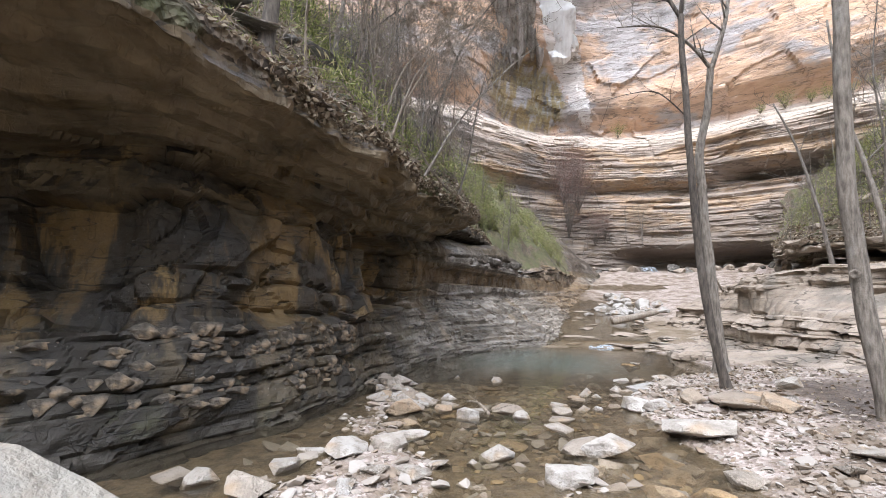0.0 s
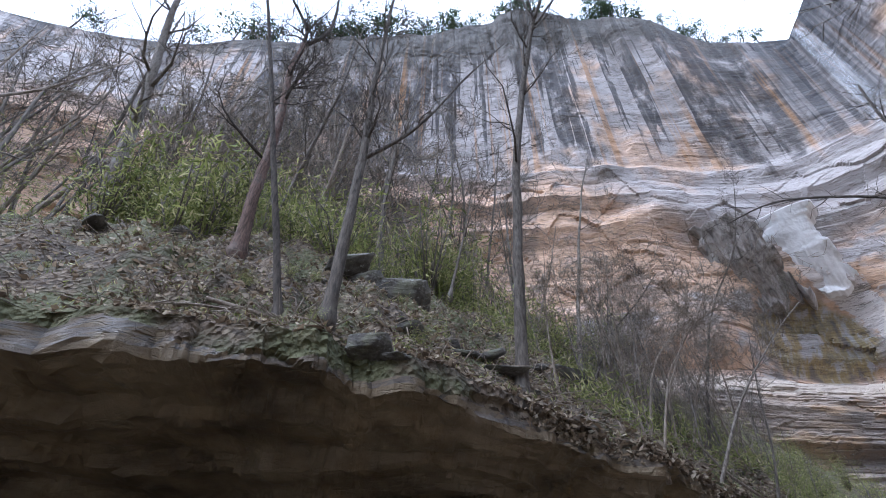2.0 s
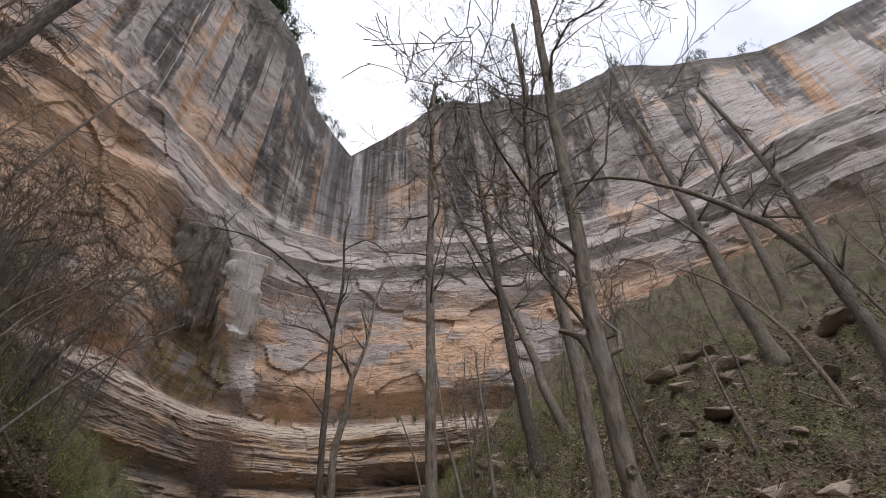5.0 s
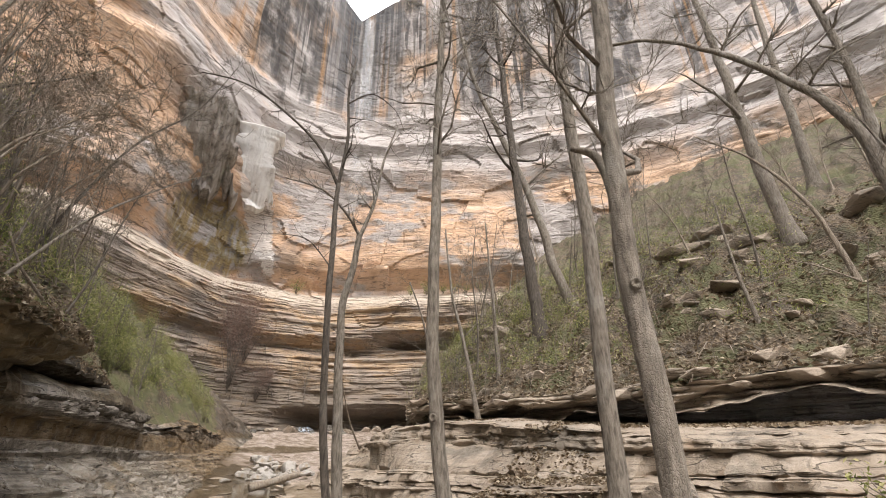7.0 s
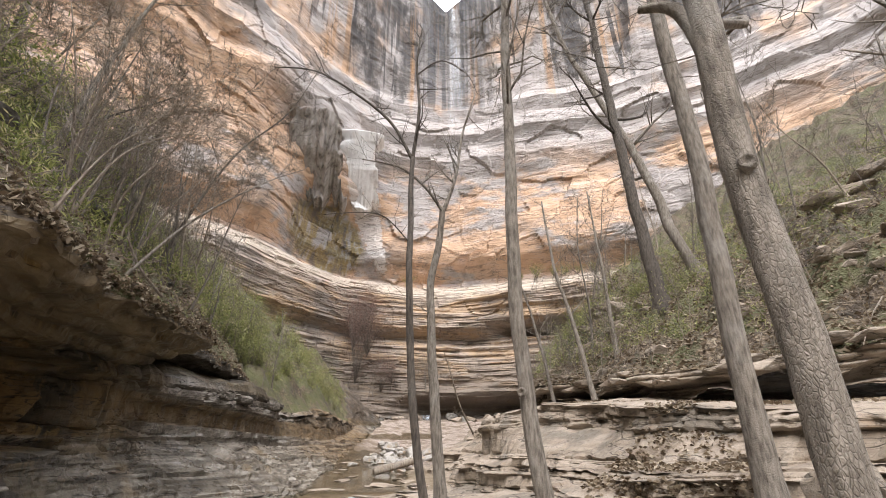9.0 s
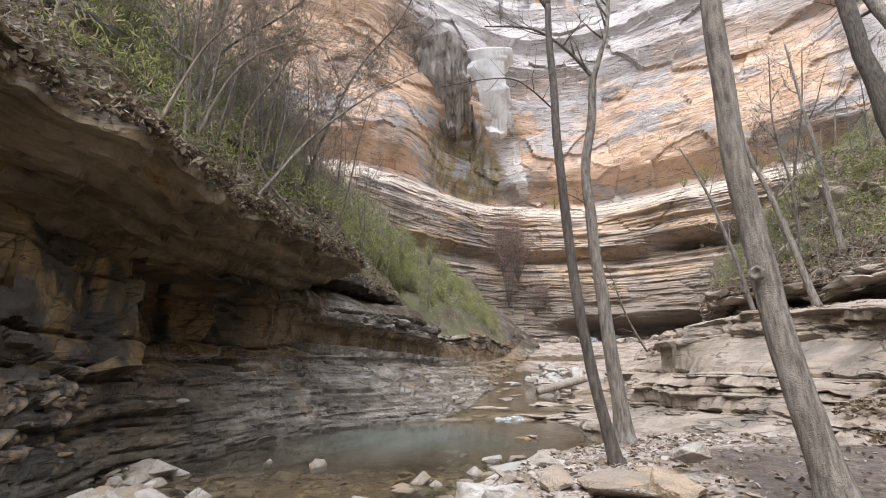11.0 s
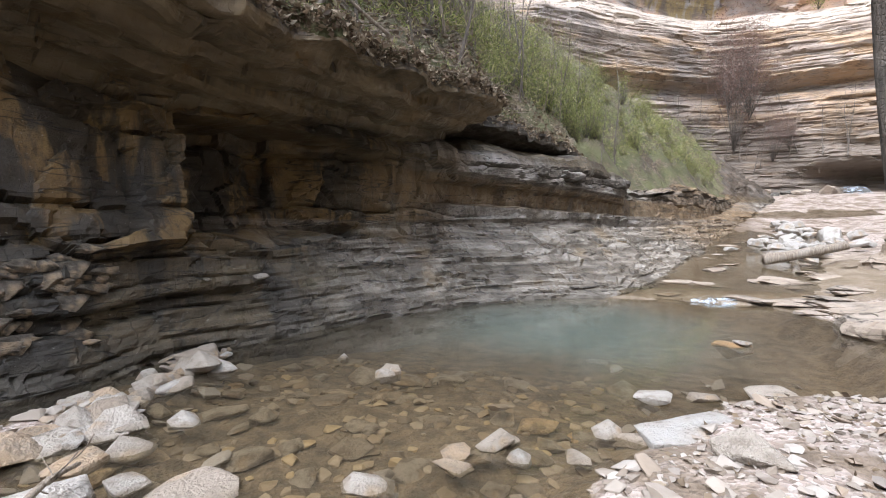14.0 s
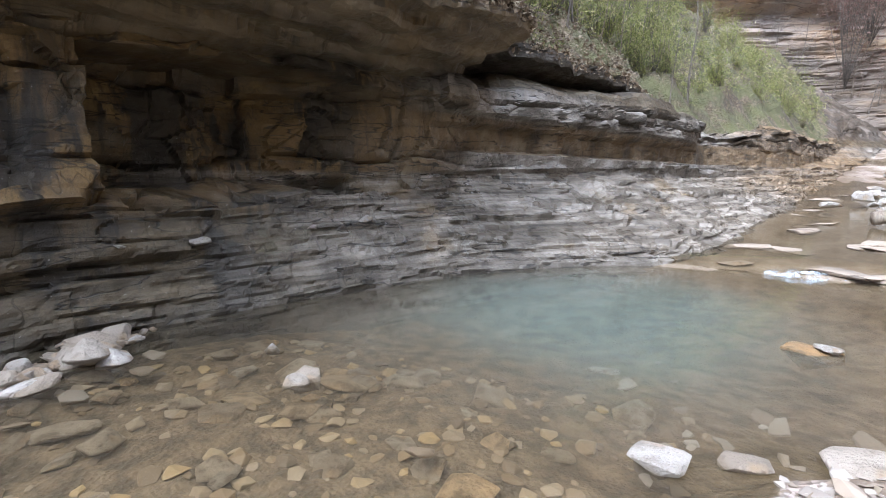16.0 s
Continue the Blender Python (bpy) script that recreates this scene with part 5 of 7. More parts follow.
put_stone(SLABS[1], 4.6, 6.95, 0.42, 0.5, 0.2, 6, "boulder", "flat stone resting on a brown boulder", turn=50)
GREY = stone_mesh("boulder", 330, .7, stone_material("mossy_grey_stone", False, (0.22, 0.21, 0.18)), 1)
put_stone(GREY, -2.35, 2.05, 0.05, 1.7, 0.16, 5, "boulder", "large grey boulder with mossy patches at the water", turn=15)

# scattered stones on bars and bank
RUBBLE = []
ZONES = [(-1.2, 7.1, .5, 1.2, 26, .1, .34), (-1.0, 4.4, .75, 1.0, 84, .09, .36), (1.2, 4.4, .8, .7, 44, .1, .32), (2.9, 7.6, .5, 1.3, 44, .07, .24), (3.4, 9.6, .7, .6, 30, .08, .22),
         (3.2, 4.4, .8, 1.2, 30, .1, .34), (0.2, 6.0, .9, .8, 36, .1, .28), (4.4, 9.6, .5, .5, 12, .08, .2), (-.85, 7.5, .45, .7, 34, .12, .32), (.5, 7.1, .9, .5, 16, .12, .3)]
for cx, cy, sx, sy, n, a, b in ZONES:
    for _ in range(n):
        x, y = rnd.gauss(cx, sx), rnd.gauss(cy, sy)
        if x < np.interp(y, [2.6, 4.3, 6, 7.5, 8.4, 10.8], [-4.2, -3.1, -2.2, -1.75, -1.55, -1.0]):
            continue
        d = rnd.uniform(a, b) * rnd.uniform(.7, 1.15)
        if d < .28:
            RUBBLE.append((x, y, max(bed_at(x, y), -0.1) + .1 * d, d))
        else:
            in_water = bed_at(x, y) < -0.03
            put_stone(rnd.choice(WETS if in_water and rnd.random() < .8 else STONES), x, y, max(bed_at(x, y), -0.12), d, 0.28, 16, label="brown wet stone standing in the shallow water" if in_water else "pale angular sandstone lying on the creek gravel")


def joined_stones(name, spots, meshes, material, label, category, tilt=25):
    """Many small stones as one object; spots are rows of place and size."""
    vs, fs, o = [], [], 0
    base = []
    for me in meshes:
        co = np.zeros(len(me.vertices) * 3, np.float32)
        me.vertices.foreach_get("co", co)
        base.append((co.reshape(-1, 3), [tuple(p.vertices) for p in me.polygons]))
    for x, y, z, d in spots:
        co, faces = rnd.choice(base)
        m = np.array(Euler((radians(rnd.uniform(-tilt, tilt)), radians(rnd.uniform(-tilt, tilt)), rnd.uniform(0, 6.28))).to_matrix())
        vs.append(co @ m.T * d + np.array((x, y, z)))
        fs += [tuple(i + o for i in f) for f in faces]
        o += len(co)
    return thing(name, raw_mesh(name, np.concatenate(vs), fs, material), label, category, "stuff")


def island_wet():
    s = Shader("wet_brown_rubble", 0.6)
    col = s.ramp(s.island(), (0.0, (0.09, 0.065, 0.04)), (0.4, (0.25, 0.175, 0.095)), (0.7, (0.30, 0.24, 0.17)), (1.0, (0.42, 0.29, 0.13)))
    col = s.mix(s.math("MULTIPLY", s.noise(12, 5), 0.6), col, (0.11, 0.08, 0.045))
    return s.done(col)


def hull_pebble(seed):
    r = random.Random(seed)
    bm = bmesh.new()
    for _ in range(9):
        v = Vector((r.gauss(0, 1), r.gauss(0, 1), r.gauss(0, 1))).normalized()
        bm.verts.new((0.5 * v.x, 0.4 * v.y, 0.22 * v.z))
    bmesh.ops.convex_hull(bm, input=bm.verts)
    bmesh.ops.delete(bm, geom=[v for v in bm.verts if not v.link_faces], context="VERTS")
    me = bpy.data.meshes.new("pebble")
    bm.to_mesh(me)
    bm.free()
    return me


PEBBLES = [hull_pebble(500 + i) for i in range(8)]
spots = []
while len(spots) < 17000:
    x, y = rnd.uniform(-3.2, 7.0), rnd.uniform(1.0, 11.2)
    lift = 0.01 * rnd.random()
    spots.append([x, y, lift, rnd.choice((.03, .035, .04, .05, .06, .08, .10, .12)) * rnd.uniform(.8, 1.3)])
spots = np.array(spots)
spots[:, 2] += bed(spots[:, 0], spots[:, 1]) + spots[:, 3] * 0.06 - 0.005
dry = (spots[:, 2] > 0.0) & (spots[:, 0] > np.interp(spots[:, 1], [2.6, 4.3, 6, 7.5, 8.4, 10.8], [-4.4, -3.3, -2.4, -1.95, -1.75, -1.15])) & (spots[:, 0] < np.interp(spots[:, 1], FOOT_Y, FOOT_X) + 0.2)
dry &= ~((spots[:, 0] > 4.85 + .25 * vn(spots[:, 1] * 1.3, spots[:, 0], 0, 53)) & (spots[:, 1] < 8.5) & (np.random.default_rng(3).random(len(spots)) < 0.92))
joined_stones("gravel", spots[dry], PEBBLES, M_GRAVEL, "loose pale stone chips covering the creek bank", "gravel")

joined_stones("rubble", RUBBLE, STONES, M_GRAVEL, "small broken stones heaped on the creek bars", "rubble")

# brown stones under the water
n_wet = 0
while n_wet < 120:
    x, y = rnd.uniform(-1.5, 3.0), rnd.uniform(3.2, 10.6)
    b = bed_at(x, y)
    if b > -0.05 or x < np.interp(y, [3, 6, 8.4, 10.8], [-2.6, -1.9, -1.4, -.9]):
        continue
    put_stone(rnd.choice(WETS), x, y, b, rnd.uniform(.18, .52), 0.3, 9, scale=(1, 1, .75), label="brown flat stone lying under shallow clear water", group="submerged stones")
    n_wet += 1

under = []
while len(under) < 1000:
    x, y = rnd.uniform(-1.5, 3.2), rnd.uniform(2.6, 10.8)
    under.append((x, y, 0, rnd.uniform(.06, .2)))
under = np.array(under)
under[:, 2] = bed(under[:, 0], under[:, 1]) + under[:, 3] * .05
keep = (under[:, 2] < -.03) & (under[:, 0] > np.interp(under[:, 1], [3, 6, 8.4, 10.8], [-2.6, -1.9, -1.4, -.9]))
joined_stones("submerged_rubble", under[keep], WETS, island_wet(), "small brown stones covering the creek bed under water", "rubble", 10)

# flat bedrock slabs and stones along the thin water upstream
for _ in range(60):
    y = rnd.uniform(15.9, 31)
    x = float(np.interp(y, BED_Y, MID_X)) + rnd.choice((-1, 1)) * rnd.uniform(.5, 2.6)
    if x < np.interp(y, [15, 18, 24, 32], [1.5, 3.6, 5.0, 7.4]):
        continue
    put_stone(rnd.choice(LEDGE_SLABS), x, y, bed_at(x, y) + .02, rnd.uniform(.3, 1.0), .36, 5, "flat_rock", "flat pale stone lying in the thin water", "upstream stones", (1.2, .9, .5))
for _ in range(26):
    y = rnd.uniform(14.2, 16.6)
    x = rnd.uniform(5.6, 6.9)
    put_stone(rnd.choice(LEDGE_SLABS), x, y, max(bed_at(x, y), .0), rnd.uniform(.4, .9), .3, 4, "flat_rock", "flat pale stone beside the low rock step", "upstream stones", (1.3, .8, .4))
# pile of white blocks upstream, and the drift log beside it
for _ in range(46):
    k = rnd.random()
    x, y = 7.4 + 3.2 * k + rnd.gauss(0, .7), 23.5 + 6 * k + rnd.gauss(0, .8)
    put_stone(rnd.choice(WHITES), x, y, max(bed_at(x, y), .2) + rnd.choice((0, .05, .25)), rnd.uniform(.35, .95), 0.12, 18, "sandstone_block", "white sandstone block in a pile beside the creek", "white block pile", (1, 1, 1.2))
for _ in range(30):      # further back, and heaped on the first ones
    k = rnd.random()
    x, y = 8.6 + 2.6 * k + rnd.gauss(0, .5), 29.5 + 5.5 * k + rnd.gauss(0, .7)
    put_stone(rnd.choice(WHITES), x, y, bed_at(x, y) + rnd.choice((0, .05, .3)), rnd.uniform(.45, 1.1), 0.12, 18, "sandstone_block", "white sandstone block in a pile beside the creek", "white block pile", (1, 1, 1.3))
put_stone(WHITES[1], 10.75, 29.6, 0.75, 1.7, 0.15, 8, "boulder", "large white block on top of a stone pile", "white block pile", (1, 1, 1.5), turn=30)
put_stone(rnd.choice(WHITES), 12.6, 27.5, 0.9, 1.1, 0.2, 8, "sandstone_block", "white sandstone block in a pile beside the creek", "white block pile")


# ---- wood: tubes, trees ----
def tube(points, radii, sides, rough_k=0.0, seed=0):
    """Vertices and faces of a tapering tube along points."""
    r = random.Random(seed)
    vs, fs = [], []
    pts = [Vector(p) for p in points]
    side = None
    for i, p in enumerate(pts):
        d = (pts[min(i + 1, len(pts) - 1)] - pts[max(i - 1, 0)]).normalized()
        if side is None:
            side = d.orthogonal().normalized()
        side = (side - d * side.dot(d)).normalized()
        other = d.cross(side)
        for k in range(sides):
            a = 2 * math.pi * k / sides
            rr = radii[i] * (1 + r.uniform(-rough_k, rough_k))
            vs.append(p + (side * math.cos(a) + other * math.sin(a)) * rr)
    for i in range(len(pts) - 1):
        for k in range(sides):
            a, b = i * sides + k, i * sides + (k + 1) % sides
            fs.append((a, b, b + sides, a + sides))
    fs.append(tuple(range(sides))[::-1])
    fs.append(tuple((len(pts) - 1) * sides + k for k in range(sides)))
    return vs, fs


def join(pieces):
    """One mesh from tubes; a tube with a third entry (piece, ring, sides) is grafted on to that ring."""
    vs, fs, starts = [], [], []
    for q in pieces:
        o = len(vs)
        starts.append(o)
        vs += q[0]
        fs += [tuple(i + o for i in f) for f in q[1]]
        if len(q) > 2:
            piece, ring, sides = q[2]
            fs.append((starts[piece] + ring * sides, o, o + 1))
    return vs, fs


def grow(r, start, way, length, radius, level, out, wander=0.22, lift=0.10, graft=None):
    """A crooked branch with side branches, level deep."""
    n = 5 if level > 1 else 3
    pts, d, p = [Vector(start)], Vector(way).normalized(), Vector(start)
    for i in range(n):
        d = (d + Vector((r.gauss(0, wander), r.gauss(0, wander), r.gauss(0, wander * .7) + lift))).normalized()
        p = p + d * (length / n)
        pts.append(p)
    radii = [max(radius * (1 - 0.80 * i / n), 0.004) for i in range(n + 1)]
    sides = 5 if radius > 0.03 else 3
    piece = tube(pts, radii, sides)
    me_at = len(out)
    out.append(piece + (graft,) if graft else piece)
    if level:
        for _ in range(r.randint(4, 6) if level > 1 else r.randint(3, 5)):
            k = r.randint(1, n)
            q = pts[k].lerp(pts[k - 1], r.random())
            axis = (pts[k] - pts[k - 1]).normalized()
            v = Vector((r.gauss(0, 1), r.gauss(0, 1), r.gauss(0, 1)))
            v = (v - axis * v.dot(axis)).normalized()
            grow(r, q, axis * 0.75 + v * 0.8, length * r.uniform(.35, .6), radii[k] * 0.62, level - 1, out, wander, lift, (me_at, k, sides))


def subtrees(out):
    """The stem of a limb, and each of its side branches as a list of tubes of its own."""
    groups = []
    for i, q in enumerate(out[1:], 1):
        if q[2][0] == 0:
            groups.append((i, [q[:2]]))
        else:
            at, g = groups[-1]
            g.append(q[:2] + ((q[2][0] - at,) + q[2][1:],))
    return out[0], [g for _, g in groups]


def add_limb(out, bark, root, fine):
    """A limb as one part; on near trees its side branches are sub-parts."""
    if not fine:
        part("limb", raw_mesh("limb", *join(out), bark, True), root)
        return
    stem, sides_b = subtrees(out)
    limb = part("limb", raw_mesh("limb", *stem[:2], bark, True), root)
    for g in sides_b:
        part("side_branch", raw_mesh("side_branch", *join(g), bark, True), limb)


def tree(name, line, r0, r1, bark, seed, label, limbs=8, limb_from=0.4, limb_len=2.6, level=2, extra=(), sides=12, category="tree", group="", twig=None, fine=False):
    """A bare tree: a tapered trunk along line, and limbs with twigs."""
    r = random.Random(seed)
    base = Vector(line[0])
    local = [Vector(p) - base for p in line]
    us_t = np.linspace(0, len(local) - 1, 7 * (len(local) - 1) + 1)
    pts = [Vector(p) for p in smooth_rows([tuple(p) for p in local], us_t)]
    wob = r0 * 0.35
    pts = [p + Vector((wob * noise.noise(p * 0.9 + Vector((seed, 0, 0))), wob * noise.noise(p * 0.9 + Vector((0, seed, 0))), 0)) * min(1, i / 4) for i, p in enumerate(pts)]
    pts = [pts[0] - Vector((0, 0, 0.25))] + pts
    height = max(p.z for p in pts)
    radii = [(r0 + (r1 - r0) * min(1, max(0, p.z) / height) ** 0.9) * (1 + 0.55 * math.exp(-max(p.z, 0) / (r0 * 1.6))) for p in pts]
    root = new(name)
    root.location = base
    tagged(root, label, category, group)
    vs, fs = tube(pts, radii, sides, 0.04, seed)
    part("trunk", raw_mesh("trunk", vs, fs, bark, True), root)
    n = len(pts)
    for k in range(limbs):
        f = limb_from + (1 - limb_from) * (k + r.random()) / max(limbs, 1)
        i = min(int(f * (n - 1)), n - 1)
        a = r.uniform(0, 2 * math.pi)
        up = r.uniform(0.35, 1.0)
        out = []
        grow(r, pts[i], (math.cos(a), math.sin(a), up), limb_len * (1.15 - 0.5 * f) * r.uniform(.7, 1.2), radii[i] * (r.uniform(.24, .42) if fine else r.uniform(.3, .48)), level, out)
        add_limb(out, twig or bark, root, fine)
    for q in extra:
        ways, ra, rb, lv = q
        ps = [Vector(p) - base for p in ways]
        sp = [Vector(p) for p in smooth_rows([tuple(p) for p in ps], np.linspace(0, len(ps) - 1, 5 * (len(ps) - 1) + 1))]
        rr = [ra + (rb - ra) * i / (len(sp) - 1) for i in range(len(sp))]
        out = [tube(sp, rr, 7)]
        for j in range(2, len(sp)):
            if lv and r.random() < 0.8:
                dd = (sp[j] - sp[j - 1]).normalized()
                v = Vector((r.gauss(0, 1), r.gauss(0, 1), r.gauss(0, .6)))
                grow(r, sp[j], dd * .6 + v.normalized(), r.uniform(.5, 1.3) * min(1.6, 8 * ra + .5), rr[j] * .55, lv - 1, out, graft=(0, j, 7))
        add_limb(out, twig or bark, root, fine)
    return root


# trees beside the creek
tree("tree", [(4.25, 7.9, .2), (4.1, 7.96, 1.1), (3.96, 8.02, 2.4), (3.9, 8.1, 4.2), (3.95, 8.3, 5.6), (4.02, 8.5, 7.0)], .072, .05, M_BARK_DARK, 11,
     "slender dark-barked bare tree leaning beside the pool", 0, fine=True, extra=[
         ([(4.02, 8.5, 6.95), (3.6, 8.7, 7.9), (2.9, 8.9, 8.6), (1.9, 9.0, 9.1), (1.0, 9.3, 9.2)], .04, .012, 2), ([(4.02, 8.5, 6.95), (4.15, 8.5, 8.3), (4.1, 8.6, 9.8), (4.25, 8.7, 11)], .045, .02, 2),
         ([(4.1, 8.5, 9.3), (4.6, 8.3, 9.7), (5.2, 8.2, 9.4), (5.4, 8.1, 8.8)], .02, .006, 1), ([(3.92, 8.2, 4.9), (3.4, 8.1, 5.3), (2.9, 8.0, 5.25), (2.3, 7.9, 5.05)], .014, .004, 1)])
tree("tree", [(5.1, 9.7, .2), (5.02, 9.73, 1.5), (4.93, 9.77, 3.3), (4.88, 9.8, 4.6), (5.05, 9.72, 5.6), (5.15, 9.68, 6.6)], .122, .068, M_BARK_GREY, 12,
     "pale grey forked tree standing behind a darker trunk", 0, fine=True, extra=[
         ([(5.15, 9.68, 6.5), (4.7, 9.6, 7.0), (4.0, 9.4, 7.3), (3.1, 9.3, 7.25)], .045, .012, 2), ([(5.15, 9.68, 6.5), (5.5, 9.7, 7.6), (5.75, 9.8, 9.0), (6.2, 9.9, 10.5)], .055, .02, 2),
         ([(4.92, 9.78, 4.0), (4.5, 9.6, 4.15), (4.1, 9.5, 4.1), (3.5, 9.4, 3.9)], .014, .004, 1)])
B_TREE = tree("tree", [(4.98, 5.72, .25), (4.86, 5.8, 1.2), (4.80, 5.85, 2.3), (4.76, 5.87, 3.8), (4.82, 5.83, 5.8), (4.86, 5.8, 8), (4.95, 5.7, 11), (5.1, 5.6, 14)], .112, .05, M_BARK_GREY, 13,
              "tall grey bare tree with a knot on its trunk", 16, .62, 3.4, 3, fine=True)
tree("tree", [(6.8, 4.42, .5), (6.8, 4.4, 3.0), (6.85, 4.33, 5.0), (6.82, 4.36, 8.0), (6.9, 4.26, 10.5), (7.1, 4.0, 14), (7.2, 3.9, 17)], .145, .06, M_BARK_GREY, 14, "tall grey bare tree on the bank below the ledges", 17, .56, 4.0, 3, fine=True)
D_TREE = tree("tree", [(3.62, 1.66, .25), (3.61, 1.68, 1.2), (3.6, 1.69, 1.9), (3.58, 1.71, 2.6), (3.59, 1.70, 3.2), (3.65, 1.6, 4.6), (3.72, 1.5, 6.5), (3.8, 1.3, 9), (4.1, 1.1, 12)], .086, .05, M_BARK_GREY, 15,
              "grey tree with flaky bark, a round knot and a broken stub", 13, .5, 3.2, 3, fine=True, extra=[([(3.59, 1.7, 3.08), (3.575, 1.74, 3.4), (3.53, 1.8, 3.58), (3.46, 1.93, 3.68)], .055, .022, 0)])


def knot(parent, at, out_way, size):
    """A healed branch scar: a raised ring round a dark hollow."""
    vs, fs = [], []
    w = Vector(out_way).normalized()
    a, b = w.orthogonal().normalized(), None
    b = w.cross(a)
    rings = [(1.25, -.25), (1.05, .25), (.75, .32), (.5, .1), (.2, -.12)]
    for rr, hh in rings:
        for k in range(14):
            t = 2 * math.pi * k / 14
            vs.append(Vector(at) + (a * math.cos(t) + b * math.sin(t)) * size * rr + w * size * hh)
    for i in range(len(rings) - 1):
        for k in range(14):
            fs.append((i * 14 + k, i * 14 + (k + 1) % 14, (i + 1) * 14 + (k + 1) % 14, (i + 1) * 14 + k))
    fs.append(tuple(4 * 14 + k for k in range(14)))
    ob = part("knot", raw_mesh("knot", [v - parent.location for v in vs], fs, M_BARK_GREY, True), parent, "round healed branch scar")
    return ob


knot(D_TREE, (3.52, 1.63, 2.46), (-.72, -.66, 0), .035)
knot(B_TREE, (4.70, 5.77, 1.98), (-.75, -.66, 0), .05)

# trees on the left slope
tree("tree", [(-7.36, 3.05, slope_height(-7.36, 3.05) - .1), (-7.42, 2.93, 10.2), (-7.44, 2.88, 12.0), (-7.54, 2.65, 14.6), (-7.54, 2.69, 16.3)], .15, .08, bark_material("reddish_bark", (0.05, 0.03, 0.022), (0.20, 0.125, 0.095), .2), 21, "leaning tree with reddish flaking bark on the slope", 6, .35, 3.0, 3, twig=M_BARK_DARK,
     extra=[([(-7.54, 2.69, 16.2), (-7.6, 2.58, 17.4), (-7.9, 1.64, 18.9), (-8.06, .7, 20.6)], .075, .02, 3), ([(-7.54, 2.69, 16.2), (-7.26, 3.2, 17.8), (-7.3, 3.15, 20.3), (-7.5, 2.8, 24)], .085, .02, 3)])
tree("tree", [(-4.99, 2.83, 5.5), (-5.24, 2.38, 7.5), (-5.52, 1.75, 10.0), (-5.76, .94, 12.9), (-5.9, .07, 15.5), (-6.0, -.6, 18)], .062, .018, M_BARK_DARK, 22, "thin dark straight tree on the slope", 9, .35, 1.8, 3)
tree("tree", [(-4.15, 3.0, 5.25), (-4.13, 3.03, 6.7), (-4.1, 3.05, 8.7), (-4.12, 3.0, 11.4), (-4.1, 3.05, 15), (-4.0, 3.1, 19)], .098, .02, M_BARK_MID, 23, "grey forked tree on the leafy slope", 9, .4, 2.6, 3,
     extra=[([(-4.1, 3.05, 8.6), (-3.5, 3.8, 10), (-2.8, 4.7, 12.6), (-2.0, 5.6, 15)], .045, .012, 3)])
tree("tree", [(-2.67, 5.64, 4.8), (-2.55, 5.69, 6.45), (-2.25, 5.83, 10.6), (-1.61, 6.05, 14.8), (-1.28, 6.13, 16.5)], .105, .07, M_BARK_MID, 24, "tall slender grey tree at the edge of the slab", 8, .45, 2.6, 3,
     extra=[([(-1.28, 6.13, 16.4), (-.54, 6.27, 18.7), (.27, 6.31, 21.2), (1.4, 6.2, 24.6)], .06, .012, 3), ([(-1.3, 6.13, 16.1), (-1.58, 6.06, 19), (-2.4, 5.8, 22), (-3.2, 5.3, 26)], .045, .012, 3), ([(-1.25, 6.15, 16.1), (.08, 6.31, 17.9), (1.38, 6.22, 18.1), (2.6, 5.9, 19)], .04, .010, 3)])
tree("tree", [(-15, 2.0, slope_height(-15, 2.0) - .15), (-15, 1.2, 17), (-15.2, .2, 22), (-15.2, -.6, 27)], .26, .1, M_BARK_GREY, 25, "large leaning grey tree high on the slope", 9, .3, 4.0)

# trees on the right slope
tree("tree", [(16.6, 14.65, slope_height(16.6, 14.65) - .15), (16.35, 14.9, 11.3), (16.15, 15.1, 17.2), (16.0, 15.3, 24), (15.8, 15.5, 30)], .30, .10, M_BARK_DARK, 31, "tall dark-barked bare tree on the rocky slope", 12, .4, 6.0)
tree("tree", [(18.9, 14.5, slope_height(18.9, 14.5) - .15), (18.5, 15, 10.3), (17.8, 15.9, 15.6), (16.2, 17.9, 23.9), (15.5, 18.7, 30)], .26, .10, M_BARK_GREY, 32, "leaning grey bare tree on the rocky slope", 8, .45, 4.5)
tree("tree", [(19.5, 2.2, slope_height(19.5, 2.2) - .15), (19.3, 2.3, 11.0), (18.9, 3.3, 13.8), (18.4, 5.0, 16.5), (17.9, 7.2, 19), (17.0, 9.5, 20)], .24, .07, M_BARK_GREY, 33, "thick bare tree arching over the valley", 8, .35, 4.0,
     extra=[([(19.4, 2.2, 9), (19.6, 1.9, 13), (19.6, 2.0, 17.5), (19.3, 2.4, 22)], .19, .08, 2)])
tree("tree", [(22.5, 5.9, slope_height(22.5, 5.9) - .15), (22.4, 6.2, 13), (22.3, 6.3, 18), (22.2, 6.5, 24), (22.0, 6.8, 29)], .32, .1, M_BARK_GREY, 34, "grey bare tree high on the rocky slope", 8, .4, 4.0)
tree("tree", [(30, 6.2, slope_height(30, 6.2) - .15), (30, 6.0, 21), (30.1, 5.8, 27), (30.2, 5.6, 33)], .3, .1, M_BARK_GREY, 35, "distant grey bare tree on the upper slope", 8, .35, 4.0)
tree("tree", [(11.4, 13.0, 2.6), (11.1, 13.35, 5.5), (10.8, 13.6, 7.3), (10.7, 13.8, 10)], .09, .03, M_BARK_GREY, 36, "thin crooked tree on the rock shelf", 6, .35, 1.8)
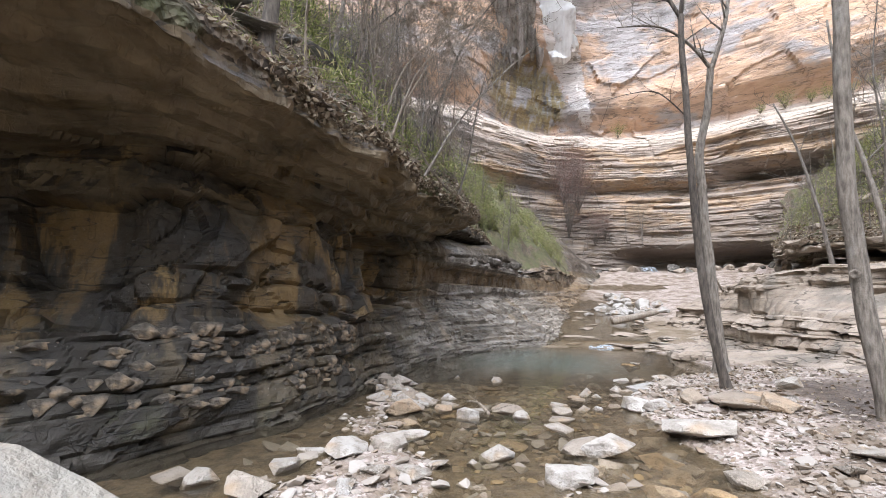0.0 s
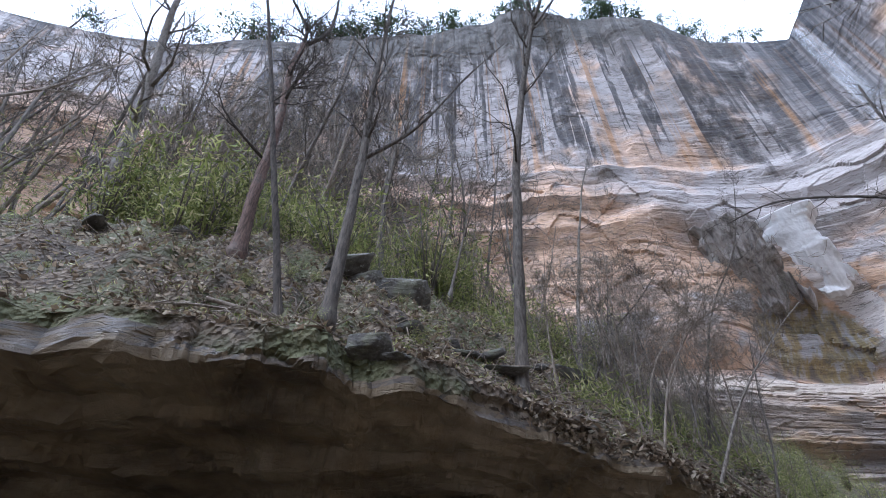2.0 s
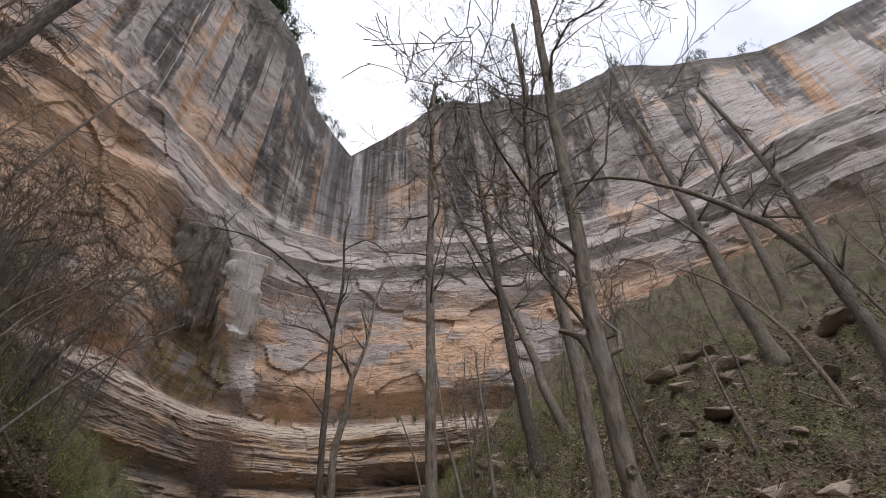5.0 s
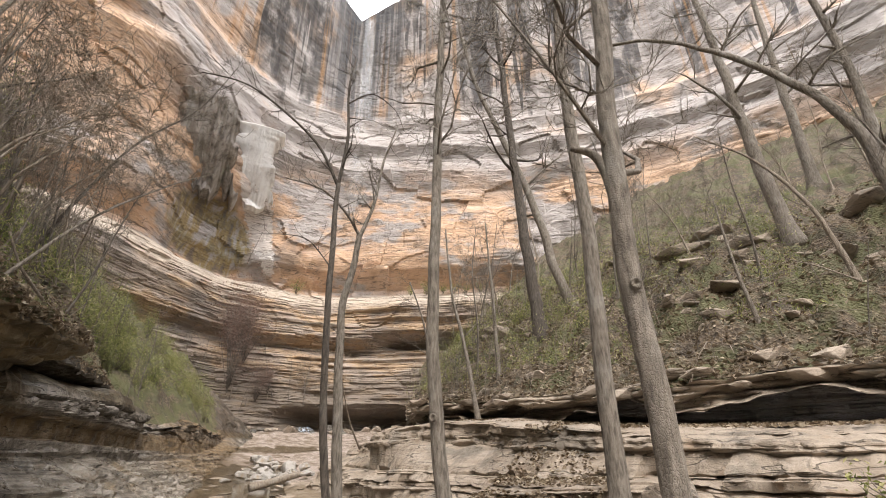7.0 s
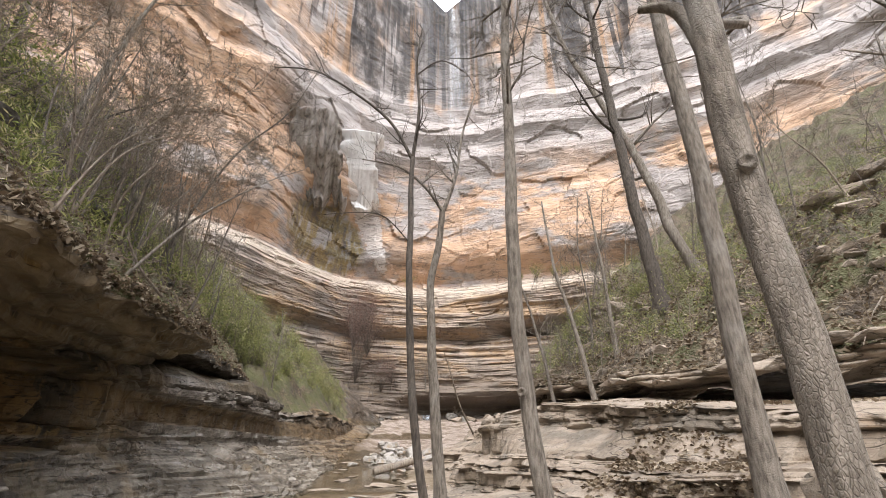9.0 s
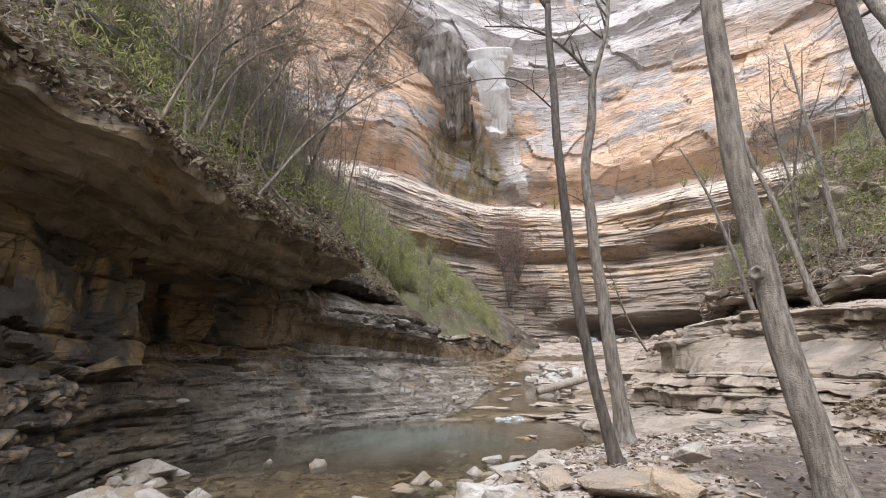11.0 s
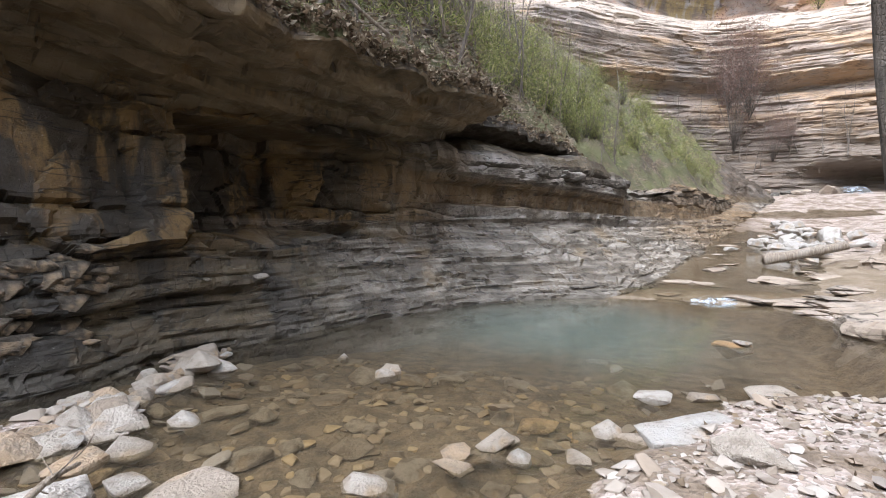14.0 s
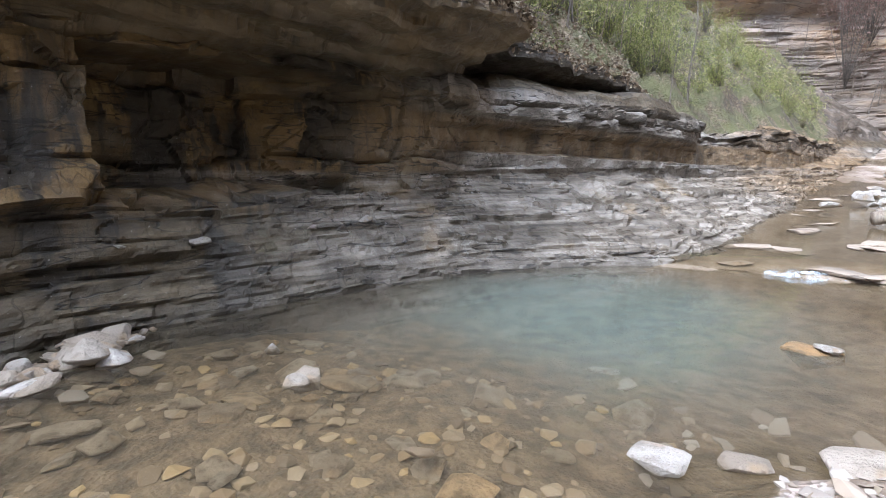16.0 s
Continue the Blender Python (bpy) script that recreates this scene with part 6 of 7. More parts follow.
tree("tree", [(11.0, 14.6, 2.5), (10.75, 14.75, 4.5), (10.4, 15.0, 6.5), (9.9, 15.2, 8)], .07, .025, M_TWIG, 37, "thin crooked tree on the rock shelf", 5, .35, 1.6)
tree("tree", [(14.4, 15.2, slope_height(14.4, 15.2) - .15), (14.3, 15.3, 9), (14.2, 15.4, 12)], .10, .03, M_BARK_GREY, 38, "thin grey tree on the rocky slope", 6, .4, 2.2)
tree("tree", [(17.0, 3.3, slope_height(17.0, 3.3) - .15), (16.95, 3.7, 8.2), (16.75, 4.7, 10.5), (16.45, 6.1, 12.2)], .09, .025, M_DEAD, 39, "dead leaning sapling on the rocky slope", 6, .35, 1.6)
tree("tree", [(14.65, 5.1, slope_height(14.65, 5.1) - .15), (14.58, 5.28, 6.4), (14.55, 5.36, 8.6)], .07, .02, M_BARK_GREY, 40, "short thin tree on the rocky slope", 5, .4, 1.4)

# crooked stems along the slab's edge
for k, (line, r0, bark) in enumerate([
        ([(-4.47, 14.08, 8.7), (-3.95, 14.24, 12.3), (-3.35, 14.39, 15.6), (-2.88, 14.5, 17.7), (-2.3, 14.6, 19.5)], .10, M_BARK_GREY),
        ([(-3.6, 11.93, 7.2), (-2.84, 12.14, 8.8), (-1.75, 12.35, 9.9), (-1.02, 12.44, 10.7)], .05, M_BARK_DARK),
        ([(-2.97, 14.88, 7.7), (-2.98, 14.88, 9.3), (-3.15, 14.84, 11.2)], .055, M_DEAD),
        ([(-1.37, 7.66, 4.2), (-.95, 7.73, 5.4), (-.54, 7.77, 6.0), (-.27, 7.79, 6.6)], .028, M_DEAD),
        ([(-1.54, 14.78, 6.1), (-.83, 14.84, 8.4), (.0, 14.87, 10.4), (1.3, 14.83, 12.3), (2.16, 14.74, 14.6)], .055, M_BARK_MID),
        ([(-1.98, 12.72, 5.9), (-1.75, 12.76, 7.4), (-1.69, 12.76, 9.3)], .05, M_DEAD),
        ([(-6.1, 8.8, 9.9), (-5.75, 9.03, 12.0), (-5.46, 9.17, 14.2)], .05, M_BARK_GREY),
        ([(-2.45, 13.07, 6.4), (-2.33, 13.09, 8.2), (-2.4, 13.08, 10.2)], .05, M_DEAD),
        ([(-2.84, 7.63, 5.5), (-2.87, 7.62, 6.7), (-2.79, 7.65, 8.4)], .034, M_DEAD),
        ([(-1.7, 12.92, 5.6), (-1.09, 12.99, 7.2), (-.48, 13.03, 8.2), (.16, 13.05, 9.2)], .042, M_DEAD),
        ([(-1.07, 10.3, 4.3), (-.2, 10.9, 5.9), (1.0, 11.8, 7.6), (2.0, 12.7, 8.8)], .04, M_BARK_GREY),
        ([(-1.9, 9.6, 5.0), (-1.5, 9.9, 6.6), (-.7, 10.4, 7.7), (.2, 11.0, 8.2)], .038, M_DEAD)]):
    tree("tree", [tuple(Vector(line[0]) - Vector((0, 0, .1)))] + line[1:], r0, r0 * .25, bark, 160 + k, "thin crooked bare tree at the edge of the slab", 8, .3, 2.0, 3, sides=8, group="slab-edge trees")

# saplings, in a few kinds, copied over the slopes
KINDS = []
for i in range(7):
    r = random.Random(600 + i)
    h = 4.2
    lean_x, lean_y = r.uniform(-.8, .8), r.uniform(-.8, .8)
    KINDS.append(tree("sapling", [(0, 0, 0), (lean_x * .2 + r.gauss(0, .1), lean_y * .2, h * .3), (lean_x * .6, lean_y * .55 + r.gauss(0, .12), h * .65), (lean_x, lean_y, h)], .036, .010, M_TWIG if i % 3 else M_DEAD, 650 + i,
                      "thin bare sapling on the leafy slope", 7, .25, 1.4, 2, sides=6, category="sapling", group="slope saplings"))


def spread(kind, at, scale, group=""):
    ob = copy_thing(kind, Matrix.Translation(at) @ pose(0, 0, 0, rnd.gauss(0, 5), rnd.gauss(0, 5), rnd.uniform(0, 360)) @ Matrix.Scale(scale, 4))
    ob.scale = (scale,) * 3
    if group:
        ob["group"] = group
    return ob


for _ in range(70):      # thicket along the edge of the slab
    spread(rnd.choice(KINDS), on_left(rnd.uniform(5.0, 13.5), abs(rnd.gauss(0, 2.6)) + .25), rnd.uniform(.45, 1.15))
for _ in range(50):      # upper left slope
    spread(rnd.choice(KINDS), on_left(rnd.uniform(.0, 8), rnd.uniform(6.5, 17)), rnd.uniform(1.5, 3.2))
for _ in range(26):
    spread(rnd.choice(KINDS), on_left(rnd.uniform(.0, 9), rnd.uniform(14, 30)), rnd.uniform(2.0, 3.8))
for _ in range(44):
    spread(rnd.choice(KINDS), on_left(rnd.uniform(.0, 6), rnd.uniform(15, 34)), rnd.uniform(3.0, 5.0))
for _ in range(34):
    spread(rnd.choice(KINDS), on_left(rnd.uniform(.0, 4.5), rnd.uniform(8, 20)), rnd.uniform(2.2, 3.8))
for _ in range(40):      # right slope
    spread(rnd.choice(KINDS), on_right(rnd.uniform(1.5, 10), rnd.uniform(1.5, 20)), rnd.uniform(.8, 2.4))
for _ in range(70):      # low brush among the right slope's rocks
    spread(rnd.choice(KINDS), on_right(rnd.uniform(2.4, 8.6), abs(rnd.gauss(0, 4)) + .2), rnd.uniform(.25, .6))
for _ in range(16):      # foot of the cliff, left of the falls
    a = rnd.uniform(4, 20)
    spread(rnd.choice(KINDS), on_cliff(a, rnd.uniform(6, 9), .3), rnd.uniform(.7, 1.5))
for k in KINDS:          # the patterns themselves stand on the slope too
    k.location = on_left(rnd.uniform(6, 12), rnd.uniform(1, 4))


# ---- slope rocks ----
def slope_rock(at, size, label, scale=(1, 1, 1), turn=0, sink=.25, me=None, group="slope rocks"):
    ob = put_stone(me or rnd.choice(DARK_ROCKS), at[0], at[1], at[2] - .05, size, sink, 8, "boulder", label, group, scale, turn)
    return ob


for (u, w, d, sc, tn) in [(3.6, .7, .6, (1.1, .8, 1), 20), (4.1, 1.5, .8, (1.2, .8, .8), 70),
                          (4.9, 1.7, .9, (1.3, .7, .7), 50), (5.6, 2.0, .7, (1.2, .8, .7), 80), (3.0, .9, .45, (1, 1, .8), 10), (6.4, 1.4, .6, (1.2, .7, .6), 65), (1.6, 5.0, .8, (1.2, .9, .7), 0),
                          (7.4, 2.4, .9, (1.3, .8, .7), 75), (8.6, 2.8, 1.0, (1.4, .8, .6), 80), (9.6, 3.4, 1.2, (1.4, .8, .6), 85)]:
    slope_rock(on_left(u, w), d * 1.25, "dark lichened rock slab jutting from the leafy slope", sc, tn, .12)
for x, y, z, d, sc, tn in [(-6.55, 4.95, 8.25, 1.5, (1.2, .8, 1.25), 35), (-6.2, 5.5, 7.85, 1.1, (1.2, .9, 1.2), 10), (-5.75, 6.0, 7.5, 1.6, (1.25, .8, 1.35), 40), (-5.2, 6.4, 7.2, 1.2, (1.1, .9, 1.2), 70), (-11.0, 1.5, 9.2, 1.3, (1.3, .9, .7), 0),
                           (-3.55, 3.25, 4.68, .62, (1.2, .9, 1.1), 20), (-3.2, 3.5, 4.6, .5, (1.2, .9, .9), 75), (-3.9, 5.4, 5.95, .6, (1.2, .9, .9), 45), (-3.5, 5.2, 5.5, .75, (1.4, .8, .7), 35), (-3.0, 5.35, 5.15, .85, (1.5, .8, .6), 30), (-2.7, 5.9, 4.95, .6, (1.3, .9, .6), 60)]:
    slope_rock((x, y, z), d, "dark lichened rock slab jutting from the leafy slope", sc, tn, .2)
for _ in range(40):
    slope_rock(on_left(rnd.uniform(2, 9), rnd.uniform(.3, 6)), rnd.uniform(.15, .4), "small dark stone among dead leaves on the slope", turn=rnd.uniform(0, 180))
ROCKS_R = [stone_mesh("boulder", 420 + i, f, M_LEDGE, 1) for i, f in enumerate((.6, .5, .75))]
for (u, w, d) in [(4.0, 5.2, 1.0), (3.8, 9.5, 1.5), (5.2, 8.0, 1.2), (3.2, 7.5, 1.6), (3.0, 9.8, 2.0), (6.4, 5.6, 1.7), (6.8, 4.2, 1.3), (3.4, 3.4, .9), (2.6, 5.4, 1.3)]:
    slope_rock(on_right(u, w), d, "grey lichened boulder on the rocky slope", (1.2, .9, .8), rnd.uniform(0, 180), me=rnd.choice(ROCKS_R))
for x, y, d, sc in [(21.2, 9.8, 2.2, (1.3, .9, .6)), (20.6, 11.2, 1.8, (1.2, 1, .6)), (22.3, 8.9, 1.9, (1.2, 1, .6)), (17.3, 6.8, 1.7, (1.3, .9, .7)), (18.3, 6.2, 1.5, (1.2, .9, .7)), (16.4, 7.6, 1.0, (1.3, 1, .6)), (19.4, 8.6, 1.6, (1.3, 1, .6)), (15.3, 10.8, 1.6, (1.2, 1, .6))]:
    slope_rock((x, y, slope_height(x, y) - .1), d, "large lichened outcrop block on the rocky slope", sc, rnd.uniform(0, 180), .45, me=rnd.choice(ROCKS_R))
for k in range(46):       # broken blocks along the undercut band
    p = on_right(rnd.uniform(2.4, 7.6), rnd.uniform(.0, .5))
    slope_rock(p + Vector((-rnd.uniform(-.2, .5), 0, rnd.uniform(-.35, .0))), rnd.uniform(.35, 1.1), "flat broken block along the slope's rock band", (1.2, .9, .6), rnd.uniform(60, 120), me=rnd.choice(ROCKS_R), group="band blocks")
for _ in range(95):
    slope_rock(on_right(rnd.uniform(2.2, 8), rnd.uniform(.3, 13)), rnd.uniform(.25, 1.0), "grey broken rock lying on the leafy slope", turn=rnd.uniform(0, 180), me=rnd.choice(ROCKS_R))
# fallen blocks in front of the ledges
for x, y, z, d, sc in [(8.6, 3.1, .62, 1.0, (1.2, .9, .9)), (8.3, 4.4, .6, 1.5, (1.4, .9, .7)), (8.0, 5.6, .5, .9, (1.2, 1, .7)), (7.7, 2.4, .62, .8, (1, 1, .7)), (7.5, 6.4, .5, .7, (1.2, 1, .6))]:
    put_stone(rnd.choice(ROCKS_R), x, y, z, d, .2, 8, "boulder", "fallen sandstone block below the ledges", "fallen blocks", sc)
put_stone(ROCKS_R[0], 7.1, 3.85, .68, 1.15, .15, 6, "boulder", "pale lichened boulder leaning below the ledges", "fallen blocks", (1.1, .9, 1.3), turn=40)
put_stone(ROCKS_R[1], 6.7, 4.6, .5, .7, .2, 6, "boulder", "pale lichened boulder leaning below the ledges", "fallen blocks", (1.1, .9, 1.0), turn=80)
# talus at the foot of the cliff
for _ in range(52):
    a = rnd.uniform(2, 34)
    p = on_cliff(a, 4.6, rnd.uniform(.2, 5.5))
    p.z = bed_at(p.x, p.y) + .1
    slope_rock(p, rnd.uniform(.5, 2.0), "brown fallen block at the foot of the cliff", turn=rnd.uniform(0, 180), me=rnd.choice(ROCKS_R + DARK_ROCKS), group="cliff talus")


# ---- leaves, sticks, bushes ----
def leaf_stuff(name, places, lo, hi, material, label, category, up=0.5, narrow=0.55):
    """Many small bent leaves as one object; places is an n x 3 array."""
    n = len(places)
    g = np.random.default_rng(hash_seed(name))
    d = g.normal(size=(n, 3)) * np.array((1, 1, up))
    d /= np.linalg.norm(d, axis=1, keepdims=True)
    s = g.normal(size=(n, 3))
    s = np.cross(d, s)
    s /= np.linalg.norm(s, axis=1, keepdims=True)
    nrm = np.cross(d, s)
    ln = g.uniform(lo, hi, size=(n, 1))
    c = np.asarray(places)
    v = np.stack([c - d * ln * .5, c + s * ln * narrow * .5 + nrm * ln * .12, c + d * ln * .5, c - s * ln * narrow * .5 + nrm * ln * .12], 1).reshape(-1, 3)
    q = np.arange(n)[:, None] * 4
    f = np.concatenate([q + np.array([[0, 1, 2]]), q + np.array([[0, 2, 3]])])
    me = bpy.data.meshes.new(name)
    me.vertices.add(len(v))
    me.vertices.foreach_set("co", v.astype(np.float32).ravel())
    me.loops.add(f.size)
    me.loops.foreach_set("vertex_index", f.ravel().astype(np.int32))
    me.polygons.add(len(f))
    me.polygons.foreach_set("loop_start", np.arange(0, f.size, 3, dtype=np.int32))
    me.update(calc_edges=True)
    me.materials.append(material)
    return me


def hash_seed(text):
    return sum(ord(c) * (i + 3) for i, c in enumerate(text))


def scatter(H, R, u_lo, u_hi, u_axis, w_lo, w_hi, n, seed, lift=.02):
    """Random places on a swept slope."""
    g = np.random.default_rng(seed)
    i = np.searchsorted(u_axis, g.uniform(u_lo, u_hi, n)).clip(0, len(u_axis) - 2)
    w = w_lo + (w_hi - w_lo) * g.random(n) ** 1.3
    out = np.zeros((n, 3))
    e = g.random(n)
    for k in range(n):
        j = min(int(np.searchsorted(R[i[k]], w[k])), R.shape[1] - 1)
        j0 = max(j - 1, 0)
        f = (w[k] - R[i[k], j0]) / max(R[i[k], j] - R[i[k], j0], 1e-6)
        out[k] = sum(wt * (H[ii, j0] * (1 - f) + H[ii, j] * f) for ii, wt in ((i[k], 1 - e[k]), (i[k] + 1, e[k])))
    out[:, 2] += g.uniform(0, lift * 3, n)
    return out


thing("leaf_litter", leaf_stuff("leaf_litter", scatter(H, run, .5, 12, us_h, 0, 7.5, 30000, 5), .05, .17, M_LITTER, "", ""), "dead brown leaves covering the slope above the slab", "leaf litter", "stuff")
edge_cols = np.random.default_rng(61).integers(k3 + 3, Q.shape[1], 4200)
edge_rows = np.random.default_rng(62).integers(int(np.searchsorted(us, 3.6)), int(np.searchsorted(us, 12.5)), 4200)
thing("leaf_litter", leaf_stuff("leaf_litter_e", Q[edge_rows, edge_cols] + np.random.default_rng(63).normal(size=(4200, 3)) * .03 + np.array((.02, 0, .03)), .05, .15, M_LITTER, "", "", .6), "dead leaves and roots caught along the slab's edge", "leaf litter", "stuff")
thing("leaf_litter", leaf_stuff("leaf_litter_r", scatter(HR, runr, 2, 9, ur, 0, 14, 30000, 6), .08, .22, M_LITTER, "", ""), "dead brown leaves covering the rocky slope", "leaf litter", "stuff")
g = np.random.default_rng(9)
lx, ly = g.uniform(2.8, 8.0, 1500), g.uniform(2, 11, 1500)
keep = lx < np.interp(ly, FOOT_Y, FOOT_X)
lz = bed(lx, ly)
keep &= lz > 0.06
thing("leaf_litter", leaf_stuff("leaf_litter_b", np.stack([lx, ly, lz + .03], 1)[keep], .04, .09, M_LITTER, "", "", .2), "dead leaves scattered on the gravel bank", "leaf litter", "stuff")


lx, ly = g.uniform(8.8, 13.5, 5000), g.uniform(-2, 20, 5000)
tx_l, th_l = np.interp(ly, FOOT_Y, TOP_X), np.interp(ly, FOOT_Y, TOP_H)
keep = lx > tx_l + g.exponential(.5, 5000) * .0 + .1
lz = th_l + .06 + .35 * np.clip((lx - tx_l) / (15.5 - tx_l), 0, 1) ** 1.2
thing("leaf_litter", leaf_stuff("leaf_litter_s", np.stack([lx, ly, lz], 1)[keep], .06, .15, M_LITTER, "", "", .3), "dead leaves drifted over the rock shelf", "leaf litter", "stuff")


# leaves caught in a hollow between the ledges
flat_pts = R[:, kinds == 2].reshape(-1, 3)
hollow_r = np.hypot((flat_pts[:, 0] - 7.9) / 1.1, (flat_pts[:, 1] - 7.1) / 1.5) + .3 * vn(flat_pts[:, 0] * 2, flat_pts[:, 1] * 2, 0, 64)
pick = np.nonzero(hollow_r < 1)[0]
pick = np.random.default_rng(65).choice(pick, 2600)
thing("leaf_litter", leaf_stuff("leaf_litter_h", flat_pts[pick] + np.random.default_rng(66).normal(size=(2600, 3)) * np.array((.06, .06, .01)) + np.array((0, 0, .03)), .05, .13, M_LITTER, "", "", .25), "brown leaves caught in a hollow of the ledges", "leaf litter", "stuff")


def stick_stuff(name, places, lo, hi, rad, material, label, seed):
    r = random.Random(seed)
    pieces = []
    for p in places:
        d = Vector((r.gauss(0, 1), r.gauss(0, 1), r.gauss(0, .35))).normalized()
        ln = r.uniform(lo, hi)
        a = Vector(p) - d * ln / 2
        mid = Vector(p) + Vector((r.gauss(0, .06), r.gauss(0, .06), abs(r.gauss(0, .05)))) * ln
        rr = rad * r.uniform(.5, 1.3)
        pieces.append(tube([a, mid, Vector(p) + d * ln / 2], [rr, rr * .8, rr * .4], 4))
    vs, fs = join(pieces)
    return thing(name, raw_mesh(name, vs, fs, material, True), label, "sticks", "stuff")


stick_stuff("sticks", scatter(H, run, .6, 11, us_h, 0, 6, 2700, 11, .03), .2, 1.0, .009, M_DEAD, "fallen dead sticks lying on the leafy slope", 12)
stick_stuff("sticks", scatter(HR, runr, 2, 9, ur, 0, 12, 900, 13, .04), .4, 1.8, .014, M_DEAD, "fallen dead branches lying on the rocky slope", 14)


def fallen(name, line, r0, r1, material, label, twigs=4, seed=0):
    """A fallen branch or log, with side twigs as parts."""
    base = Vector(line[0])
    ps = [Vector(p) - base for p in line]
    sp = [Vector(p) for p in smooth_rows([tuple(p) for p in ps], np.linspace(0, len(ps) - 1, 6 * (len(ps) - 1) + 1))]
    root = new(name)
    root.location = base
    tagged(root, label, "log" if r0 > .08 else "branch")
    vs, fs = tube(sp, [r0 + (r1 - r0) * i / (len(sp) - 1) for i in range(len(sp))], 9, .1, seed)
    part("stem", raw_mesh("stem", vs, fs, material, True), root)
    r = random.Random(seed)
    for _ in range(twigs):
        k = r.randint(2, len(sp) - 2)
        out = []
        grow(r, sp[k], Vector((r.gauss(0, 1), r.gauss(0, 1), r.uniform(.1, .8))), r.uniform(4, 9) * r0 + .2, r0 * .4, 1, out)
        vs, fs = join(out)
        part("twig", raw_mesh("twig", vs, fs, material, True), root)
    return root


fallen("drift_log", [(6.7, 22.3, .52), (7.6, 22.4, .72), (8.3, 22.6, .86), (8.9, 22.7, 1.0)], .17, .13, M_DEAD, "pale bleached drift log beside white blocks", 0, 3)
fallen("fallen_branch", [tuple(on_left(1.75, .8) + Vector((0, 0, .1))), tuple(on_left(2.1, 1.0) + Vector((0, 0, .12))), tuple(on_left(2.5, 1.3) + Vector((0, 0, .16)))], .035, .02, M_DEAD, "pale fallen branch lying on the leafy slope", 4, 4)
fallen("fallen_branch", [(-.5, 11.4, 4.3), (-.9, 10.9, 4.7), (-1.2, 10.6, 5.25)], .03, .02, M_DEAD, "pale broken branch leaning out of the slope", 2, 5)
fallen("fallen_branch", [(-6.3, .85, 4.95), (-5.9, 1.15, 5.1), (-5.3, 1.7, 5.2), (-4.9, 2.2, 5.22)], .034, .014, M_DEAD, "long pale branch lying across the leafy slope", 3, 14)
fallen("dead_branch", [(9.3, 17.6, 1.9), (8.6, 17.2, 2.9), (8.0, 16.6, 4.0), (7.6, 16.2, 4.6)], .04, .012, M_DEAD, "bare dead branch leaning against the ledges", 3, 6)
fallen("dead_branch", [(15.2, 2.9, 5.3), (15.0, 3.6, 5.9), (14.7, 4.1, 6.2)], .03, .012, M_DEAD, "bare dead branch on the rocky slope", 3, 7)
fallen("fallen_branch", [(.35, 6.2, .12), (.2, 6.5, .2), (.05, 6.75, .16)], .022, .012, M_DEAD, "wet brown stick caught among creek stones", 2, 8)


def bush(name, seed, n, wide, tall, material, label, blade=(.10, .26), stems=7, narrow=.22, up=1.2, stalk=1.0):
    """A bush: thin stems and many narrow leaves with an uneven outline."""
    r = random.Random(seed)
    g = np.random.default_rng(seed)
    root = new(name)
    tagged(root, label, "bush")
    pieces, tips = [], []
    for _ in range(stems):
        a, k = r.uniform(0, 6.28), r.uniform(.25, 1)
        tip = Vector((math.cos(a) * wide * k, math.sin(a) * wide * k, tall * r.uniform(.55, 1.05)))
        pieces.append(tube([(0, 0, -.1), tip * .5 + Vector((r.gauss(0, .08), r.gauss(0, .08), .1)), tip], [.014 * stalk, .010 * stalk, .004 * stalk], 4))
        tips.append(tip)
    vs, fs = join([pieces[0]] + [p + ((0, 0, 4),) for p in pieces[1:]])
    part("stalk", raw_mesh("stalk", vs, fs, M_TWIG, True), root)
    c = np.array([tips[i % len(tips)] for i in range(n)])
    f = g.uniform(.25 if tall < 3 else .5, 1.05, (n, 1))
    c = c * f + g.normal(size=(n, 3)) * np.array((wide, wide, tall)) * .16
    c[:, 2] = np.maximum(c[:, 2], .02)
    part("leaves", leaf_stuff("leaves", c, *blade, material, "", "", up, narrow), root)
    return root


BUSHES = [bush("bush", 700 + i, 700, .8, 1.15, M_GREEN, "olive-green leafy bush on the bank slope", (.06, .17), 12, .2) for i in range(5)]
CANE = [bush("bush", 720 + i, 620, .55, 1.9, M_GREEN, "tall feathery green bush on the slope", (.07, .22), 14, .13, 1.6) for i in range(3)]
for _ in range(120):      # feathery green bank beyond the slab
    u = rnd.uniform(10, 15.8)
    spread(rnd.choice(CANE + CANE + BUSHES), on_left(u, rnd.uniform(.9 if u < 13.4 else .3, 6)) - Vector((0, 0, .1)), rnd.uniform(.45, .95), "bank bushes")
for _ in range(60):      # band behind the slope's edge
    u = rnd.uniform(.5, 9.6)
    spread(rnd.choice(CANE + CANE + BUSHES), on_left(u, rnd.uniform(4.8, 9.5)) - Vector((0, 0, .1)), rnd.uniform(1.1, 2.3), "slope bushes")


def undergrowth(spots, n, seed, wide, tall):
    """Leaves of dense undergrowth in clumps round the given spots."""
    g = np.random.default_rng(seed)
    c = np.repeat(np.asarray(spots), n, 0)
    k = g.normal(size=c.shape) * np.array((wide, wide, 0))
    k[:, 2] = np.abs(g.normal(size=len(c))) * tall * np.repeat(g.uniform(.4, 1.2, len(spots)), n)
    return c + k


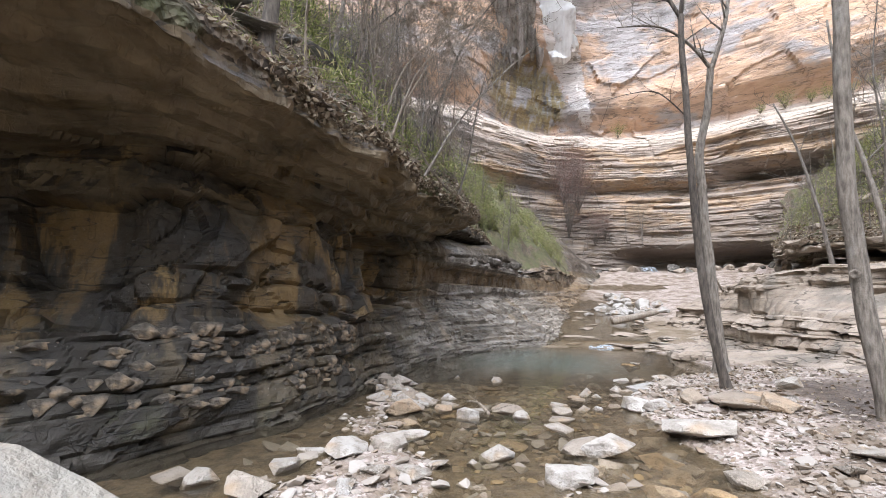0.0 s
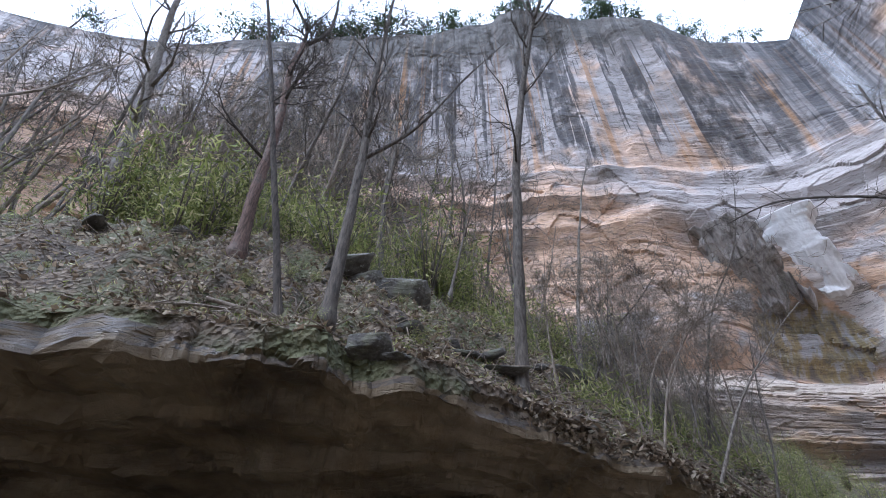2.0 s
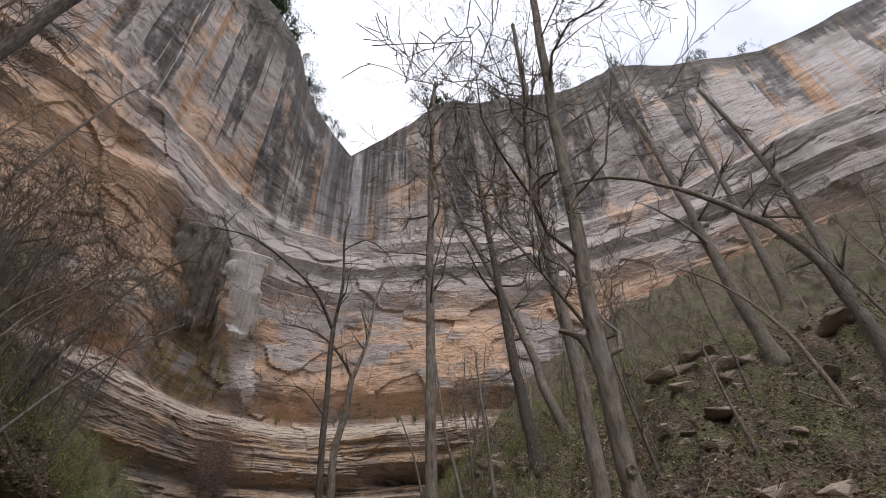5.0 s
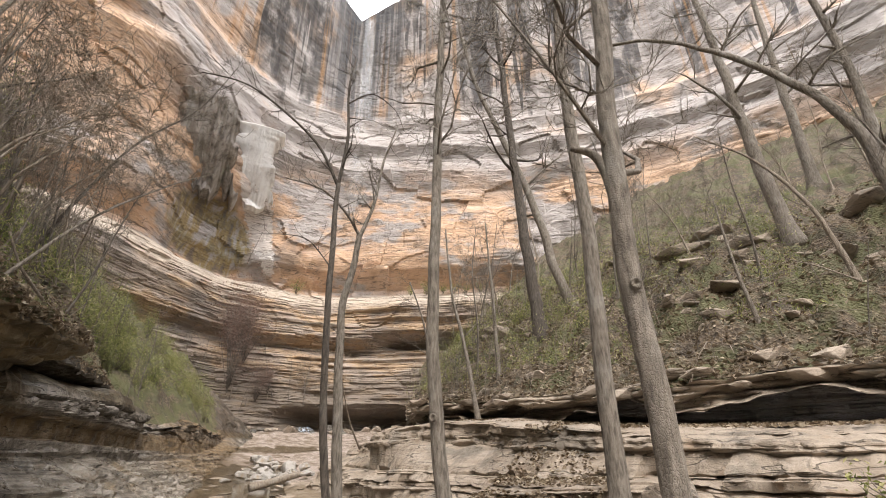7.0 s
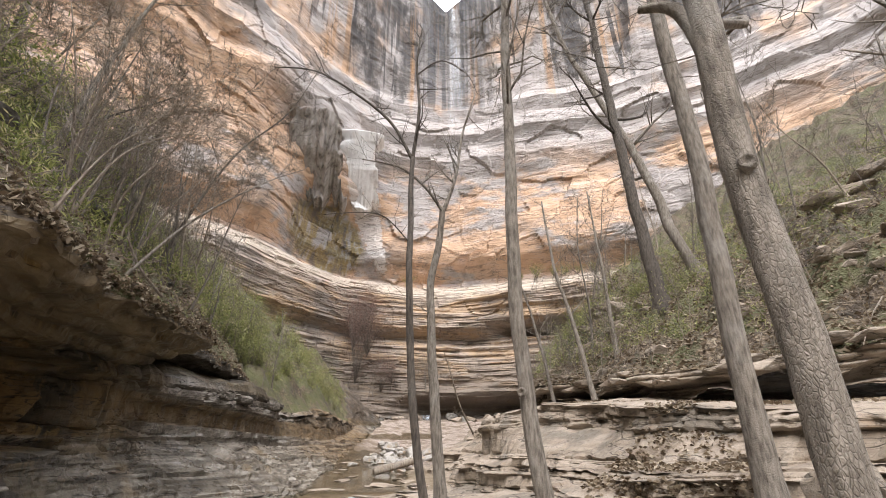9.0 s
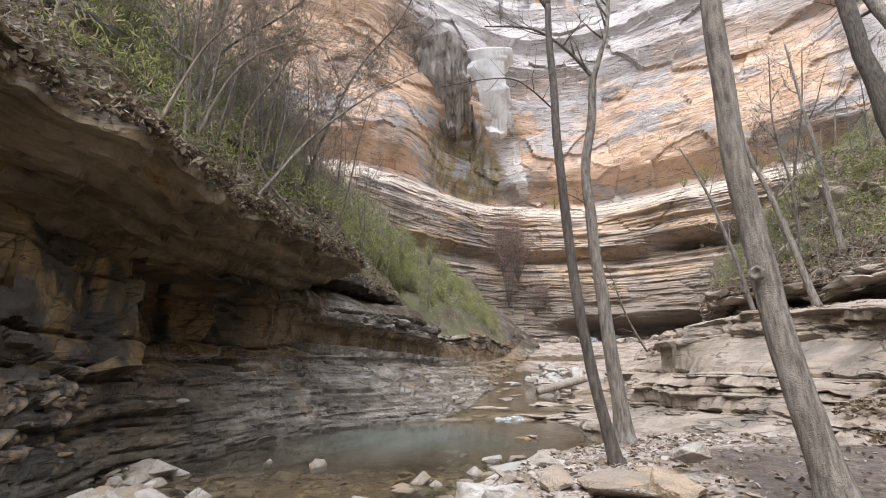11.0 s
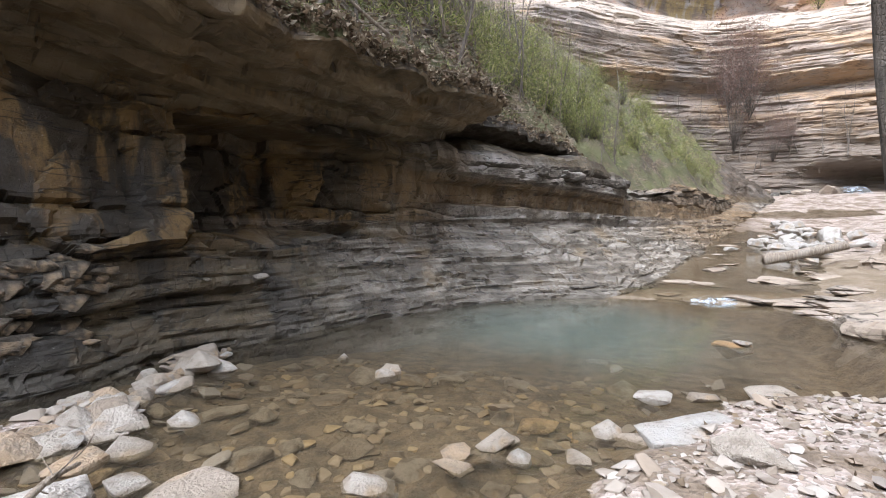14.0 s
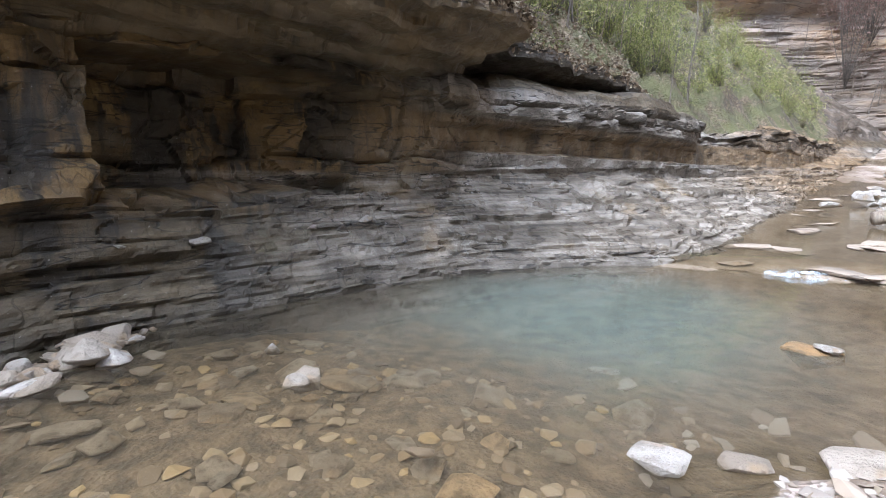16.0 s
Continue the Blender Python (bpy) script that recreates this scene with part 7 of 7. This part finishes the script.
thing("grass", leaf_stuff("grass", scatter(H, run, .5, 11, us_h, 0.05, 7, 12000, 38, .03), .05, .16, M_GREEN, "", "", 1.6, .10), "sparse green and straw grass blades on the leafy slope", "grass", "stuff")
spots_g = scatter(H, run, 9.6, 16.4, us_h, 1.2, 11, 240, 31)
spots_h = scatter(H, run, 0, 9.6, us_h, 5.2, 13, 170, 32)
spots_m = scatter(H, run, 4.5, 10.5, us_h, .8, 7, 200, 39)
thing("undergrowth", leaf_stuff("undergrowth", np.concatenate([undergrowth(spots_g, 170, 33, .45, .8), undergrowth(spots_h, 170, 36, .6, 1.7), undergrowth(spots_m, 90, 40, .35, .28)]), .07, .2, M_GREEN, "", "", 1.4, .15), "feathery olive-green undergrowth covering the bank", "undergrowth", "stuff")
spots_g = scatter(HR, runr, 3.4, 10, ur, 2.5, 20, 300, 34)
thing("undergrowth", leaf_stuff("undergrowth_r", undergrowth(spots_g, 120, 35, .5, .6), .07, .2, M_GREEN, "", "", 1.2, .15), "thin green undergrowth on the rocky slope", "undergrowth", "stuff")
for _ in range(60):
    spread(rnd.choice(BUSHES), on_left(rnd.uniform(.8, 9.5), rnd.uniform(.2, 4)) - Vector((0, 0, .05)), rnd.uniform(.10, .3), "low green plants")
for _ in range(36):      # foot of the right slope's far end, and the bench
    spread(rnd.choice(BUSHES), on_right(rnd.uniform(4.2, 11.5), rnd.uniform(3, 18)) - Vector((0, 0, .1)), rnd.uniform(.4, 1.1), "slope bushes")
for a, z in [(33, 21.4), (35, 21.5), (36.5, 21.6), (38, 21.6), (31, 21.3), (17, 21.4), (40, 21.7)]:
    spread(rnd.choice(BUSHES), on_cliff(a, z, .6), rnd.uniform(.9, 1.5), "bench bushes")
for i, b in enumerate(BUSHES + CANE):
    b["group"] = "bank bushes"
    b.location = on_left(10.6 + .5 * i, .7 + .35 * i) - Vector((0, 0, .1))
TWIGGY = bush("shrub", 740, 2700, 1.4, 3.2, M_RED, "bare reddish-brown shrub at the foot of the cliff", (.05, .16), 46, .15, .8, .6)
TWIGGY.location = on_cliff(11.2, 8.5, 1.6)
TWIGGY.scale = (2.0, 2.0, 3.4)
for a, z, k in [(12.4, 11.5, 2.1), (14.2, 7.5, 1.2), (10.8, 12.5, 1.5), (12.2, 15.0, 1.3), (15.4, 8.5, .9)]:
    spread(TWIGGY, on_cliff(a, z, 1.0), k, "cliff-foot shrubs")
LOWBUSH = bush("shrub", 745, 160, .45, .7, M_GREEN, "small bright green shrub below the ledges", (.05, .12), 8, .4, .8)
LOWBUSH.location = (8.2, 1.9, .62)


# ---- tufa, seeps and the waterfall ----
TUFA = new("tufa_formation")
TUFA.location = on_cliff(8, 30)
tagged(TUFA, "white tufa curtain beside grey drapes on the cliff", "tufa")


def curtain(name, left, right, z_hi, z_lo, proud, flute, material, label, ragged_k=1.0, seed=0, back=.6):
    """A hanging mineral curtain on the cliff: left and right edges are azimuths at even heights."""
    nz, na = 90, 110
    zz = np.linspace(z_hi, z_lo, nz)
    l, r_ = (np.interp(np.linspace(0, 1, nz), np.linspace(0, 1, len(e)), e) for e in (left, right))
    l = l + .8 * fbm(zz * .5, 0, 0, seed, 5, .6)
    r_ = r_ + .6 * fbm(zz * .5, 5, 0, seed + 1, 5, .6)
    P = np.zeros((na, nz, 3))
    knots_z = np.linspace(z_lo, z_hi, 3)
    even = np.interp(zz, knots_z, [min(cliff_reach(q, k) for q in np.linspace(np.interp(-k, -zz, l) + 1, np.interp(-k, -zz, r_) - 1, 5)) for k in knots_z])
    for i in range(na):
        f = i / (na - 1)
        a = l * (1 - f) + r_ * f
        swell = math.sin(math.pi * min(max(f, .0), 1.0)) ** .5
        for j in range(nz):
            s0 = a[j] * 0.96
            drop = np.sin(math.pi * min(1, j / (nz - 1) * 1.15)) if j else 0
            d_low_a = np.interp(a[j], AZ, D_LOW)
            bulge = proud * swell * (.55 + .45 * drop) + .7 * max(0.0, 1 - 2.2 * j / nz) * swell + flute * float(vn(s0 * 1.5, zz[j] * .16, 0, seed + 2)) + .4 * flute * float(vn(s0 * 4.5, zz[j] * .4, 0, seed + 3))
            if i in (0, na - 1) or j in (0, nz - 1):
                bulge = -back
            d = min(even[j], d_low_a + .4) - bulge - .2
            hang = ragged_k * (float(vn(s0 * 1.3, 7, 0, seed + 4)) + .5 * float(vn(s0 * 4, 9, 0, seed + 5))) * (j / (nz - 1)) ** 2
            P[i, j] = (EYE0[0] + d * math.sin(radians(a[j])), EYE0[1] + d * math.cos(radians(a[j])), zz[j] + hang)
    return part(name, grid_mesh(name, P - np.array(TUFA.location), material), TUFA, label)


curtain("curtain", [6.3, 6.6, 7.1, 7.8, 8.7, 9.8], [12.2, 12.3, 12.3, 12.3, 12.3, 12.4], 40.0, 31.9, .25, .07, M_TUFA, "white mineral curtain", .5, 801, 2.5)
curtain("drape", [-.6, .2, 1.4, 2.6, 4.0], [6.6, 6.9, 7.3, 7.6, 8.4], 39.2, 31.4, .6, .6, M_DRAPE, "grey fluted drapes", 1.2, 811, 2.5)

fall_top = on_cliff(22.0, 73.0, -0.5)
fall_foot_z = 7.0
fall = new("waterfall")
fall.location = (fall_top.x, fall_top.y - 3.4, fall_foot_z)
tagged(fall, "thin white waterfall dropping from the cliff notch", "waterfall")
for k in range(6):
    r = random.Random(900 + k)
    rows_f = []
    off, wide0 = r.gauss(0, .35), r.uniform(.6, 1.3)
    for j in range(70):
        f = j / 69
        z = (fall_top.z - fall_foot_z + .3) * (1 - f)
        spread_f = 1 + 2.2 * f
        cx = off * spread_f + .35 * f * noise.noise(Vector((k * 3.3, 0, f * 5)))
        w = wide0 * (1 + 1.4 * f)
        y = -.25 * math.sin(min(1, f * 12) * math.pi / 2) + r.gauss(0, .01) + .1 * k
        rows_f.append([(cx - w / 2, y + 2.6 * (1 - min(1, f * 30)), z), (cx + w / 2, y + .12 + 2.6 * (1 - min(1, f * 30)), z)])
    part("water_strand", grid_mesh("water_strand", np.array(rows_f), M_FALL), fall)


def white_water(cx, cy, z, wx_, wy_, label, seed, drop=0.0):
    n = 40
    a, b = np.meshgrid(np.linspace(-1, 1, n), np.linspace(-1, 1, n), indexing="ij")
    P = np.stack([cx + a * wx_, cy + b * wy_, z + drop * b * .5 + .05 * fbm(a * 4, b * 4, 0, seed, 4) - .06 * np.clip(a * a + b * b, 0, 2)], 2)
    return thing("white_water", grid_mesh("white_water", P, M_FOAM), label, "water", "structure")


white_water(4.5, 15.75, .05, .5, .22, "white water tumbling over a low rock step", 951, .12)
white_water(19.6, 52.2, 4.7, .8, .8, "white splash at the foot of the waterfall", 952, .8)


# ---- trees along the rim ----
def conifer(seed):
    r = random.Random(seed)
    g = np.random.default_rng(seed)
    root = new("rim_tree")
    tagged(root, "small dark evergreen on the cliff's rim", "tree", "rim trees")
    vs, fs = tube([(0, 0, -.3), (r.gauss(0, .2), r.gauss(0, .2), 2.4), (r.gauss(0, .3), r.gauss(0, .3), 4.6)], [.12, .08, .02], 6)
    part("trunk", raw_mesh("trunk", vs, fs, M_BARK_DARK, True), root)
    clumps = [(r.gauss(0, .8), r.gauss(0, .8), r.uniform(1.8, 4.8)) for _ in range(13)]
    c = np.array([clumps[i % 13] for i in range(520)]) + g.normal(size=(520, 3)) * .36
    part("crown", leaf_stuff("crown", c, .18, .42, M_CEDAR, "", "", .6, .4), root)
    return root


def bare_on_rim(kind, at, scale):
    ob = spread(kind, at, scale)
    ob.name = "rim_tree"
    tagged(ob, "bare twiggy tree on the cliff's rim", "tree", "rim trees")


RIM = [conifer(970 + i) for i in range(4)]
for i, t in enumerate(RIM):
    a = 10 + 3.1 * i
    t.location = Vector(C[int(np.searchsorted(az, a)), -3])
for _ in range(84):
    a = rnd.choice((rnd.uniform(-80, 20), rnd.uniform(-45, 18), rnd.uniform(25, 90)))
    p = Vector(C[int(np.searchsorted(az, a)), -3]) + Vector((rnd.gauss(0, .4), rnd.gauss(0, .4), -.2))
    if rnd.random() < .62:
        spread(rnd.choice(RIM), p, rnd.uniform(.6, 1.8), "rim trees")
    else:
        bare_on_rim(rnd.choice(KINDS), p, rnd.uniform(1.0, 1.9))
for _ in range(60):
    p = Vector(C[int(np.searchsorted(az, rnd.uniform(-100, -40))), -3]) + Vector((rnd.gauss(0, .6), rnd.gauss(0, .6), -.2))
    if rnd.random() < .25:
        spread(rnd.choice(RIM), p, rnd.uniform(1.0, 2.2), "rim trees")
    else:
        bare_on_rim(rnd.choice(KINDS), p, rnd.uniform(1.0, 2.6))


BLOCKS = [stone_mesh("stone", 480 + i, f, M_BLOCK) for i, f in enumerate((.7, .9, .55, .8, .65))]
for _ in range(150):
    i = int(np.searchsorted(us, rnd.uniform(1.9, 5.6)))
    j = rnd.randint(26, 54)
    p, n = Q[i, j], N[i, j]
    if p[2] < .15:
        continue
    turn_w = math.degrees(math.atan2(Q[i + 6, 40, 1] - Q[i, 40, 1], Q[i + 6, 40, 0] - Q[i, 40, 0])) + rnd.gauss(0, 5)
    size = rnd.uniform(.16, .42)
    ob = new("block", rnd.choice(BLOCKS))
    ob.parent = wall_left
    c = p - n * size * .2
    ob.matrix_world = pose(c[0], c[1], c[2], rnd.gauss(0, 3), rnd.gauss(0, 3), turn_w) @ Matrix.Diagonal((size, size, size * .8, 1))

# pale stones lodged on the creek wall's narrow ledge
for y, d in [(10.06, .34), (8.2, .2), (7.3, .22), (11.4, .2), (12.3, .26), (13.1, .3), (6.6, .18), (9.3, .14)]:
    i = int(np.argmin(np.abs(smooth_rows(STEP, us)[:, 1] - y)))
    j = int(np.argmax(Q[i, 24:56, 0] - .25 * np.arange(32) / 32)) + 24 if y < 9 else 40
    p = Q[i, j]
    put_stone(rnd.choice(STONES), p[0] + .04, p[1], p[2] - .02, d, .2, 10, label="pale broken stone lodged on the wall's ledge", group="wall stones")
